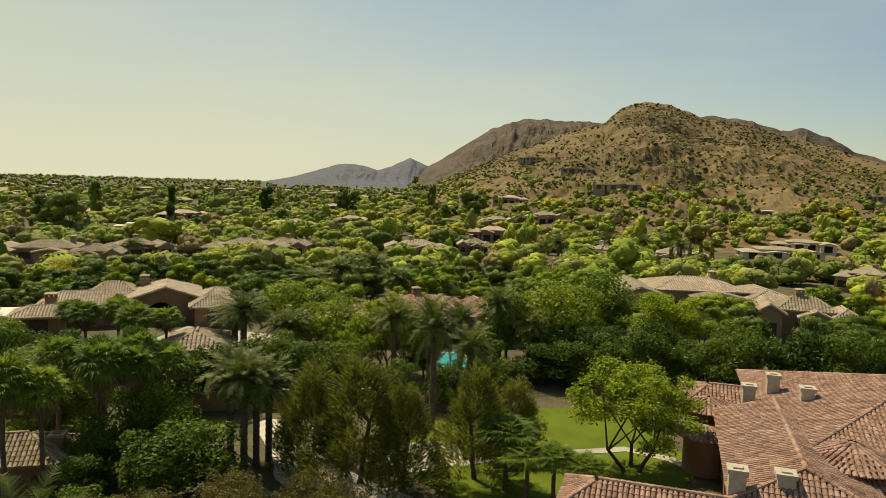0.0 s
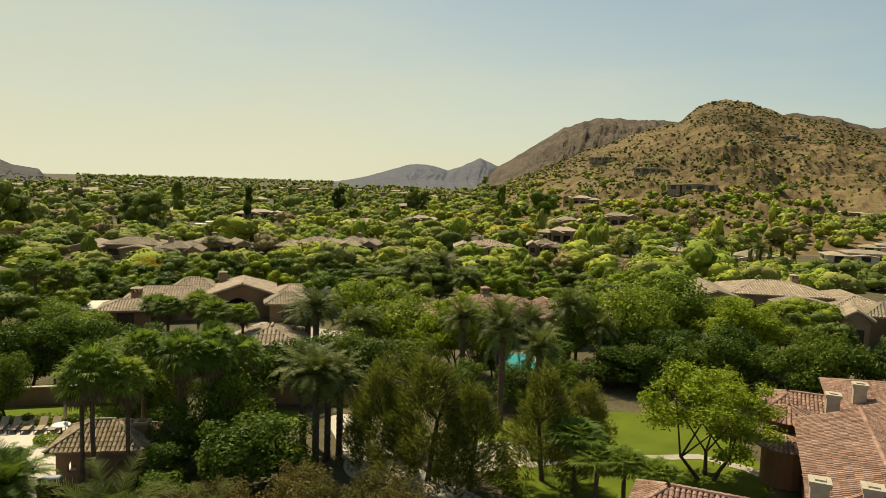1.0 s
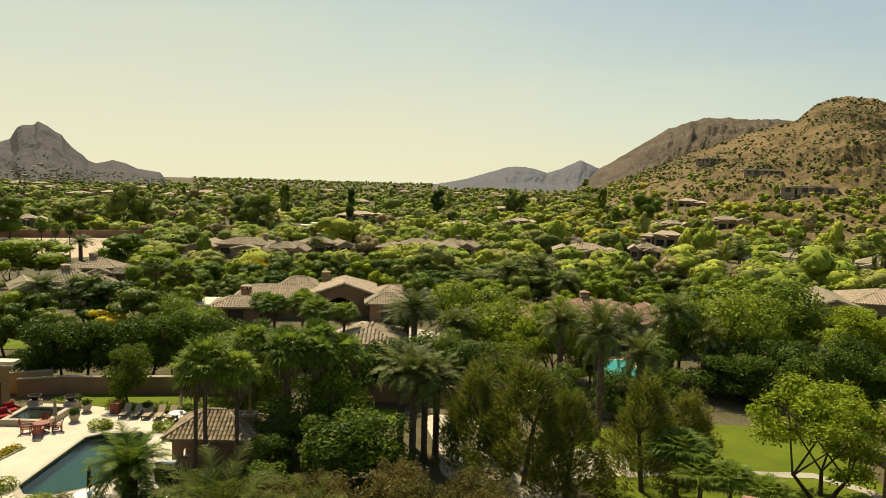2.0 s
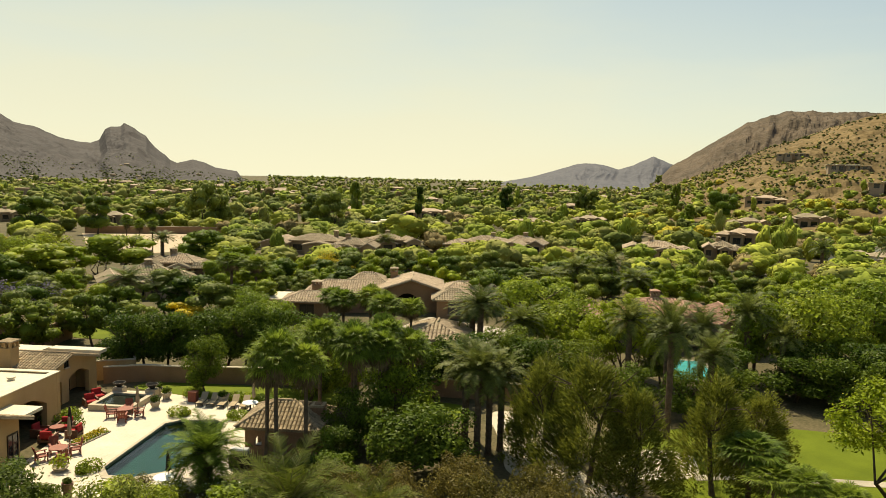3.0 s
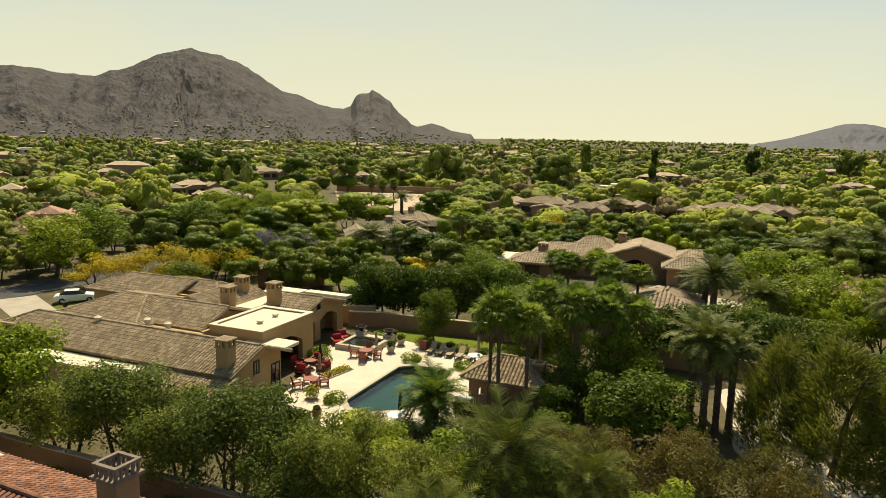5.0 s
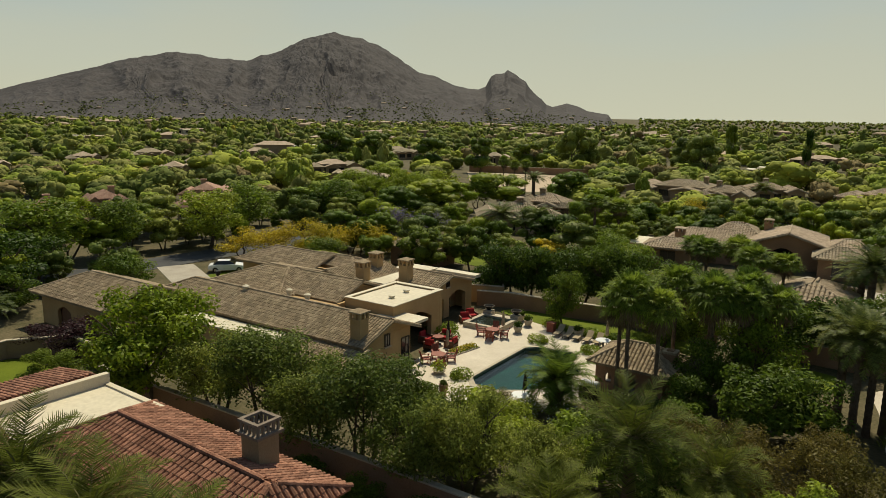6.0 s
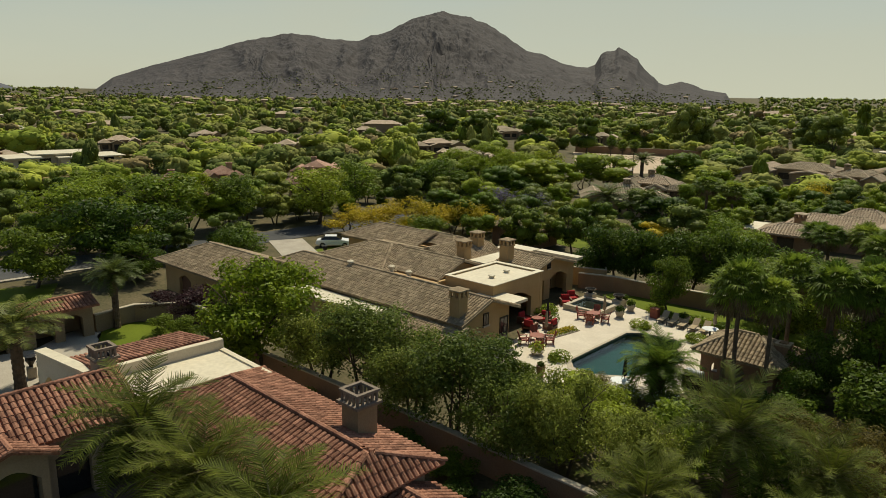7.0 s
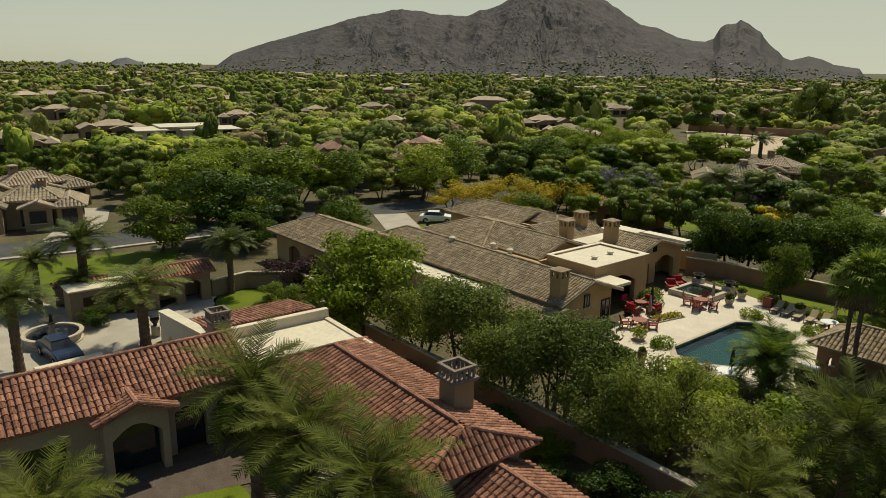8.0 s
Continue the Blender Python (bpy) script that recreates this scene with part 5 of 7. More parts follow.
def lounger():
    ob = thing("sun_lounger", "brown sling sun lounger on the terrace", "lounger", 0, 0, group="sun loungers beside the pool")
    part("frame", boxes((-0.32, -0.27, -0.95, 0.95, 0.28, 0.33), (0.27, 0.32, -0.95, 0.95, 0.28, 0.33), (-0.27, 0.27, -0.95, -0.9, 0.28, 0.33)), BRONZE, ob)
    for sx in (-0.29, 0.29):
        for sy in (-0.8, 0.75):
            part("leg", boxes((sx - 0.025, sx + 0.025, sy - 0.025, sy + 0.025, 0, 0.28)), BRONZE, ob)
    part("seat", boxes((-0.265, 0.265, -0.9, 0.25, 0.31, 0.335)), CANVAS, ob)
    part("backrest", boxes((-0.28, 0.28, 0, 0.75, -0.015, 0.015)), CANVAS, ob).matrix_basis = pose(0, 0.25, 0.33, 38)
    return ob


def urn(label, mat, r=0.42, h=0.6, green=LEAF_DARK, bushy=0.55):
    ob = thing("planter", label, "planter", 0, 0, group="planters of the terrace")
    part("pot", lathe([(r * 0.6, 0), (r * 0.75, 0.05), (r * 0.62, 0.12), (r * 0.95, h * 0.7), (r * 1.05, h), (r * 0.9, h), (r * 0.85, h * 0.85)], 14), mat, ob)
    p_, o_ = crown_points([(0, 0, h + bushy * 0.4, bushy * 0.8, bushy * 0.8, bushy * 0.6)], 160, 0.6)
    part("foliage", quad_mesh("foliage", leaf_quads(p_, o_, 0.11), green), green, ob)
    return ob


# ---- plants ----


def leaf_quads(centres, normals, size, slim=0.5, jitter=0.6, along=None):
    """Loose leaf blades or clumps: quads about the given centres, turned about the given normals with scatter."""
    n = len(centres)
    nrm = normals + rng.normal(0, jitter, (n, 3))
    nrm /= np.linalg.norm(nrm, axis=1, keepdims=True) + 1e-9
    a = np.cross(nrm, rng.normal(0, 1, (n, 3))) if along is None else along + rng.normal(0, 0.25, (n, 3))
    a /= np.linalg.norm(a, axis=1, keepdims=True) + 1e-9
    b = np.cross(nrm, a)
    s = size * rng.uniform(0.6, 1.35, (n, 1))
    c = [centres + a * s, centres + b * s * slim + nrm * s * 0.12, centres - a * s, centres - b * s * slim - nrm * s * 0.12]
    return np.stack(c, 1)


def crown_points(lobes, count, shell_=0.35, droop=0.0):
    """Points and outward ways in the outer shells of ellipsoid lobes (x, y, z, rx, ry, rz)."""
    lobes = np.array(lobes)
    weight = (lobes[:, 3] * lobes[:, 4] + lobes[:, 3] * lobes[:, 5]) ** 1.0
    pick = rng.choice(len(lobes), count, p=weight / weight.sum())
    way = rng.normal(0, 1, (count, 3))
    way /= np.linalg.norm(way, axis=1, keepdims=True)
    depth = 1 - shell_ * rng.random((count, 1)) ** 1.6
    p = lobes[pick, :3] + way * depth * lobes[pick, 3:]
    p[:, 2] -= droop * rng.random(count)
    out = way / lobes[pick, 3:]
    out /= np.linalg.norm(out, axis=1, keepdims=True)
    out[:, 2] += 0.45
    return p, out


def limbs(height, spread, count, thick, lean=0.1, multi=1, clear=0.3):
    """A tapered trunk, or several stems, with limbs that fork into the crown."""
    bm = bmesh.new()
    for stem in range(multi):
        a0 = 2 * math.pi * stem / multi + random.random()
        off = 0.0 if multi == 1 else 0.25
        foot = Vector((off * math.cos(a0), off * math.sin(a0), -0.3))
        fork = Vector((lean * height * math.cos(a0) * (1 + 0.8 * (multi > 1)), lean * height * math.sin(a0), height * clear * random.uniform(0.85, 1.15)))
        mid = foot.lerp(fork, 0.5) + Vector((random.uniform(-0.1, 0.1), random.uniform(-0.1, 0.1), 0))
        t = thick / math.sqrt(multi)
        tube([foot, foot.lerp(mid, 0.3), mid, fork], [t * 1.35, t, t * 0.85, t * 0.7], 8, bm)
        for k in range(max(3, count // multi)):
            a = 2 * math.pi * k / max(3, count // multi) + random.uniform(-0.4, 0.4)
            r = spread * random.uniform(0.45, 0.8)
            end = Vector((r * math.cos(a), r * math.sin(a), height * random.uniform(0.6, 0.9)))
            bend = fork.lerp(end, 0.5) + Vector((0, 0, height * random.uniform(-0.02, 0.1)))
            tube([fork - Vector((0, 0, 0.1)), bend, end], [t * 0.5, t * 0.3, t * 0.08], 6, bm)
            for _ in range(2):
                tip = bend + Vector((random.uniform(-1, 1), random.uniform(-1, 1), random.uniform(0.2, 0.9))) * spread * 0.4
                tube([bend, bend.lerp(tip, 0.5) + Vector((0, 0, 0.05)), tip], [t * 0.22, t * 0.14, t * 0.04], 5, bm)
    return bm


def lobes_for(height, radius, n, low=0.35, size=0.45, flat=0.75, top_bias=0.0):
    """Uneven masses that together make a crown of the given height and radius."""
    out = []
    zc, zr = height * (1 + low) / 2, height * (1 - low) / 2
    for k in range(n):
        a, q = 2.4 * k + random.uniform(-0.5, 0.5), math.sqrt((k + 0.3) / n)
        z = random.uniform(-0.8, 0.9)
        reach = radius * q * math.sqrt(max(0.1, 1 - z * z * 0.8)) * 0.78
        s = size * radius * random.uniform(0.7, 1.15)
        out.append((reach * math.cos(a), reach * math.sin(a), zc + zr * 0.78 * z + top_bias * zr * (1 - q), s, s * random.uniform(0.8, 1.2), s * flat * random.uniform(0.8, 1.1)))
    return out


def conical(height, radius, n):
    """Small upswept masses that narrow towards the top."""
    out = []
    for k in range(n):
        f, a = 0.06 + 0.9 * ((k + 0.5) / n), 2.4 * k + random.uniform(-0.4, 0.4)
        reach = radius * min(1.0, 1.15 * (1.04 - f) ** 0.65) * random.uniform(0.45, 0.95)
        s = radius * random.uniform(0.15, 0.25)
        out.append((reach * math.cos(a), reach * math.sin(a), height * f * 0.93 + random.uniform(-0.3, 0.3), s, s, s * random.uniform(0.9, 1.5)))
    return out


def tree_kind(name, label, mat, height=8.0, radius=4.0, lobes=16, leaves=5200, leaf=0.17, slim=0.5, low=0.3, size=0.42, flat=0.75, thick=0.2, lean=0.08, multi=1, clear=0.3, shell_=0.4, droop=0.0, inner=0.15, group="trees", category="tree", kind_name="tree", cone=False, core=0.0):
    """A tree to be copied: tapered trunk with limbs, crown of loose leaf clumps."""
    ob = thing(kind_name, label, category, 0, 0, group=group)
    part("trunk", limbs(height, radius, 6, thick, lean, multi, clear), BARK, ob)
    masses = conical(height, radius, lobes) if cone else lobes_for(height, radius, lobes, low, size, flat)
    p, out = crown_points(masses, int(leaves * (1 - inner)), shell_, droop)
    p2, out2 = crown_points([(x, y, z, a * 0.7, b * 0.7, c * 0.7) for x, y, z, a, b, c in masses], int(leaves * inner), 0.9, droop)
    up = [None, None]
    if cone:
        # needles sweep up and outwards
        up = [np.column_stack([q[:, :2] / (np.linalg.norm(q[:, :2], axis=1, keepdims=True) + 0.3) * 0.9, np.full(len(q), 0.6)]) for q in (p, p2)]
    quads = np.concatenate([leaf_quads(p, out, leaf, slim, along=up[0]), leaf_quads(p2, out2, leaf * 1.3, slim, along=up[1])])
    if core:
        part("crown", crown_mesh("crown", quads, *masses_of(masses, 1, 0.12, core), mat), mat, ob)
    else:
        part("crown", quad_mesh("crown", quads, mat), mat, ob)
    return ob


def date_palm(label, trunk=5.0, frond=2.6, fronds=36, thick=0.26, mat=LEAF_DATE, skirt=True, dense=3, blade=0.032, fold=0.0, lowest=105):
    """A feather palm: scarred trunk, arching fronds with two rows of leaflets."""
    ob = thing("palm_tree", label, "palm tree", 0, 0, group="palms")
    prof = [(thick * 1.25, -0.3), (thick * 1.1, 0.3)] + [(thick * (1.0 + (0.09 if k % 2 else -0.03)), 0.3 + (trunk - 0.6) * k / 22) for k in range(1, 23)] + [(thick * 1.5, trunk - 0.15), (thick * 1.1, trunk + 0.25)]
    part("trunk", lathe(prof, 10), PALM_BARK, ob)
    quads, stems, dead = [], bmesh.new(), []
    for k in range(fronds):
        a = 2.39996 * k + random.uniform(-0.2, 0.2)
        rise = radians(84 - lowest * (k / fronds) ** 0.9 + random.uniform(-7, 7))
        length = frond * random.uniform(0.85, 1.1)
        pts, ang, pos = [], rise, Vector((0.12 * math.cos(a), 0.12 * math.sin(a), trunk + 0.15))
        steps = 12
        for s in range(steps + 1):
            pts.append(pos.copy())
            pos += Vector((math.cos(ang) * math.cos(a), math.cos(ang) * math.sin(a), math.sin(ang))) * length / steps
            ang -= radians(4 + 60 / steps * (s / steps))
        tube(pts[::3], [0.04, 0.032, 0.024, 0.015, 0.007][: len(pts[::3])], 4, stems)
        side = Vector((-math.sin(a), math.cos(a), 0))
        for s in range(2, steps * dense - 1):
            f = s / dense
            i = min(int(f), steps - 1)
            p = pts[i].lerp(pts[i + 1], f - i)
            way = (pts[i + 1] - pts[i]).normalized()
            ln = frond * 0.21 * math.sin(math.pi * (0.12 + 0.82 * s / (steps * dense)))
            for sg in (-1, 1):
                tip = p + (side * sg * 0.85 + way * 0.55 + Vector((0, 0, random.uniform(-0.25, 0.25) if not fold else random.uniform(fold - 0.3, fold + 0.25)))) * ln
                w = way * blade
                quads.append((p - w, p + w, tip + w * 0.3, tip - w * 0.3))
    part("crown_core", stems, PALM_RIB if fold else mat, ob)
    part("crown", quad_mesh("crown", np.array(quads), mat), mat, ob)
    if skirt:
        for k in range(60):
            a, z = 2.4 * k, trunk - 0.1 - 0.35 * random.random()
            p = Vector((thick * math.cos(a), thick * math.sin(a), z))
            out = Vector((math.cos(a), math.sin(a), random.uniform(-0.6, 0.5))) * random.uniform(0.2, 0.45)
            sd = Vector((-math.sin(a), math.cos(a), 0)) * 0.06
            dead.append((p - sd, p + sd, p + out + sd * 0.5, p + out - sd * 0.5))
        part("stub_collar", quad_mesh("stub_collar", np.array(dead), DEAD_FROND), DEAD_FROND, ob)
    return ob


def fan_palm(label, trunk=7.0, reach=1.5, fans=42, thick=0.15, mat=LEAF_PALM):
    """A fan palm: slim trunk, stalked pleated fans, a skirt of dead fans below."""
    ob = thing("palm_tree", label, "palm tree", 0, 0, group="palms")
    bend = random.uniform(-0.25, 0.25)
    part("trunk", tube([(bend * math.sin(2.5 * k / 10) , 0, -0.3 + (trunk + 0.3) * k / 10) for k in range(11)], [thick * (1.4 - 0.55 * min(1, k / 3)) for k in range(11)], 9), PALM_BARK, ob)
    top = Vector((bend * math.sin(2.5), 0, trunk))
    live, dead, stems = [], [], bmesh.new()
    for k in range(fans + 14):
        old = k >= fans
        a = 2.39996 * k + random.uniform(-0.2, 0.2)
        rise = radians(80 - 115 * (k / fans) ** 0.9) if not old else radians(random.uniform(-75, -50))
        way = Vector((math.cos(rise) * math.cos(a), math.cos(rise) * math.sin(a), math.sin(rise)))
        root = top + way * 0.1
        hub = top + way * reach * random.uniform(0.45, 0.7)
        if not old:
            tube([root, root.lerp(hub, 0.5) + Vector((0, 0, 0.05)), hub], [0.025, 0.02, 0.012], 4, stems)
        side = way.cross(Vector((0, 0, 1)))
        side = side.normalized() if side.length > 0.01 else Vector((1, 0, 0))
        blades = 21
        for j in range(blades):
            b = radians(-105 + 210 * j / (blades - 1))
            d = (way * math.cos(b) + side * math.sin(b))
            ln = reach * 0.6 * (1 - 0.25 * abs(b) / 1.8) * random.uniform(0.7, 1.15)
            mid, tip = hub + d * ln * 0.6 + Vector((0, 0, 0.04)), hub + d * ln - Vector((0, 0, ln * random.uniform(0.08, 0.42)))
            w = d.cross(way.cross(side)).normalized() * 0.042
            (dead if old else live).extend([(hub - w * 0.2, hub + w * 0.2, mid + w, mid - w), (mid - w, mid + w, tip + w * 0.15, tip - w * 0.15)])
    part("crown_core", stems, mat, ob)
    part("crown", quad_mesh("crown", np.array(live), mat), mat, ob)
    part("thatch", quad_mesh("thatch", np.array(dead), DEAD_FROND), DEAD_FROND, ob)
    return ob


FIRST = set()


def plant(model, x, y, height=None, radius=None, h0=8.0, r0=4.0, turn=None, z=None, label=""):
    """Sets a plant: the model itself the first time, a copy after that; stretched a little to its size."""
    sx = radius / r0 if radius else 1.0
    sz = height / h0 if height else sx
    if model.name in FIRST:
        ob = copy_thing(model, Matrix())
    else:
        FIRST.add(model.name)
        ob = model
    ob.matrix_basis = pose(x, y, hill_z(x, y) if z is None else z, 0, 0, random.uniform(0, 360) if turn is None else turn) @ Matrix.Diagonal((sx, sx, sz, 1))
    if label:
        tagged(ob, label)
    return ob


CITRUS = tree_kind("citrus", "dense dark green round-crowned shade tree", LEAF_DARK, lobes=26, leaves=7000, low=0.08, size=0.36, clear=0.25, shell_=0.3)
CITRUS_B = tree_kind("citrus", "dense dark green round-crowned shade tree", LEAF_DARK, lobes=22, leaves=6000, low=0.08, size=0.40, clear=0.25, shell_=0.3)
ASH = tree_kind("ash", "mid-green leafy shade tree with an open crown", LEAF_MID, lobes=20, leaves=5600, low=0.25, size=0.36)
ASH_B = tree_kind("ash", "mid-green leafy shade tree with an open crown", LEAF_MID, lobes=15, leaves=4600, low=0.2, size=0.42)
ELM = tree_kind("elm", "light green leafy tree with fine hanging twigs", LEAF_FRESH, lobes=44, leaves=14000, leaf=0.13, low=0.12, size=0.27, shell_=0.7, droop=0.4)
OLIVE = tree_kind("olive", "grey-green feathery mesquite tree with thin stems", LEAF_OLIVE, lobes=34, leaves=14000, leaf=0.11, slim=0.45, low=0.22, size=0.32, multi=3, thick=0.24, shell_=0.8, droop=0.5)
OLIVE_B = tree_kind("olive", "grey-green feathery mesquite tree with thin stems", LEAF_OLIVE, lobes=40, leaves=14000, leaf=0.11, slim=0.45, low=0.2, size=0.30, multi=3, thick=0.24, shell_=0.8, droop=0.6)
PALO = tree_kind("palo_verde", "bright yellow-green palo verde with a spreading crown", LEAF_BRIGHT, lobes=58, leaves=17000, leaf=0.105, slim=0.4, low=0.14, size=0.21, flat=0.6, multi=3, lean=0.12, clear=0.18, thick=0.2, shell_=0.9, droop=0.4)
PINE = tree_kind("pine", "dusky olive pine with upswept loose branches", LEAF_PINE, height=8, lobes=100, leaves=13000, leaf=0.17, slim=0.24, cone=True, thick=0.2, clear=0.5, shell_=0.9, inner=0.3)
YELLOW = tree_kind("acacia", "shrubby tree covered in yellow blossom", LEAF_YELLOW, lobes=18, leaves=4200, leaf=0.16, low=0.1, size=0.38, multi=3)
LILAC = tree_kind("jacaranda", "bare-branched tree with pale lilac blossom", LEAF_LILAC, lobes=22, leaves=1500, leaf=0.14, low=0.35, size=0.28, multi=2)
BUSH = tree_kind("shrub", "rounded dark green garden shrub", LEAF_DARK, lobes=16, leaves=3800, leaf=0.2, low=0.0, size=0.42, clear=0.1, thick=0.1, multi=3, group="shrubs", category="shrub", kind_name="shrub")
BUSH_G = tree_kind("shrub", "loose fresh green garden shrub", LEAF_MID, lobes=18, leaves=4200, leaf=0.2, low=0.0, size=0.38, clear=0.1, thick=0.1, multi=3, group="shrubs", category="shrub", kind_name="shrub")
BUSH_R = tree_kind("shrub", "rusty olive shrub with upright twigs", LEAF_RUST, lobes=26, leaves=5200, leaf=0.17, slim=0.3, low=0.0, size=0.26, flat=1.5, clear=0.1, thick=0.1, multi=3, group="shrubs", category="shrub", kind_name="shrub")
BUSH_P = tree_kind("shrub", "dark purple-leaved garden shrub", LEAF_PURPLE, lobes=16, leaves=3000, leaf=0.2, low=0.0, size=0.4, clear=0.1, thick=0.1, multi=3, group="shrubs", category="shrub", kind_name="shrub")
BUSH_W = tree_kind("shrub", "low shrub sprinkled with white flowers", LEAF_OLIVE, lobes=16, leaves=3000, leaf=0.2, low=0.0, size=0.4, clear=0.1, thick=0.1, multi=3, group="shrubs", category="shrub", kind_name="shrub")
p, out = crown_points(lobes_for(8, 4, 16, 0.0, 0.42), 500, 0.1)
part("blossom", quad_mesh("blossom", leaf_quads(p, out, 0.16, 0.8), PETAL_WHITE), PETAL_WHITE, BUSH_W)
RING = {k: tuple(tree_kind(k, lab, m, lobes=n, leaves=2700, leaf=0.17, slim=0.6, low=lo, size=sz, shell_=0.3, multi=mu, core=0.8) for n, sz in ((17, 0.40), (24, 0.34))) for k, lab, m, lo, mu in (
    ("dark", "dense dark green tree in a garden", LEAF_DARK, 0.06, 1), ("mid", "mid-green leafy tree in a garden", LEAF_MID, 0.12, 1), ("olive", "grey-green mesquite tree in a garden", LEAF_OLIVE, 0.1, 2),
    ("bright", "bright yellow-green desert tree in a garden", LEAF_BRIGHT, 0.12, 2), ("yellow", "tree in full yellow blossom", LEAF_YELLOW, 0.1, 2))}
DATE = date_palm("tall feather palm with arching grey-green fronds")
DATE_B = date_palm("feather palm with arching grey-green fronds", trunk=6.0, frond=2.6, fronds=40)
LUSH = date_palm("lush feather palm with long drooping fronds", trunk=5.5, frond=3.1, fronds=50, thick=0.28, mat=LEAF_LUSH, dense=3, blade=0.03, fold=0.15, lowest=128)
PYGMY = date_palm("short stout palm with arching fronds beside the pool", trunk=1.9, frond=2.6, fronds=60, thick=0.42, mat=LEAF_PALM)
FAN = fan_palm("tall slim fan palm with a thatch of dead fronds")
FAN_B = fan_palm("tall slim fan palm with a thatch of dead fronds", trunk=7.0, reach=1.65, fans=46)

# round the pool villa and the pool
plant(ELM, -45.8, 15.8, 9.0, 5.0, label="light green leafy tree before the ochre villa")
plant(OLIVE, -36.8, 19.2, 7.2, 4.2)
plant(OLIVE_B, -41.0, 18.0, 6.4, 3.6)
plant(OLIVE, -29.2, 21.0, 7.2, 4.0)
plant(OLIVE_B, -32.8, 20.3, 6.4, 3.6)
plant(OLIVE_B, -26.0, 21.8, 6.0, 3.2)
for x, y, h, r in ((-38.5, 15.6, 1.8, 1.5), (-34.0, 16.6, 1.6, 1.4), (-30.2, 17.8, 2.0, 1.6), (-26.6, 18.8, 1.8, 1.5), (-22.4, 19.6, 2.4, 1.8), (-19.0, 20.2, 2.6, 1.8), (-24.6, 17.8, 1.4, 1.2), (-32.0, 15.6, 1.2, 1.1)):
    plant(BUSH, x, y, h * 0.8, r)
plant(BUSH_G, -25.5, 25.5, 5.4, 3.3)
plant(OLIVE_B, -23.4, 23.3, 6.6, 2.9)
plant(BUSH_G, -20.5, 27.5, 5.2, 2.8)
plant(OLIVE, -19.3, 24.2, 5.4, 2.4)
plant(BUSH, -22.0, 31.0, 3.4, 2.4)
plant(BUSH_G, -26.6, 30.2, 2.8, 1.9)
plant(BUSH, -37.4, 30.4, 2.5, 1.5)
plant(BUSH_W, -28.5, 33.2, 1.5, 1.7)
plant(BUSH_W, -25.8, 34.6, 1.5, 1.6)
plant(BUSH_R, -24.0, 36.6, 1.9, 1.5)
plant(BUSH_R, -30.6, 33.0, 1.5, 1.3)
plant(BUSH_W, -22.6, 34.0, 1.8, 1.6)
plant(CITRUS, -40.0, 51.9, 5.6, 2.1)
for k in range(9):
    f = k / 8
    plant(CITRUS if k % 2 else CITRUS_B, -51.5 + 13.0 * f, 54.5 + 8.2 * f, random.uniform(6.0, 7.0), random.uniform(2.6, 3.2), label="dense dark green clipped boundary tree")
plant(CITRUS, -16.2, 41.4, 5.5, 3.6)
plant(CITRUS_B, -14.4, 43.6, 4.8, 2.6)
plant(CITRUS_B, -23.2, 59.0, 6.0, 4.2)
plant(CITRUS, -19.0, 61.5, 6.0, 3.6)
plant(ASH, -27.5, 53.5, 6.4, 3.0)
plant(CITRUS_B, -32.5, 57.0, 6.6, 3.6)
plant(BUSH_G, -20.5, 46.5, 4.6, 2.2)
plant(CITRUS_B, -21.6, 44.6, 5.4, 2.2)
plant(BUSH, -21.2, 41.6, 3.2, 1.8)
plant(BUSH, -22.4, 43.2, 2.6, 1.5)
plant(ASH, -42.5, 66.5, 6.0, 3.4)
plant(CITRUS, -36.0, 65.0, 5.6, 3.2)
plant(CITRUS_B, -31.0, 63.5, 5.4, 3.0)
plant(ASH_B, -47.0, 70.5, 6.0, 3.4)
plant(ASH, -52.0, 75.0, 5.6, 3.2)
plant(ASH_B, -19.8, 48.5, 6.4, 2.8)

# the palm groves
for x, y, h, r in ((-26.3, 40.6, 7.4, 2.0), (-25.3, 40.5, 8.2, 2.1), (-23.6, 41.2, 7.5, 2.0), (-23.8, 49.1, 7.4, 2.1), (-22.3, 51.6, 6.6, 2.2), (-21.0, 47.6, 7.4, 2.2), (-22.6, 46.2, 7.8, 2.3), (-21.5, 49.5, 8.0, 2.3), (-25.4, 46.4, 8.0, 2.2), (-19.8, 50.5, 7.0, 2.2), (-36, 71, 6.2, 2.4), (-33.5, 73, 6.4, 2.4), (-30, 69, 6.4, 2.3), (-38.5, 73, 6.0, 2.3), (-28.0, 71.5, 5.8, 2.2)):
    plant(FAN if random.random() < 0.5 else FAN_B, x, y, h, r, 7.3, 1.9)
for x, y, h, r in ((-14.7, 49.1, 5.2, 2.9), (-12.6, 48.1, 6.0, 2.5), (-12.0, 49.2, 5.6, 2.6), (-14.0, 50.0, 5.2, 2.6), (-13.2, 47.2, 5.4, 2.6), (-4.4, 66.9, 6.0, 3.0), (-1.0, 67.6, 6.1, 3.0), (-0.5, 56.6, 8.4, 2.6), (1.9, 66.2, 6.0, 2.8), (6.3, 74.9, 6.2, 3.0), (2.5, 58.0, 5.6, 2.6), (-19.8, 70.5, 5.8, 3.6), (-22.0, 75.0, 4.5, 3.6), (-16.0, 73.0, 5.0, 3.4), (9.4, 73.6, 5.6, 2.6)):
    plant(DATE if random.random() < 0.5 else DATE_B, x, y, h, r * 0.8, 5.2, 2.3)
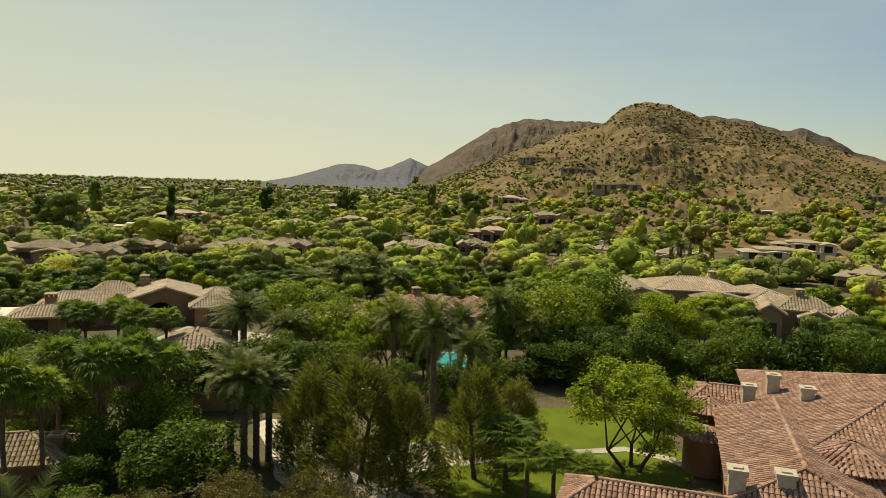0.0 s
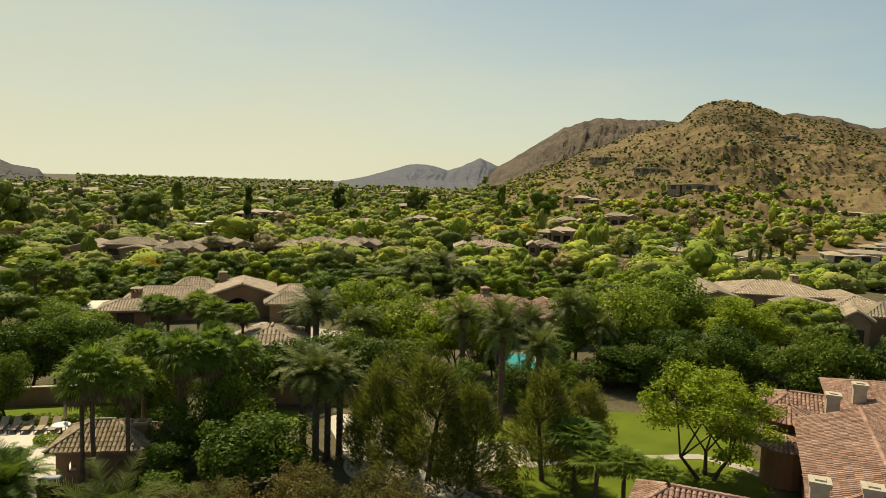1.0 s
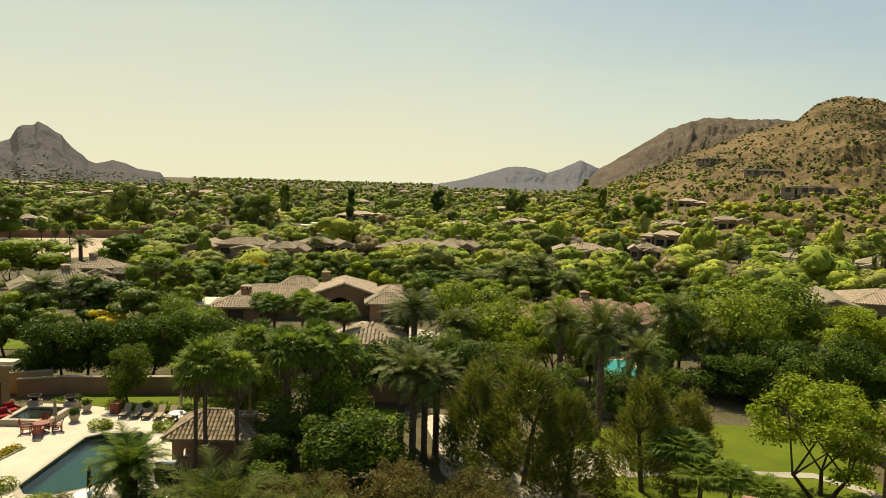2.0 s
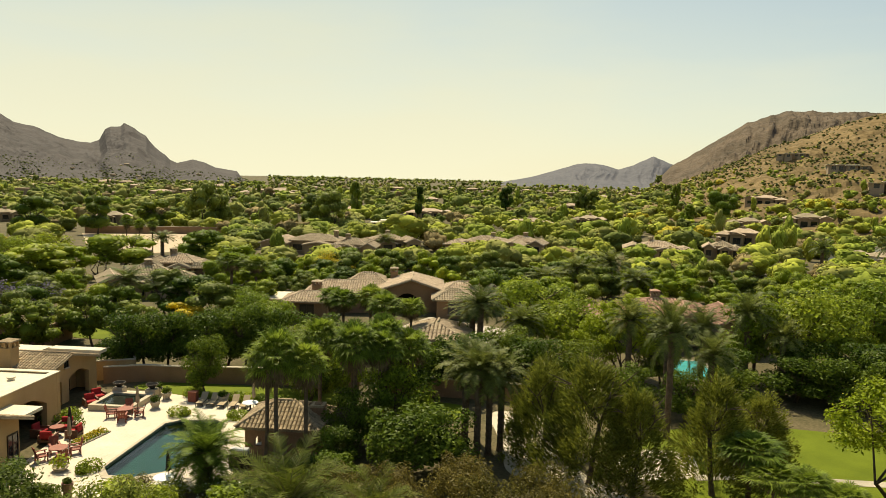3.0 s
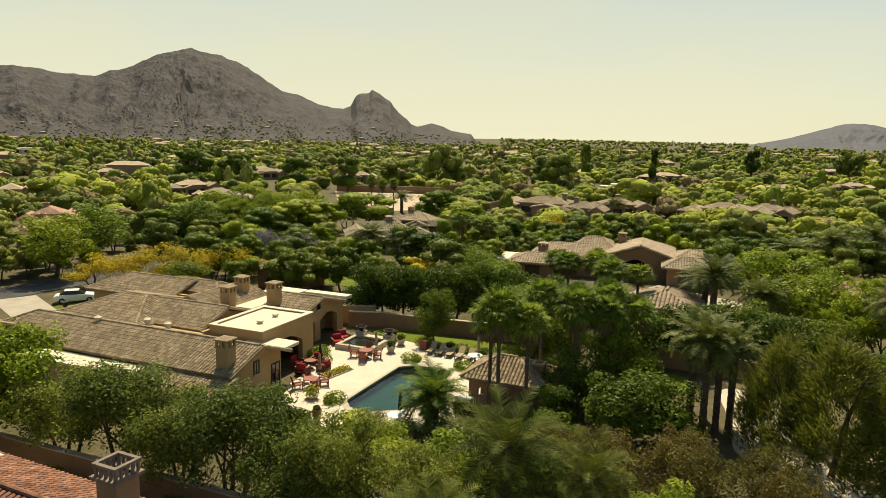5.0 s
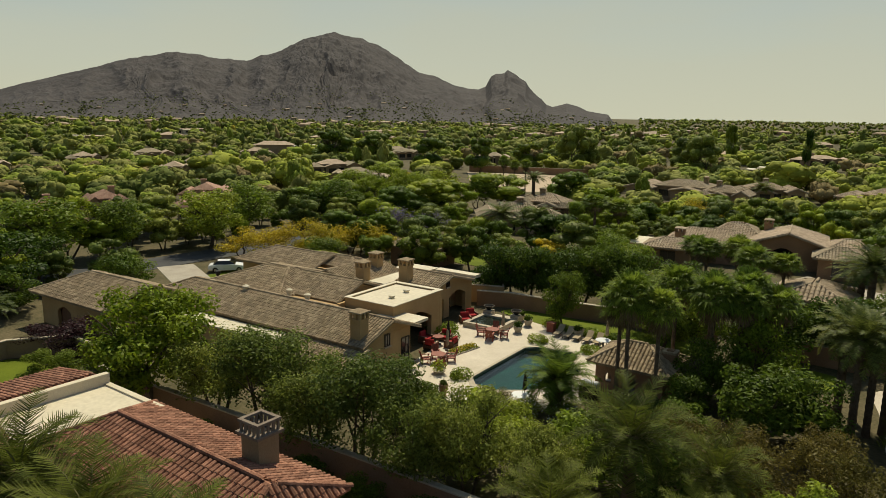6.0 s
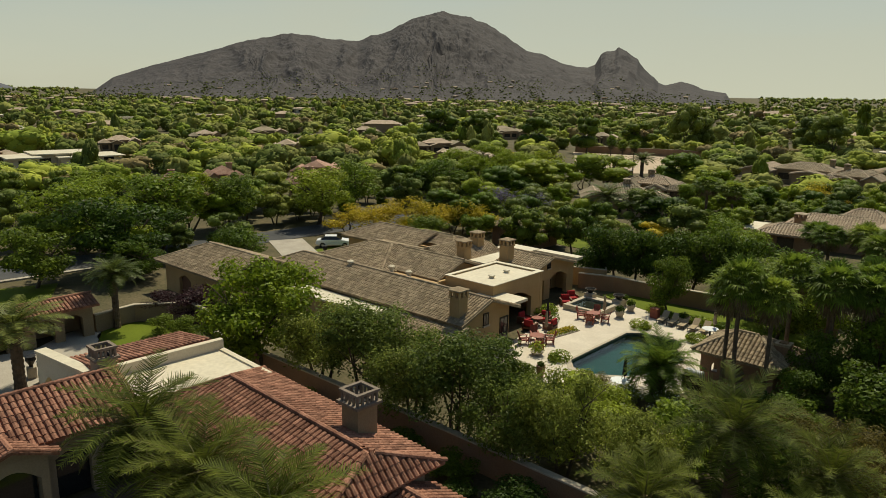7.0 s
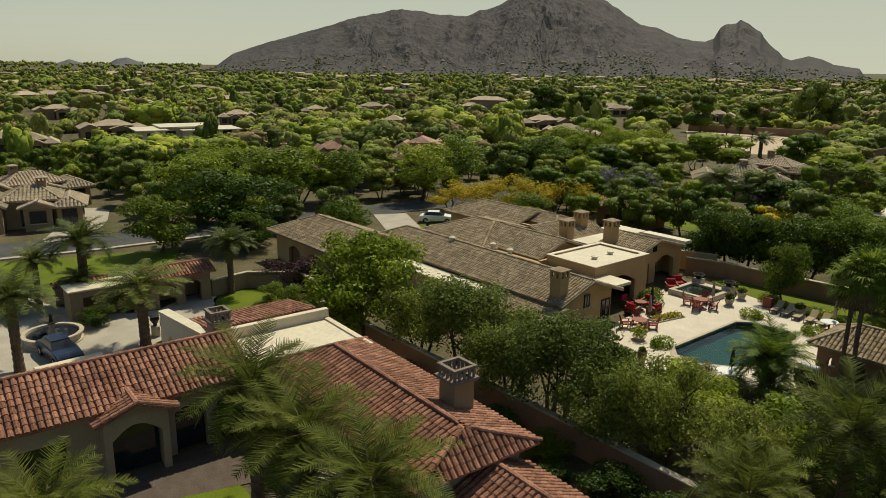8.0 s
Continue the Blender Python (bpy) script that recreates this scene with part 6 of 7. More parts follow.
for x, y, h, r in ((-15.3, 25.4, 6.0, 2.7), (-12.0, 27.0, 5.0, 2.0), (-15.4, 20.0, 4.6, 2.2), (-10.4, 22.6, 4.6, 1.9)):
    plant(LUSH, x, y, h, r, 5.7, 2.6)
for x, y, h, r in ((-28.9, 4.6, 6.0, 3.1), (-24.9, 5.9, 5.4, 3.0), (-21.1, 7.3, 5.2, 3.1), (-24.6, -3.4, 4.6, 2.6)):
    plant(LUSH, x, y, h, r, 5.7, 2.6)
plant(PYGMY, -27.8, 36.0, 2.2, 2.5, 2.0, 2.3)
for x, y, h, r in ((4.6, 45.4, 4.2, 2.4), (7.4, 42.9, 3.4, 2.0), (9.2, 42.0, 3.2, 1.8), (5.6, 43.4, 3.4, 2.0)):
    plant(FAN_B, x, y, h, r, 7.3, 1.9)

# pines, palo verdes and thickets about the lawn
plant(PINE, -5.1, 45.6, 8.8, 4.0)
plant(PINE, -8.6, 47.0, 7.6, 2.8)
plant(PINE, -2.2, 44.8, 7.4, 3.0)
plant(PINE, 2.6, 47.0, 8.0, 3.4)
plant(PINE, -9.2, 51.6, 7.0, 3.2)
plant(PINE, 5.8, 52.0, 5.8, 2.8)
plant(PALO, 14.0, 49.3, 8.9, 5.6, turn=40)
plant(PALO, -5.3, 72.2, 9.4, 4.8)
plant(PALO, -8.5, 73.0, 6.6, 4.0)
for x, y, h, r in ((-16.4, 79.0, 9.0, 5.6), (-11.5, 76.5, 7.6, 4.2), (11.3, 79.2, 9.6, 5.0), (19.5, 89.9, 9.9, 5.6), (7.1, 77.0, 8.6, 4.0), (15.0, 82.0, 8.8, 4.6)):
    plant(ASH if random.random() < 0.5 else ASH_B, x, y, h, r)
plant(PALO, 27.0, 84.0, 8.8, 6.2, label="yellow-green spreading desert tree beside a pale roof")
for x, y, h in ((10.4, 71.2, 4.8), (13.7, 70.7, 4.8), (17.5, 69.9, 5.6), (21.0, 68.9, 6.4), (24.6, 67.7, 5.6), (27.8, 66.4, 6.6), (30.9, 65.6, 7.0), (33.8, 64.4, 7.6), (37.0, 63.1, 8.4), (23.0, 72.5, 6.8), (30.0, 71.0, 7.2), (17.0, 74.0, 6.0), (12.0, 75.5, 5.4), (40.5, 62.5, 8.4)):
    plant(random.choice((CITRUS, CITRUS_B, BUSH)), x, y, h, random.uniform(3.0, 3.8))
for x, y, h, r in ((-30.1, 53.0, 6.6, 3.4), (-1.6, 72.5, 5.0, 2.6), (4.6, 71.0, 5.0, 2.8), (-9.0, 66.0, 5.4, 3.0), (-12.5, 63.5, 5.8, 3.2), (-16.0, 65.5, 6.0, 3.2), (-3.5, 61.0, 4.6, 2.4), (0.8, 61.5, 4.8, 2.6), (4.6, 63.0, 5.0, 2.6)):
    plant(random.choice((CITRUS, CITRUS_B)), x, y, h, r)
for x, y, h, r in ((-13.5, 33.5, 4.2, 2.6), (-11.0, 36.5, 4.2, 2.6), (-8.8, 35.0, 4.4, 2.4), (-15.4, 36.0, 3.6, 2.2), (-7.0, 39.0, 3.8, 2.2), (-12.2, 40.0, 3.2, 2.0), (-17.5, 34.5, 3.6, 2.2), (-5.4, 36.5, 4.0, 2.2)):
    plant(BUSH_R, x, y, h, r)
for x, y, h, r in ((-18.5, 31.5, 4.0, 2.4), (-16.0, 30.0, 4.2, 2.4), (-19.8, 37.5, 3.2, 2.0), (-22.0, 38.0, 2.4, 1.6), (-9.6, 31.0, 4.6, 2.2)):
    plant(random.choice((BUSH, BUSH_G)), x, y, h, r)

# forecourt and street
for x, y, h, r in ((-49.8, -6.7, 5.2, 2.7), (-63.0, -2.9, 5.6, 3.1), (-51.3, 1.0, 4.6, 3.1), (-61.2, 8.6, 4.7, 2.3), (-61.3, -3.2, 2.8, 1.7), (-63.7, -6.4, 4.0, 2.0)):
    plant(DATE_B, x, y, h, r, 6.2, 2.3)
plant(BUSH_P, -59.5, 14.5, 3.0, 2.4)
plant(BUSH_P, -62.5, 12.5, 2.4, 1.8)
for x, y, h, r in ((-57.5, 11.5, 1.8, 1.4), (-55.0, 12.5, 2.2, 1.5), (-60.5, -1.0, 2.0, 2.2), (-57.0, -2.2, 1.6, 1.6), (-62.0, -8.5, 2.6, 2.4), (-64.5, 1.0, 2.6, 2.0), (-53.0, 15.0, 2.6, 1.8)):
    plant(BUSH, x, y, h, r)


def set_round(model, x, y, count, reach, first=45, used=False):
    """Copies of a seat in a ring, facing the middle."""
    for k in range(count):
        a = radians(first + 360 * k / count)
        px, py = x + reach * math.cos(a), y + reach * math.sin(a)
        m = pose(px, py, 0.03, 0, 0, math.degrees(a) - 90 + random.uniform(-8, 8))
        if k == 0 and not used:
            model.matrix_basis = m
        else:
            copy_thing(model, m)


def at(ob, x, y, turn=0.0, z=0.03):
    ob.matrix_basis = pose(x, y, z, 0, 0, turn)
    return ob


CHAIR, SOFA, LOUNGE = armchair(), sofa(), lounger()
set_round(CHAIR, -41.8, 44.2, 4, 1.05, 30)
set_round(CHAIR, -39.9, 36.0, 4, 1.05, 60, used=True)
at(round_table("round redwood patio table", REDWOOD), -41.8, 44.2)
at(round_table("round redwood patio table", REDWOOD), -39.9, 36.0)
at(parasol("closed tan canvas parasol", CANVAS), -41.3, 45.0)
at(parasol("closed black canvas parasol", DARK_CANVAS, 2.6), -41.6, 38.6)
at(parasol("closed tan canvas parasol", CANVAS), -40.4, 37.4)
at(parasol("closed tan canvas parasol", CANVAS), -33.6, 49.9)
at(parasol("closed dark canvas parasol", DARK_CANVAS, 2.3), -30.0, 35.2)
set_round(SOFA, -43.3, 39.0, 4, 1.25, 20)
at(round_table("low redwood table among red seats", REDWOOD, 0.5), -43.3, 39.0)
at(round_table("round white patio table", WHITE_PAINT, 0.65), -30.0, 34.8)
at(round_table("round white patio table", WHITE_PAINT, 0.65), -33.6, 49.4)
copy_thing(SOFA, pose(-46.6, 45.4, 0.03, 0, 0, 60))
copy_thing(SOFA, pose(-47.2, 46.8, 0.03, 0, 0, 70))
for k in range(5):
    m = pose(-38.4 + 0.95 * k, 49.4 + 0.17 * k, 0.03, 0, 0, 18)
    if k:
        copy_thing(LOUNGE, m)
    else:
        LOUNGE.matrix_basis = m
POT = urn("weathered stone urn with green planting", STONE)
at(POT, -41.2, 46.9)
for x, y in ((-42.0, 49.2), (-43.6, 50.0), (-37.0, 50.3)):
    copy_thing(POT, pose(x, y, 0.03, 0, 0, random.uniform(0, 90)))
at(urn("tall terracotta pot on the terrace edge", GLAZED_POT, 0.32, 0.95, LEAF_OLIVE, 0.3), -34.4, 31.6)
at(urn("wide agave planted on the terrace", STONE, 0.5, 0.3, LEAF_MID, 0.85), -38.0, 34.4)

spa = thing("spa", "raised square spa with a stone rim and bowl urns", "spa", -44.4, 46.6, 0.03, 14.5)
part("wall", boxes((-1.9, 1.9, -1.9, -1.5, 0, 0.48), (-1.9, 1.9, 1.5, 1.9, 0, 0.48), (-1.9, -1.5, -1.5, 1.5, 0, 0.48), (1.5, 1.9, -1.5, 1.5, 0, 0.48)), STONE, spa)
part("basin", boxes((-1.5, 1.5, -1.5, 1.5, 0, 0.1)), DARK_OPENING, spa)
part("water", mesh_from("water", [(-1.499, -1.499, 0.36), (1.499, -1.499, 0.36), (1.499, 1.499, 0.36), (-1.499, 1.499, 0.36)], [(0, 1, 2, 3)], WATER), WATER, spa).visible_shadow = False
for sx in (-1.5, 1.5):
    part("pedestal", boxes((sx - 0.45, sx + 0.45, 1.9, 2.7, 0, 0.75)), STONE, spa)
    part("bowl", lathe([(0.15, 0.75), (0.2, 0.8), (0.5, 1.1), (0.55, 1.2), (0.48, 1.2), (0.3, 1.0)], 16), BRONZE, spa).matrix_basis = pose(sx, 2.3, 0)

bed = thing("flower_bed", "strip of yellow and green flowers edged in stone", "flower bed", -40.75, 39.6, 0.03, 4)
part("kerb", boxes((-0.5, 0.5, -1.6, 1.6, 0, 0.1), bevel=0.03), STONE, bed)
p, out = crown_points([(0, -1.2 + 0.4 * k, 0.15, 0.5, 0.4, 0.3) for k in range(7)], 900, 0.4)
part("blossom", quad_mesh("blossom", leaf_quads(p[p[:, 2] > 0.2], out[p[:, 2] > 0.2], 0.07, 0.8), LEAF_YELLOW), LEAF_YELLOW, bed)
part("foliage", quad_mesh("foliage", leaf_quads(p[p[:, 2] <= 0.2], out[p[:, 2] <= 0.2], 0.1, 0.6), LEAF_MID), LEAF_MID, bed)
crate = thing("storage_box", "reddish wooden towel box on the terrace", "box", -39.5, 49.6, 0.03, 14)
part("body", boxes((-0.35, 0.35, -0.3, 0.3, 0, 0.85), bevel=0.02), REDWOOD, crate)
part("lid", boxes((-0.38, 0.38, -0.33, 0.33, 0.85, 0.9), bevel=0.01), REDWOOD, crate)
grill = thing("grill", "black outdoor grill with a steel hood", "grill", -27.6, 39.4, 0.03, 14)
part("cabinet", boxes((-0.7, 0.7, -0.3, 0.3, 0, 0.9), bevel=0.02), BRONZE, grill)
part("hood", boxes((-0.65, 0.65, -0.28, 0.28, 0.92, 1.3), bevel=0.08), material("brushed_steel", (0.32, 0.33, 0.34), (0.45, 0.46, 0.47), scale=4, rough=0.35, metal=0.8), grill)
lamp = thing("garden_lamp", "slim black garden lamp post", "lamp post", -28.6, 38.6, 0.03)
part("post", lathe([(0.07, 0), (0.045, 0.1), (0.04, 2.1)], 8), BRONZE, lamp)
part("lantern", lathe([(0.08, 2.1), (0.13, 2.15), (0.13, 2.4), (0.03, 2.5)], 8), BRONZE, lamp)
hedge = thing("hedge", "clipped dark green box hedge", "hedge", -35.7, 31.0, 0, 10)
p, out = crown_points([(-0.8 + 0.4 * k, 0, 0.45, 0.5, 0.5, 0.5) for k in range(5)], 1500, 0.3)
part("foliage", quad_mesh("foliage", leaf_quads(p, out, 0.09), LEAF_DARK), LEAF_DARK, hedge)
MOUND = thing("shrub", "low rounded green shrub on the terrace", "shrub", -38.3, 46.2, 0.03)
p, out = crown_points([(0, 0, 0.3, 0.9, 0.9, 0.45), (0.5, 0.2, 0.25, 0.5, 0.5, 0.4)], 900, 0.4)
part("foliage", quad_mesh("foliage", leaf_quads(p, out, 0.09), LEAF_MID), LEAF_MID, MOUND)
for x, y in ((-36.3, 35.2), (-33.4, 47.4), (-32.6, 33.8), (-46.4, 41.2), (-45.8, 42.6), (-40.6, 50.9), (-35.2, 51.6), (-33.8, 51.8), (-32.4, 51.9), (-36.4, 51.4), (-31.6, 33.4), (-29.2, 34.2), (-43.8, 40.9)):
    copy_thing(MOUND, pose(x, y, 0.02, 0, 0, random.uniform(0, 360)))

# ---- forecourt ----
fountain = thing("fountain", "round tiered stone fountain in the forecourt", "fountain", -54.9, -5.0, 0)
part("basin", lathe([(2.0, 0), (2.0, 0.1), (1.85, 0.15), (1.9, 0.55), (2.05, 0.6), (2.05, 0.68), (1.75, 0.68), (1.7, 0.3)], 28), STONE, fountain)
part("water", lathe([(1.72, 0.4), (1.72, 0.5)], 28), GLASS_DARK, fountain)
part("pedestal", lathe([(0.4, 0.3), (0.3, 0.6), (0.18, 0.9), (0.25, 1.3), (0.2, 1.35)], 14), STONE, fountain)
part("bowl", lathe([(0.2, 1.3), (0.8, 1.55), (0.9, 1.62), (0.8, 1.62), (0.25, 1.45)], 20), BRONZE, fountain)
part("finial", lathe([(0.16, 1.5), (0.1, 1.8), (0.17, 1.95), (0.05, 2.15)], 12), BRONZE, fountain)


def saloon_car(label, paint):
    """A parked saloon: rounded body, glasshouse, wheels."""
    ob = thing("car", label, "car", 0, 0)
    bm = bmesh.new()
    side = [(-2.25, 0.45), (-2.3, 0.7), (-2.1, 0.92), (-1.2, 1.0), (1.0, 0.98), (1.9, 0.86), (2.25, 0.7), (2.25, 0.4), (1.8, 0.28), (-1.9, 0.28)]
    rows = [[bm.verts.new((x, y, z)) for x, z in side] for y in (-0.86, 0.86)]
    bm.faces.new(rows[0])
    bm.faces.new(rows[1][::-1])
    for k in range(len(side)):
        j = (k + 1) % len(side)
        bm.faces.new((rows[0][k], rows[0][j], rows[1][j], rows[1][k]))
    bmesh.ops.bevel(bm, geom=bm.edges[:], offset=0.07, segments=2, affect="EDGES")
    part("body", bm, paint, ob)
    bm = bmesh.new()
    low = [bm.verts.new((x, y, 0.95)) for x, y in ((-1.7, -0.76), (1.0, -0.76), (1.0, 0.76), (-1.7, 0.76))]
    hi = [bm.verts.new((x, y, 1.4)) for x, y in ((-1.1, -0.58), (0.3, -0.58), (0.3, 0.58), (-1.1, 0.58))]
    for k in range(4):
        bm.faces.new((low[k], low[(k + 1) % 4], hi[(k + 1) % 4], hi[k]))
    bm.faces.new(hi)
    bm.faces.new(low[::-1])
    part("glasshouse", bm, GLASS_DARK, ob)
    part("roof_panel", boxes((-1.15, 0.35, -0.6, 0.6, 1.39, 1.44), bevel=0.03), paint, ob)
    for x in (-1.4, 1.4):
        for y in (-0.78, 0.78):
            wheel = part("wheel", lathe([(0.2, -0.1), (0.32, -0.1), (0.34, -0.05), (0.34, 0.05), (0.32, 0.1), (0.2, 0.1)], 18), RUBBER, ob)
            wheel.matrix_basis = pose(x, y, 0.34, 90)
            part("rim", lathe([(0.19, -0.105), (0.19, 0.105)], 12), STONE, wheel)
    return ob


at(saloon_car("dark blue car parked beside the fountain", CAR_PAINT), -51.2, -4.4, 20, 0.0)
at(saloon_car("white car parked on the drive", WHITE_PAINT), -81.0, 37.6, 60, 0.0)
at(saloon_car("white car parked by the street", WHITE_PAINT), -93.5, 62.0, 100, 0.0)
low_wall = thing("planter", "pale curved stone planter wall by the drive", "planter", -48.0, -4.2, 0, 16)
part("wall", boxes((-0.3, 0.3, -1.5, 2.6, 0, 0.9), bevel=0.05), STUCCO_CREAM, low_wall)
POST = thing("bollard", "dark stone urn on a pedestal", "urn", -53.0, 1.8, 0)
part("pedestal", boxes((-0.3, 0.3, -0.3, 0.3, 0, 0.8), bevel=0.03), STONE, POST)
part("urn", lathe([(0.15, 0.8), (0.12, 0.9), (0.35, 1.3), (0.3, 1.5), (0.36, 1.55), (0.2, 1.55)], 14), BRONZE, POST)
copy_thing(POST, pose(-51.6, 2.4, 0))
copy_thing(POST, pose(-75.4, 33.8, 0))
second = thing("swimming_pool", "small turquoise pool glimpsed between palms", "swimming pool", 1.0, 79, 0, 10)
part("rim", boxes((-2.6, 2.6, -4.4, -4, 0, 0.06), (-2.6, 2.6, 4, 4.4, 0, 0.06), (-2.6, -2.2, -4, 4, 0, 0.06), (2.2, 2.6, -4, 4, 0, 0.06)), STONE, second)
part("water", boxes((-2.2, 2.2, -4, 4, -0.2, 0.02)), POOL_BLUE, second)


# ---- the wooded valley ----
def open_ground(x, y, tall):
    """Whether a tree may stand here: off roads, lots and houses, and not right before a house."""
    r = math.hypot(x, y)
    for hx, hy, w in HOUSES:
        hr = math.hypot(hx, hy)
        along = (x * hx + y * hy) / hr - hr
        side = abs(-x * hy + y * hx) / hr
        # the ground before a house is kept low, as gardens and drives are
        if side < w * 0.6 + 1.5 and -(4 + hr * (0.095 if hr < 260 else 0.06)) < along < w * 0.5 + 3:
            return tall < 3.0 and not (side < w * 0.6 + 1 and -8 < along < w * 0.5 + 1)
    if -180 < x < -112 and 122 < y < 190 and (x + 114) * 0.55 + (y - 120) * 0.83 > -6 and r > 168 and 36 < face_home(x, y) < 48.5 and r < 250:
        return False
    if -124 < x < -78 and -60 < y < 116:
        road_x = np.interp(y, [-60, -20, -2, 10, 26, 45, 66, 90, 112], [-82, -84.5, -86, -88, -90, -93, -98, -108, -120])
        if abs(x - road_x) < 5.0:
            return False
    if -95 < x < -63 and 24 < y < 54:
        return False
    if 37.5 < face_home(x, y) < 48 and 126 < r < 175:
        return False
    return not (-110 < x < -86 and -10 < y < 2)


KINDS = {"dark": (CITRUS, CITRUS_B), "mid": (ASH, ASH_B), "olive": (OLIVE, OLIVE_B), "bright": (PALO,), "yellow": (YELLOW,)}


def kind_at(x, y):
    """Groves of like trees: darker to the left, brighter towards the hill."""
    v = noise.noise(Vector((x, y, 0)) / 45.0) + random.uniform(-0.55, 0.55)
    az = face_home(x, y)
    v += 0.25 if az < 12 else -0.05
    return "dark" if v < -0.36 else "olive" if v < 0.05 else "mid" if v < 0.3 else "bright" if v < 1.02 else "yellow"


spots = []
tries = 0
while len(spots) < 270 and tries < 6000:
    tries += 1
    az, r = random.uniform(-38, 104), math.sqrt(random.uniform(82**2, 138**2))
    x, y = -math.sin(radians(az)) * r, math.cos(radians(az)) * r
    h = random.uniform(3.6, 6.8)
    if r < 100 and (-60 < x < 45 and y > 60 and r < 92):
        continue
    if not open_ground(x, y, h) or any((x - a) ** 2 + (y - b) ** 2 < (2.4 + c) ** 2 for a, b, c in spots):
        continue
    rad = h * random.uniform(0.42, 0.62)
    spots.append((x, y, rad * 0.8))
    plant(random.choice(RING[kind_at(x, y)]), x, y, h, rad)

CROWNS = {}


def far_crown(lobes, steps, leaves, size, seed):
    """A crown of unit size: closed uneven masses with small leaf clumps about their outline."""
    key = (lobes, steps, leaves, seed)
    if key not in CROWNS:
        random.seed(seed * 31 + lobes)
        # one broad dome with smaller masses swelling out of it
        some = [(0, 0, 0.46, 0.40, 0.38, 0.44)]
        for k in range(lobes - 1):
            a, up = 2.4 * k + random.uniform(-0.5, 0.5), random.uniform(-0.45, 0.95)
            flat_ = math.sqrt(max(0.0, 1 - up * up))
            q = random.uniform(0.17, 0.27)
            some.append((0.30 * flat_ * math.cos(a), 0.30 * flat_ * math.sin(a), 0.48 + 0.32 * up, q, q, q * random.uniform(0.8, 1.1)))
        p_, o_ = crown_points(some, leaves, 0.08)
        CROWNS[key] = (leaf_quads(p_, o_, size, 0.7, 0.55), *masses_of(some, steps, 0.12, 0.9))
    return CROWNS[key]


class Grove:
    """Far crowns gathered into one mesh."""

    def __init__(self):
        self.quads, self.verts, self.tris, self.count = [], [], [], 0

    def add(self, crown, x, y, z, wide, tall, turn):
        c, s_ = math.cos(turn), math.sin(turn)
        m = np.array(((c, s_, 0), (-s_, c, 0), (0, 0, 1)))
        size, base = np.array((wide, wide, tall)), np.array((x, y, z))
        self.quads.append((crown[0] * size) @ m + base)
        self.verts.append((crown[1] * size) @ m + base)
        self.tris.append(crown[2] + self.count)
        self.count += len(crown[1])

    def finish(self, name, label, category, mat):
        if self.count:
            tagged(new(name, crown_mesh(name, np.concatenate(self.quads), np.concatenate(self.verts), np.concatenate(self.tris), mat)), label, category, kind="stuff")


def stand_at(x, y, r):
    """The kind of far tree; dry and dark ones are strewn among the rest."""
    if r > 420 and random.random() < 0.45:
        return random.choice(("dark", "dark", "olive", "mid"))
    return "brown" if random.random() < 0.07 else kind_at(x, y)


woods = {k: Grove() for k in WOOD_OF}
random.seed(11)
for near, far, count, lobes, steps, leaves, size in ((138, 230, 880, 9, 1, 330, 0.044), (230, 420, 1900, 5, 1, 110, 0.064), (420, 800, 3200, 3, 1, 26, 0.10), (800, 1500, 3600, 3, 0, 10, 0.16), (1500, 4400, 5500, 2, 0, 3, 0.18)):
    for n in range(count):
        az, r = random.uniform(-38, 104), math.sqrt(random.uniform(near**2, far**2))
        x, y = -math.sin(radians(az)) * r, math.cos(radians(az)) * r
        z = hill_z(x, y)
        pick = random.random()
        h = random.uniform(3.2, 6.9) * (1.0 if pick < 0.93 else 1.5) * (1.0 if r < 420 else 1.15 if r < 1500 else 1.8)
        if az < 2:
            # thinner and lower up the hill
            if r > 810 or z > 14 and random.random() < min(0.96, (z - 8) / 40):
                continue
            h *= max(0.35, 1 - z / 55)
        if 33 < az < 83 and r > 1300 or not open_ground(x, y, h):
            continue
        wide = h * random.uniform(0.95, 1.65)
        if pick > 0.965 and r < 1500:
            h, wide = h * 1.15, h * 0.5
        woods[stand_at(x, y, r)].add(far_crown(lobes, steps, leaves, size, n % 7), x, y, z - 0.25, wide, h, random.uniform(0, 6.28))
for k, words in (("dark", "dark green trees of the wooded valley"), ("mid", "mid-green trees of the wooded valley"), ("olive", "grey-green mesquites of the wooded valley"), ("bright", "yellow-green palo verdes of the wooded valley"), ("yellow", "yellow flowering trees of the wooded valley"), ("brown", "dry brownish trees of the wooded valley")):
    woods[k].finish("far_woods", words, "woods", WOOD_OF[k])

# desert scrub on the hill, and on the skirts of the far mountain
random.seed(12)
low, green = Grove(), Grove()
for n in range(15000):
    az, r = random.uniform(-38, 3), math.sqrt(random.uniform(230**2, 815**2))
    x, y = -math.sin(radians(az)) * r, math.cos(radians(az)) * r
    z = hill_z(x, y)
    if z < 5 or not open_ground(x, y, 1.5):
        continue
    if noise.noise(Vector((x, y, 4)) / 60.0) + random.uniform(-0.4, 0.4) < -0.15:
        continue
    h = random.uniform(0.7, 1.9) * (1.7 if random.random() < 0.12 else 1.0)
    (green if random.random() < 0.5 - z / 120 else low).add(far_crown(2, 0, 5, 0.16, n % 7), x, y, z - 0.2, h * 1.7, h * 1.2, random.uniform(0, 6.28))
low.finish("scrub", "olive-brown desert scrub dotting the hillside", "scrub", HILL_SCRUB)
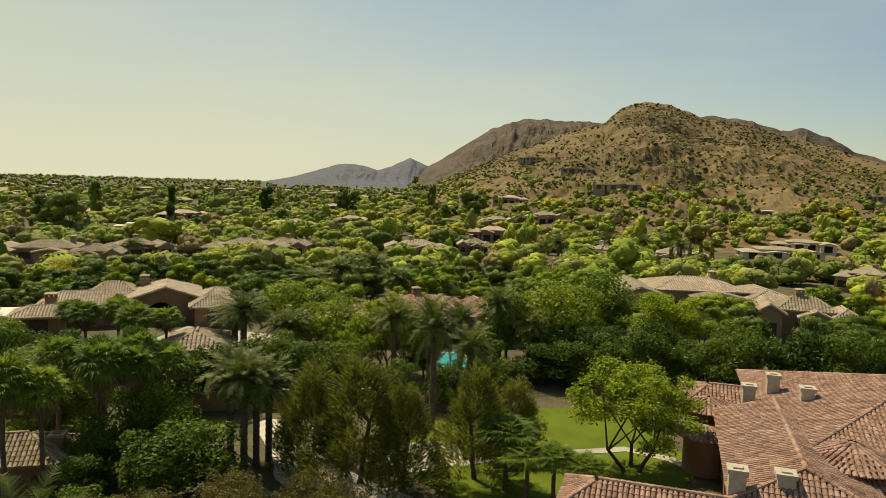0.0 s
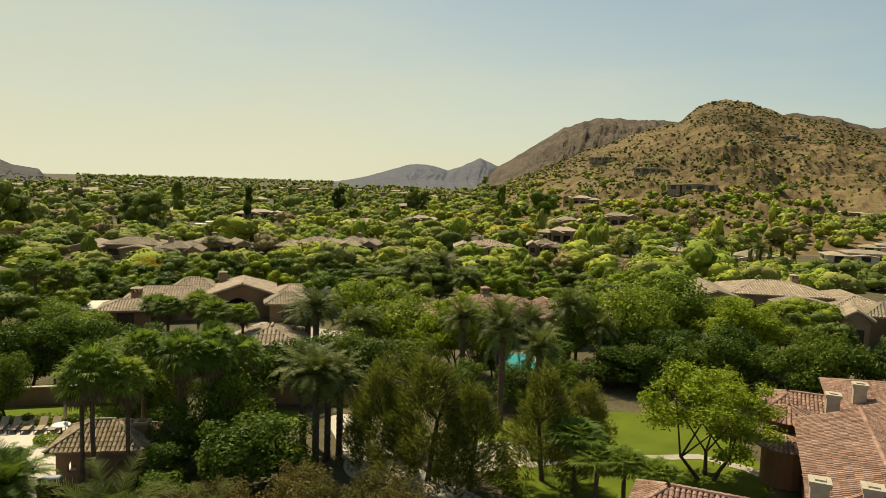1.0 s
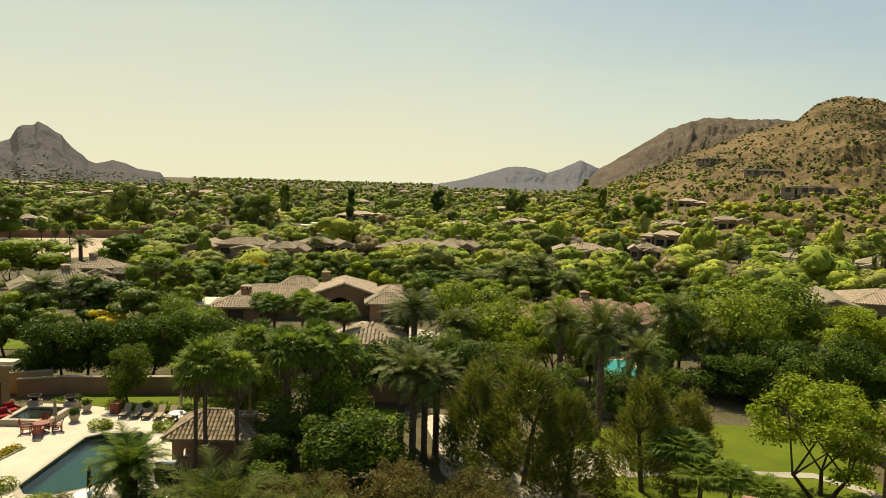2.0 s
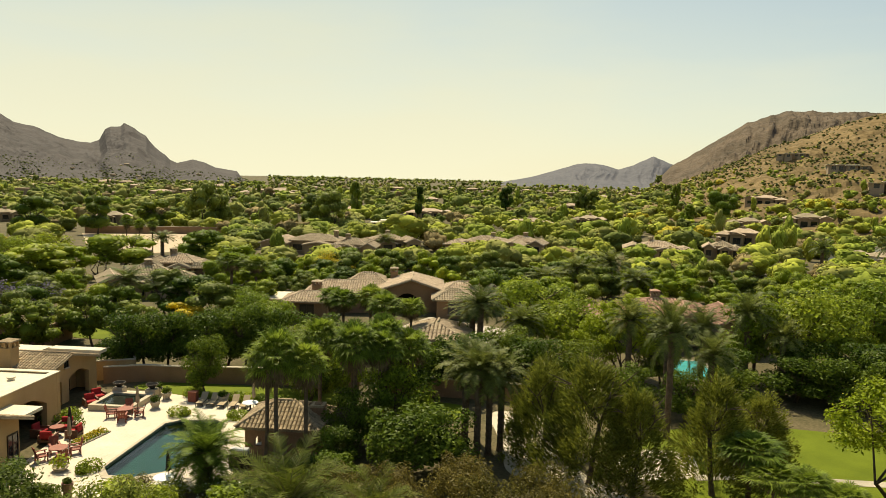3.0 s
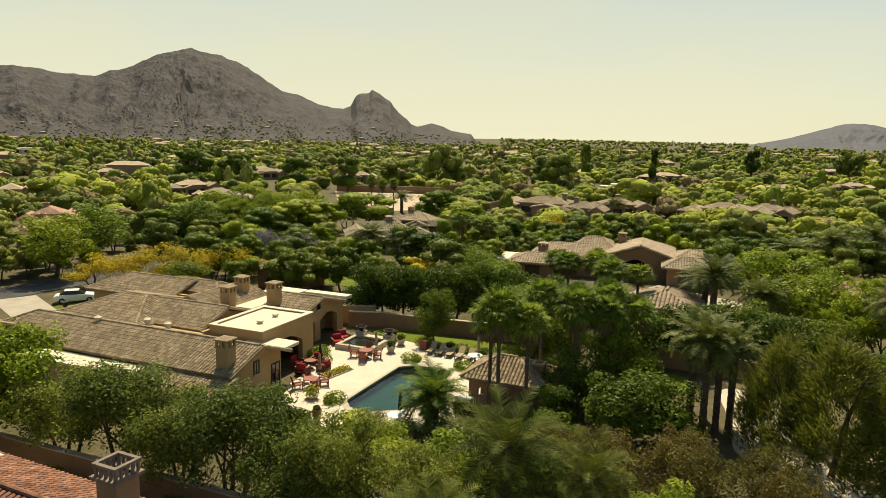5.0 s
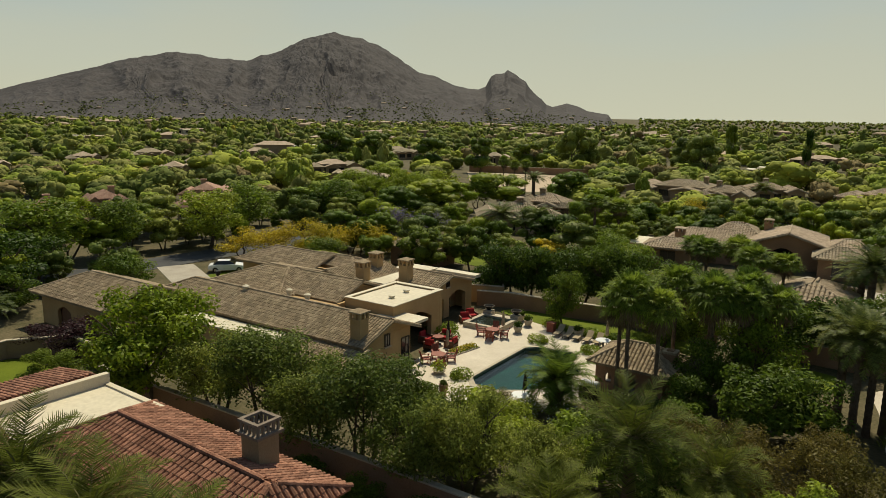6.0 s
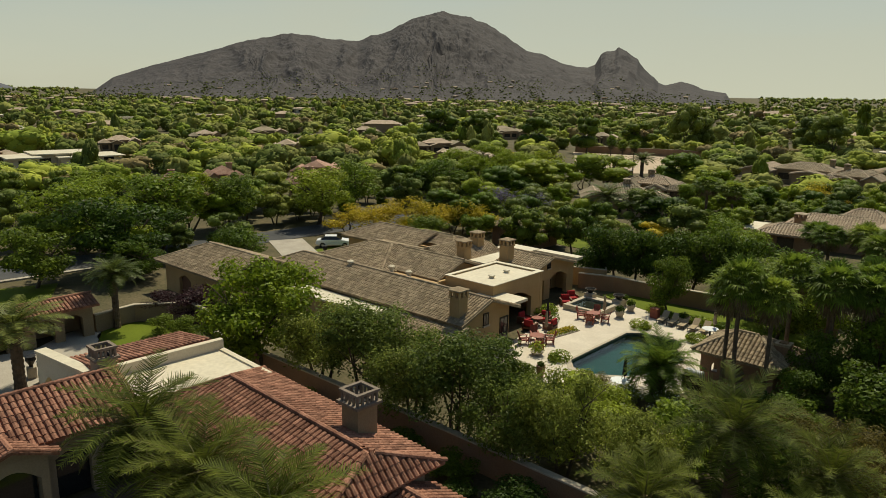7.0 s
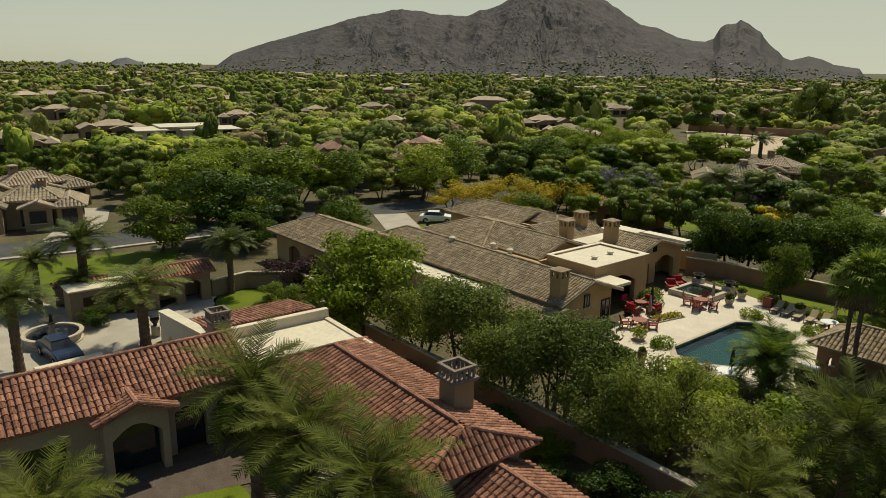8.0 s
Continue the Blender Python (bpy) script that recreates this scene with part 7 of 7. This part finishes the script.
green.finish("scrub", "yellow-green palo verde scrub dotting the hillside", "scrub", WOOD_OF["bright"])
skirt, span = Grove(), len(HUMPED.data.vertices)
for n in range(6500):
    spot = HUMPED.data.vertices[int(span * 0.40 * random.random() ** 1.5)].co
    if noise.noise(spot / 160.0) + random.uniform(-0.5, 0.5) > -0.2:
        h = random.uniform(1.6, 4.2)
        skirt.add(far_crown(2, 0, 2, 0.1, n % 7), spot.x + random.uniform(-9, 9), spot.y + random.uniform(-9, 9), spot.z - 0.8, h * 1.8, h, random.uniform(0, 6.28))
skirt.finish("scrub", "dusky green trees on the skirts of the mountain", "scrub", HILL_SCRUB)

# roofs scattered far off among the trees, and up the skirts of the mountain
random.seed(13)
walls, roofs = [], []
for n in range(175):
    if n < 140:
        az, r = random.uniform(3, 100), math.sqrt(random.uniform(330**2, 1250**2))
        x, y, z = -math.sin(radians(az)) * r, math.cos(radians(az)) * r, 1.2
    else:
        x, y, z = HUMPED.data.vertices[int(span * (0.04 + 0.26 * random.random()))].co
    w, d, e, up = random.uniform(5, 9), random.uniform(3, 5), z + random.uniform(2.4, 3.4), random.choice((0.3, 1.4, 1.6))
    if n >= 140:
        w, d, up = w * 0.6, d * 0.6, 0.8
    m = pose(x, y, 0, 0, 0, face_home(x, y) + random.uniform(-40, 40))
    c = [m @ Vector((a * w, b * d, 0)) for a, b in ((-1, -1), (1, -1), (1, 1), (-1, 1))]
    top = [m @ Vector((a * (w - d), 0, 0)) for a in (-1, 1)]
    for k in range(4):
        p, q = c[k], c[(k + 1) % 4]
        walls.append([(p.x, p.y, z - 2), (q.x, q.y, z - 2), (q.x, q.y, e), (p.x, p.y, e)])
    hi = [(t.x, t.y, e + up) for t in top]
    lo = [tuple(m @ Vector((a * (w + 0.6), b * (d + 0.6), e))) for a, b in ((-1, -1), (1, -1), (1, 1), (-1, 1))]
    roofs += [[lo[0], lo[1], hi[1], hi[0]], [lo[2], lo[3], hi[0], hi[1]], [lo[1], lo[2], hi[1], hi[1]], [lo[3], lo[0], hi[0], hi[0]]]
tagged(new("far_houses", quad_mesh("far_houses", np.array(walls), STUCCO_TAN)), "pale walls of distant houses among trees", "houses", kind="stuff")
tagged(new("far_roofs", quad_mesh("far_roofs", np.array(roofs), TILE_FAR)), "pale roofs of distant houses among trees", "roofs", kind="stuff")

# palms that stand out in the middle distance
for x, y, h, r in ((-124.0, 132.7, 8.2, 1.8), (-122.0, 134.6, 7.4, 1.8), (-119.5, 136.0, 7.6, 1.8), (-64.1, 89.5, 7.0, 3.0), (-61.5, 92.0, 6.4, 2.8), (-66.0, 58.0, 4.6, 1.8)):
    plant(FAN, x, y, h, r, 7.3, 1.9)
for x, y, h, r in ((-71.9, 76.9, 5.1, 3.4), (-66.5, 79.0, 5.0, 3.2), (-115.9, 135.1, 4.4, 3.6), (-73.0, 167.1, 4.0, 3.2), (-17, 118, 5.6, 3.4), (-12, 124, 6.2, 3.4), (-21, 112, 4.6, 3.6), (-7, 113, 5.0, 3.2), (28, 172, 6.6, 3.0), (41, 174, 7.2, 3.0), (50, 177, 7.0, 3.0), (57, 170, 7.0, 2.8)):
    plant(DATE, x, y, h, r, 5.2, 2.3)
for x, y in ((58, 180), (60, 180.5), (63, 181), (66, 181.5), (69, 182)):
    plant(PINE, x, y, 7.5, 0.9, label="slim dark cypress before a white house")
plant(YELLOW, -83.5, 51.5, 5.0, 3.8)
plant(YELLOW, -80.5, 55.5, 5.0, 3.6)
plant(YELLOW, -86.0, 47.0, 4.8, 3.8)
plant(YELLOW, -87.0, 42.5, 4.2, 3.4)
plant(YELLOW, -77.5, 58.5, 4.6, 3.2)
plant(YELLOW, -62.0, 118.0, 6.0, 3.6)
plant(RING["yellow"][0], -60.5, 121.5, 5.0, 3.0)
plant(RING["yellow"][1], -57.0, 70.0, 4.4, 2.6)
plant(BUSH_G, -68.0, 42.5, 4.4, 3.6)
plant(BUSH, -72.5, 46.5, 4.8, 3.4)
plant(LILAC, -84.0, 66.0, 5.6, 4.2)
plant(LILAC, -80.5, 70.5, 5.0, 3.6)
for x, y, h, r in ((-76.0, 12.5, 5.0, 3.4), (-72.5, 22.5, 5.4, 3.0), (-78.0, 4.0, 6.4, 4.0), (-81.0, 12.0, 8.4, 6.0), (-92.0, 10.0, 8.8, 6.4), (-96.0, 20.0, 8.8, 6.6), (-104.0, 14.0, 8.2, 6.0), (-99.0, 30.0, 8.0, 5.0), (-76.0, 24.0, 4.6, 3.0), (-96.0, 42.0, 8.6, 5.6), (-104.0, 52.0, 8.4, 5.4), (-88.0, 18.0, 6.0, 4.0)):
    plant(random.choice((ASH, ASH_B, CITRUS)), x, y, h, r)
plant(PALO, -99.0, 24.0, 9.4, 5.6, label="bright yellow-green tall street tree")
for x, y, h, r in ((-108, 92, 8.0, 5.0), (-114, 84, 8.0, 5.4), (-120, 98, 8.2, 5.4), (-126, 88, 7.8, 5.4), (-118, 106, 7.4, 4.6), (-104, 104, 7.0, 4.2), (-132, 100, 8.0, 5.6), (-112, 74, 7.4, 4.8)):
    plant(random.choice((ASH, ASH_B, PALO)), x, y, h, r)

# taller trees that stand over the woods
for k, rows in (("olive", ((-155, 201, 17.0, 6.5), (-156, 211, 15.5, 5.0), (-113, 212, 14.8, 6.4), (-122, 218, 13.5, 5.0), (-59, 414, 17.5, 5.5), (-53, 416, 15.0, 5.0))),
                ("dark", ((-170, 170, 12.5, 5.5), (-218, 142, 14.0, 8.0), (-208, 156, 13.5, 7.5), (-189, 164, 12.0, 6.5), (-164, 188, 11.0, 6.5), (-145, 296, 18.0, 3.0), (-118, 308, 16.5, 2.2), (-92, 369, 17.0, 4.2), (-7, 400, 19.0, 3.0))),
                ("mid", ((14, 330, 14.5, 6.5), (0, 330, 10.0, 3.6), (-103, 109, 8.2, 7.0), (-98, 85, 8.0, 6.2), (-92, 119, 8.4, 5.6), (-94, 74, 7.6, 5.0))),
                ("bright", ((-82, 116, 6.6, 4.2), (-104, 97, 7.0, 5.2)))):
    for x, y, h, r in rows:
        plant(random.choice(RING[k]), x, y, h, r)

# kinds of plant that found no place
for model in [ob for ob in bpy.data.objects if ob.parent is None and ob.type == "EMPTY" and ob.matrix_basis.translation.length < 0.01 and ob.name.split(".")[0] in ("tree", "shrub", "palm_tree")]:
    for bit in list(model.children):
        bpy.data.objects.remove(bit)
    bpy.data.objects.remove(model)
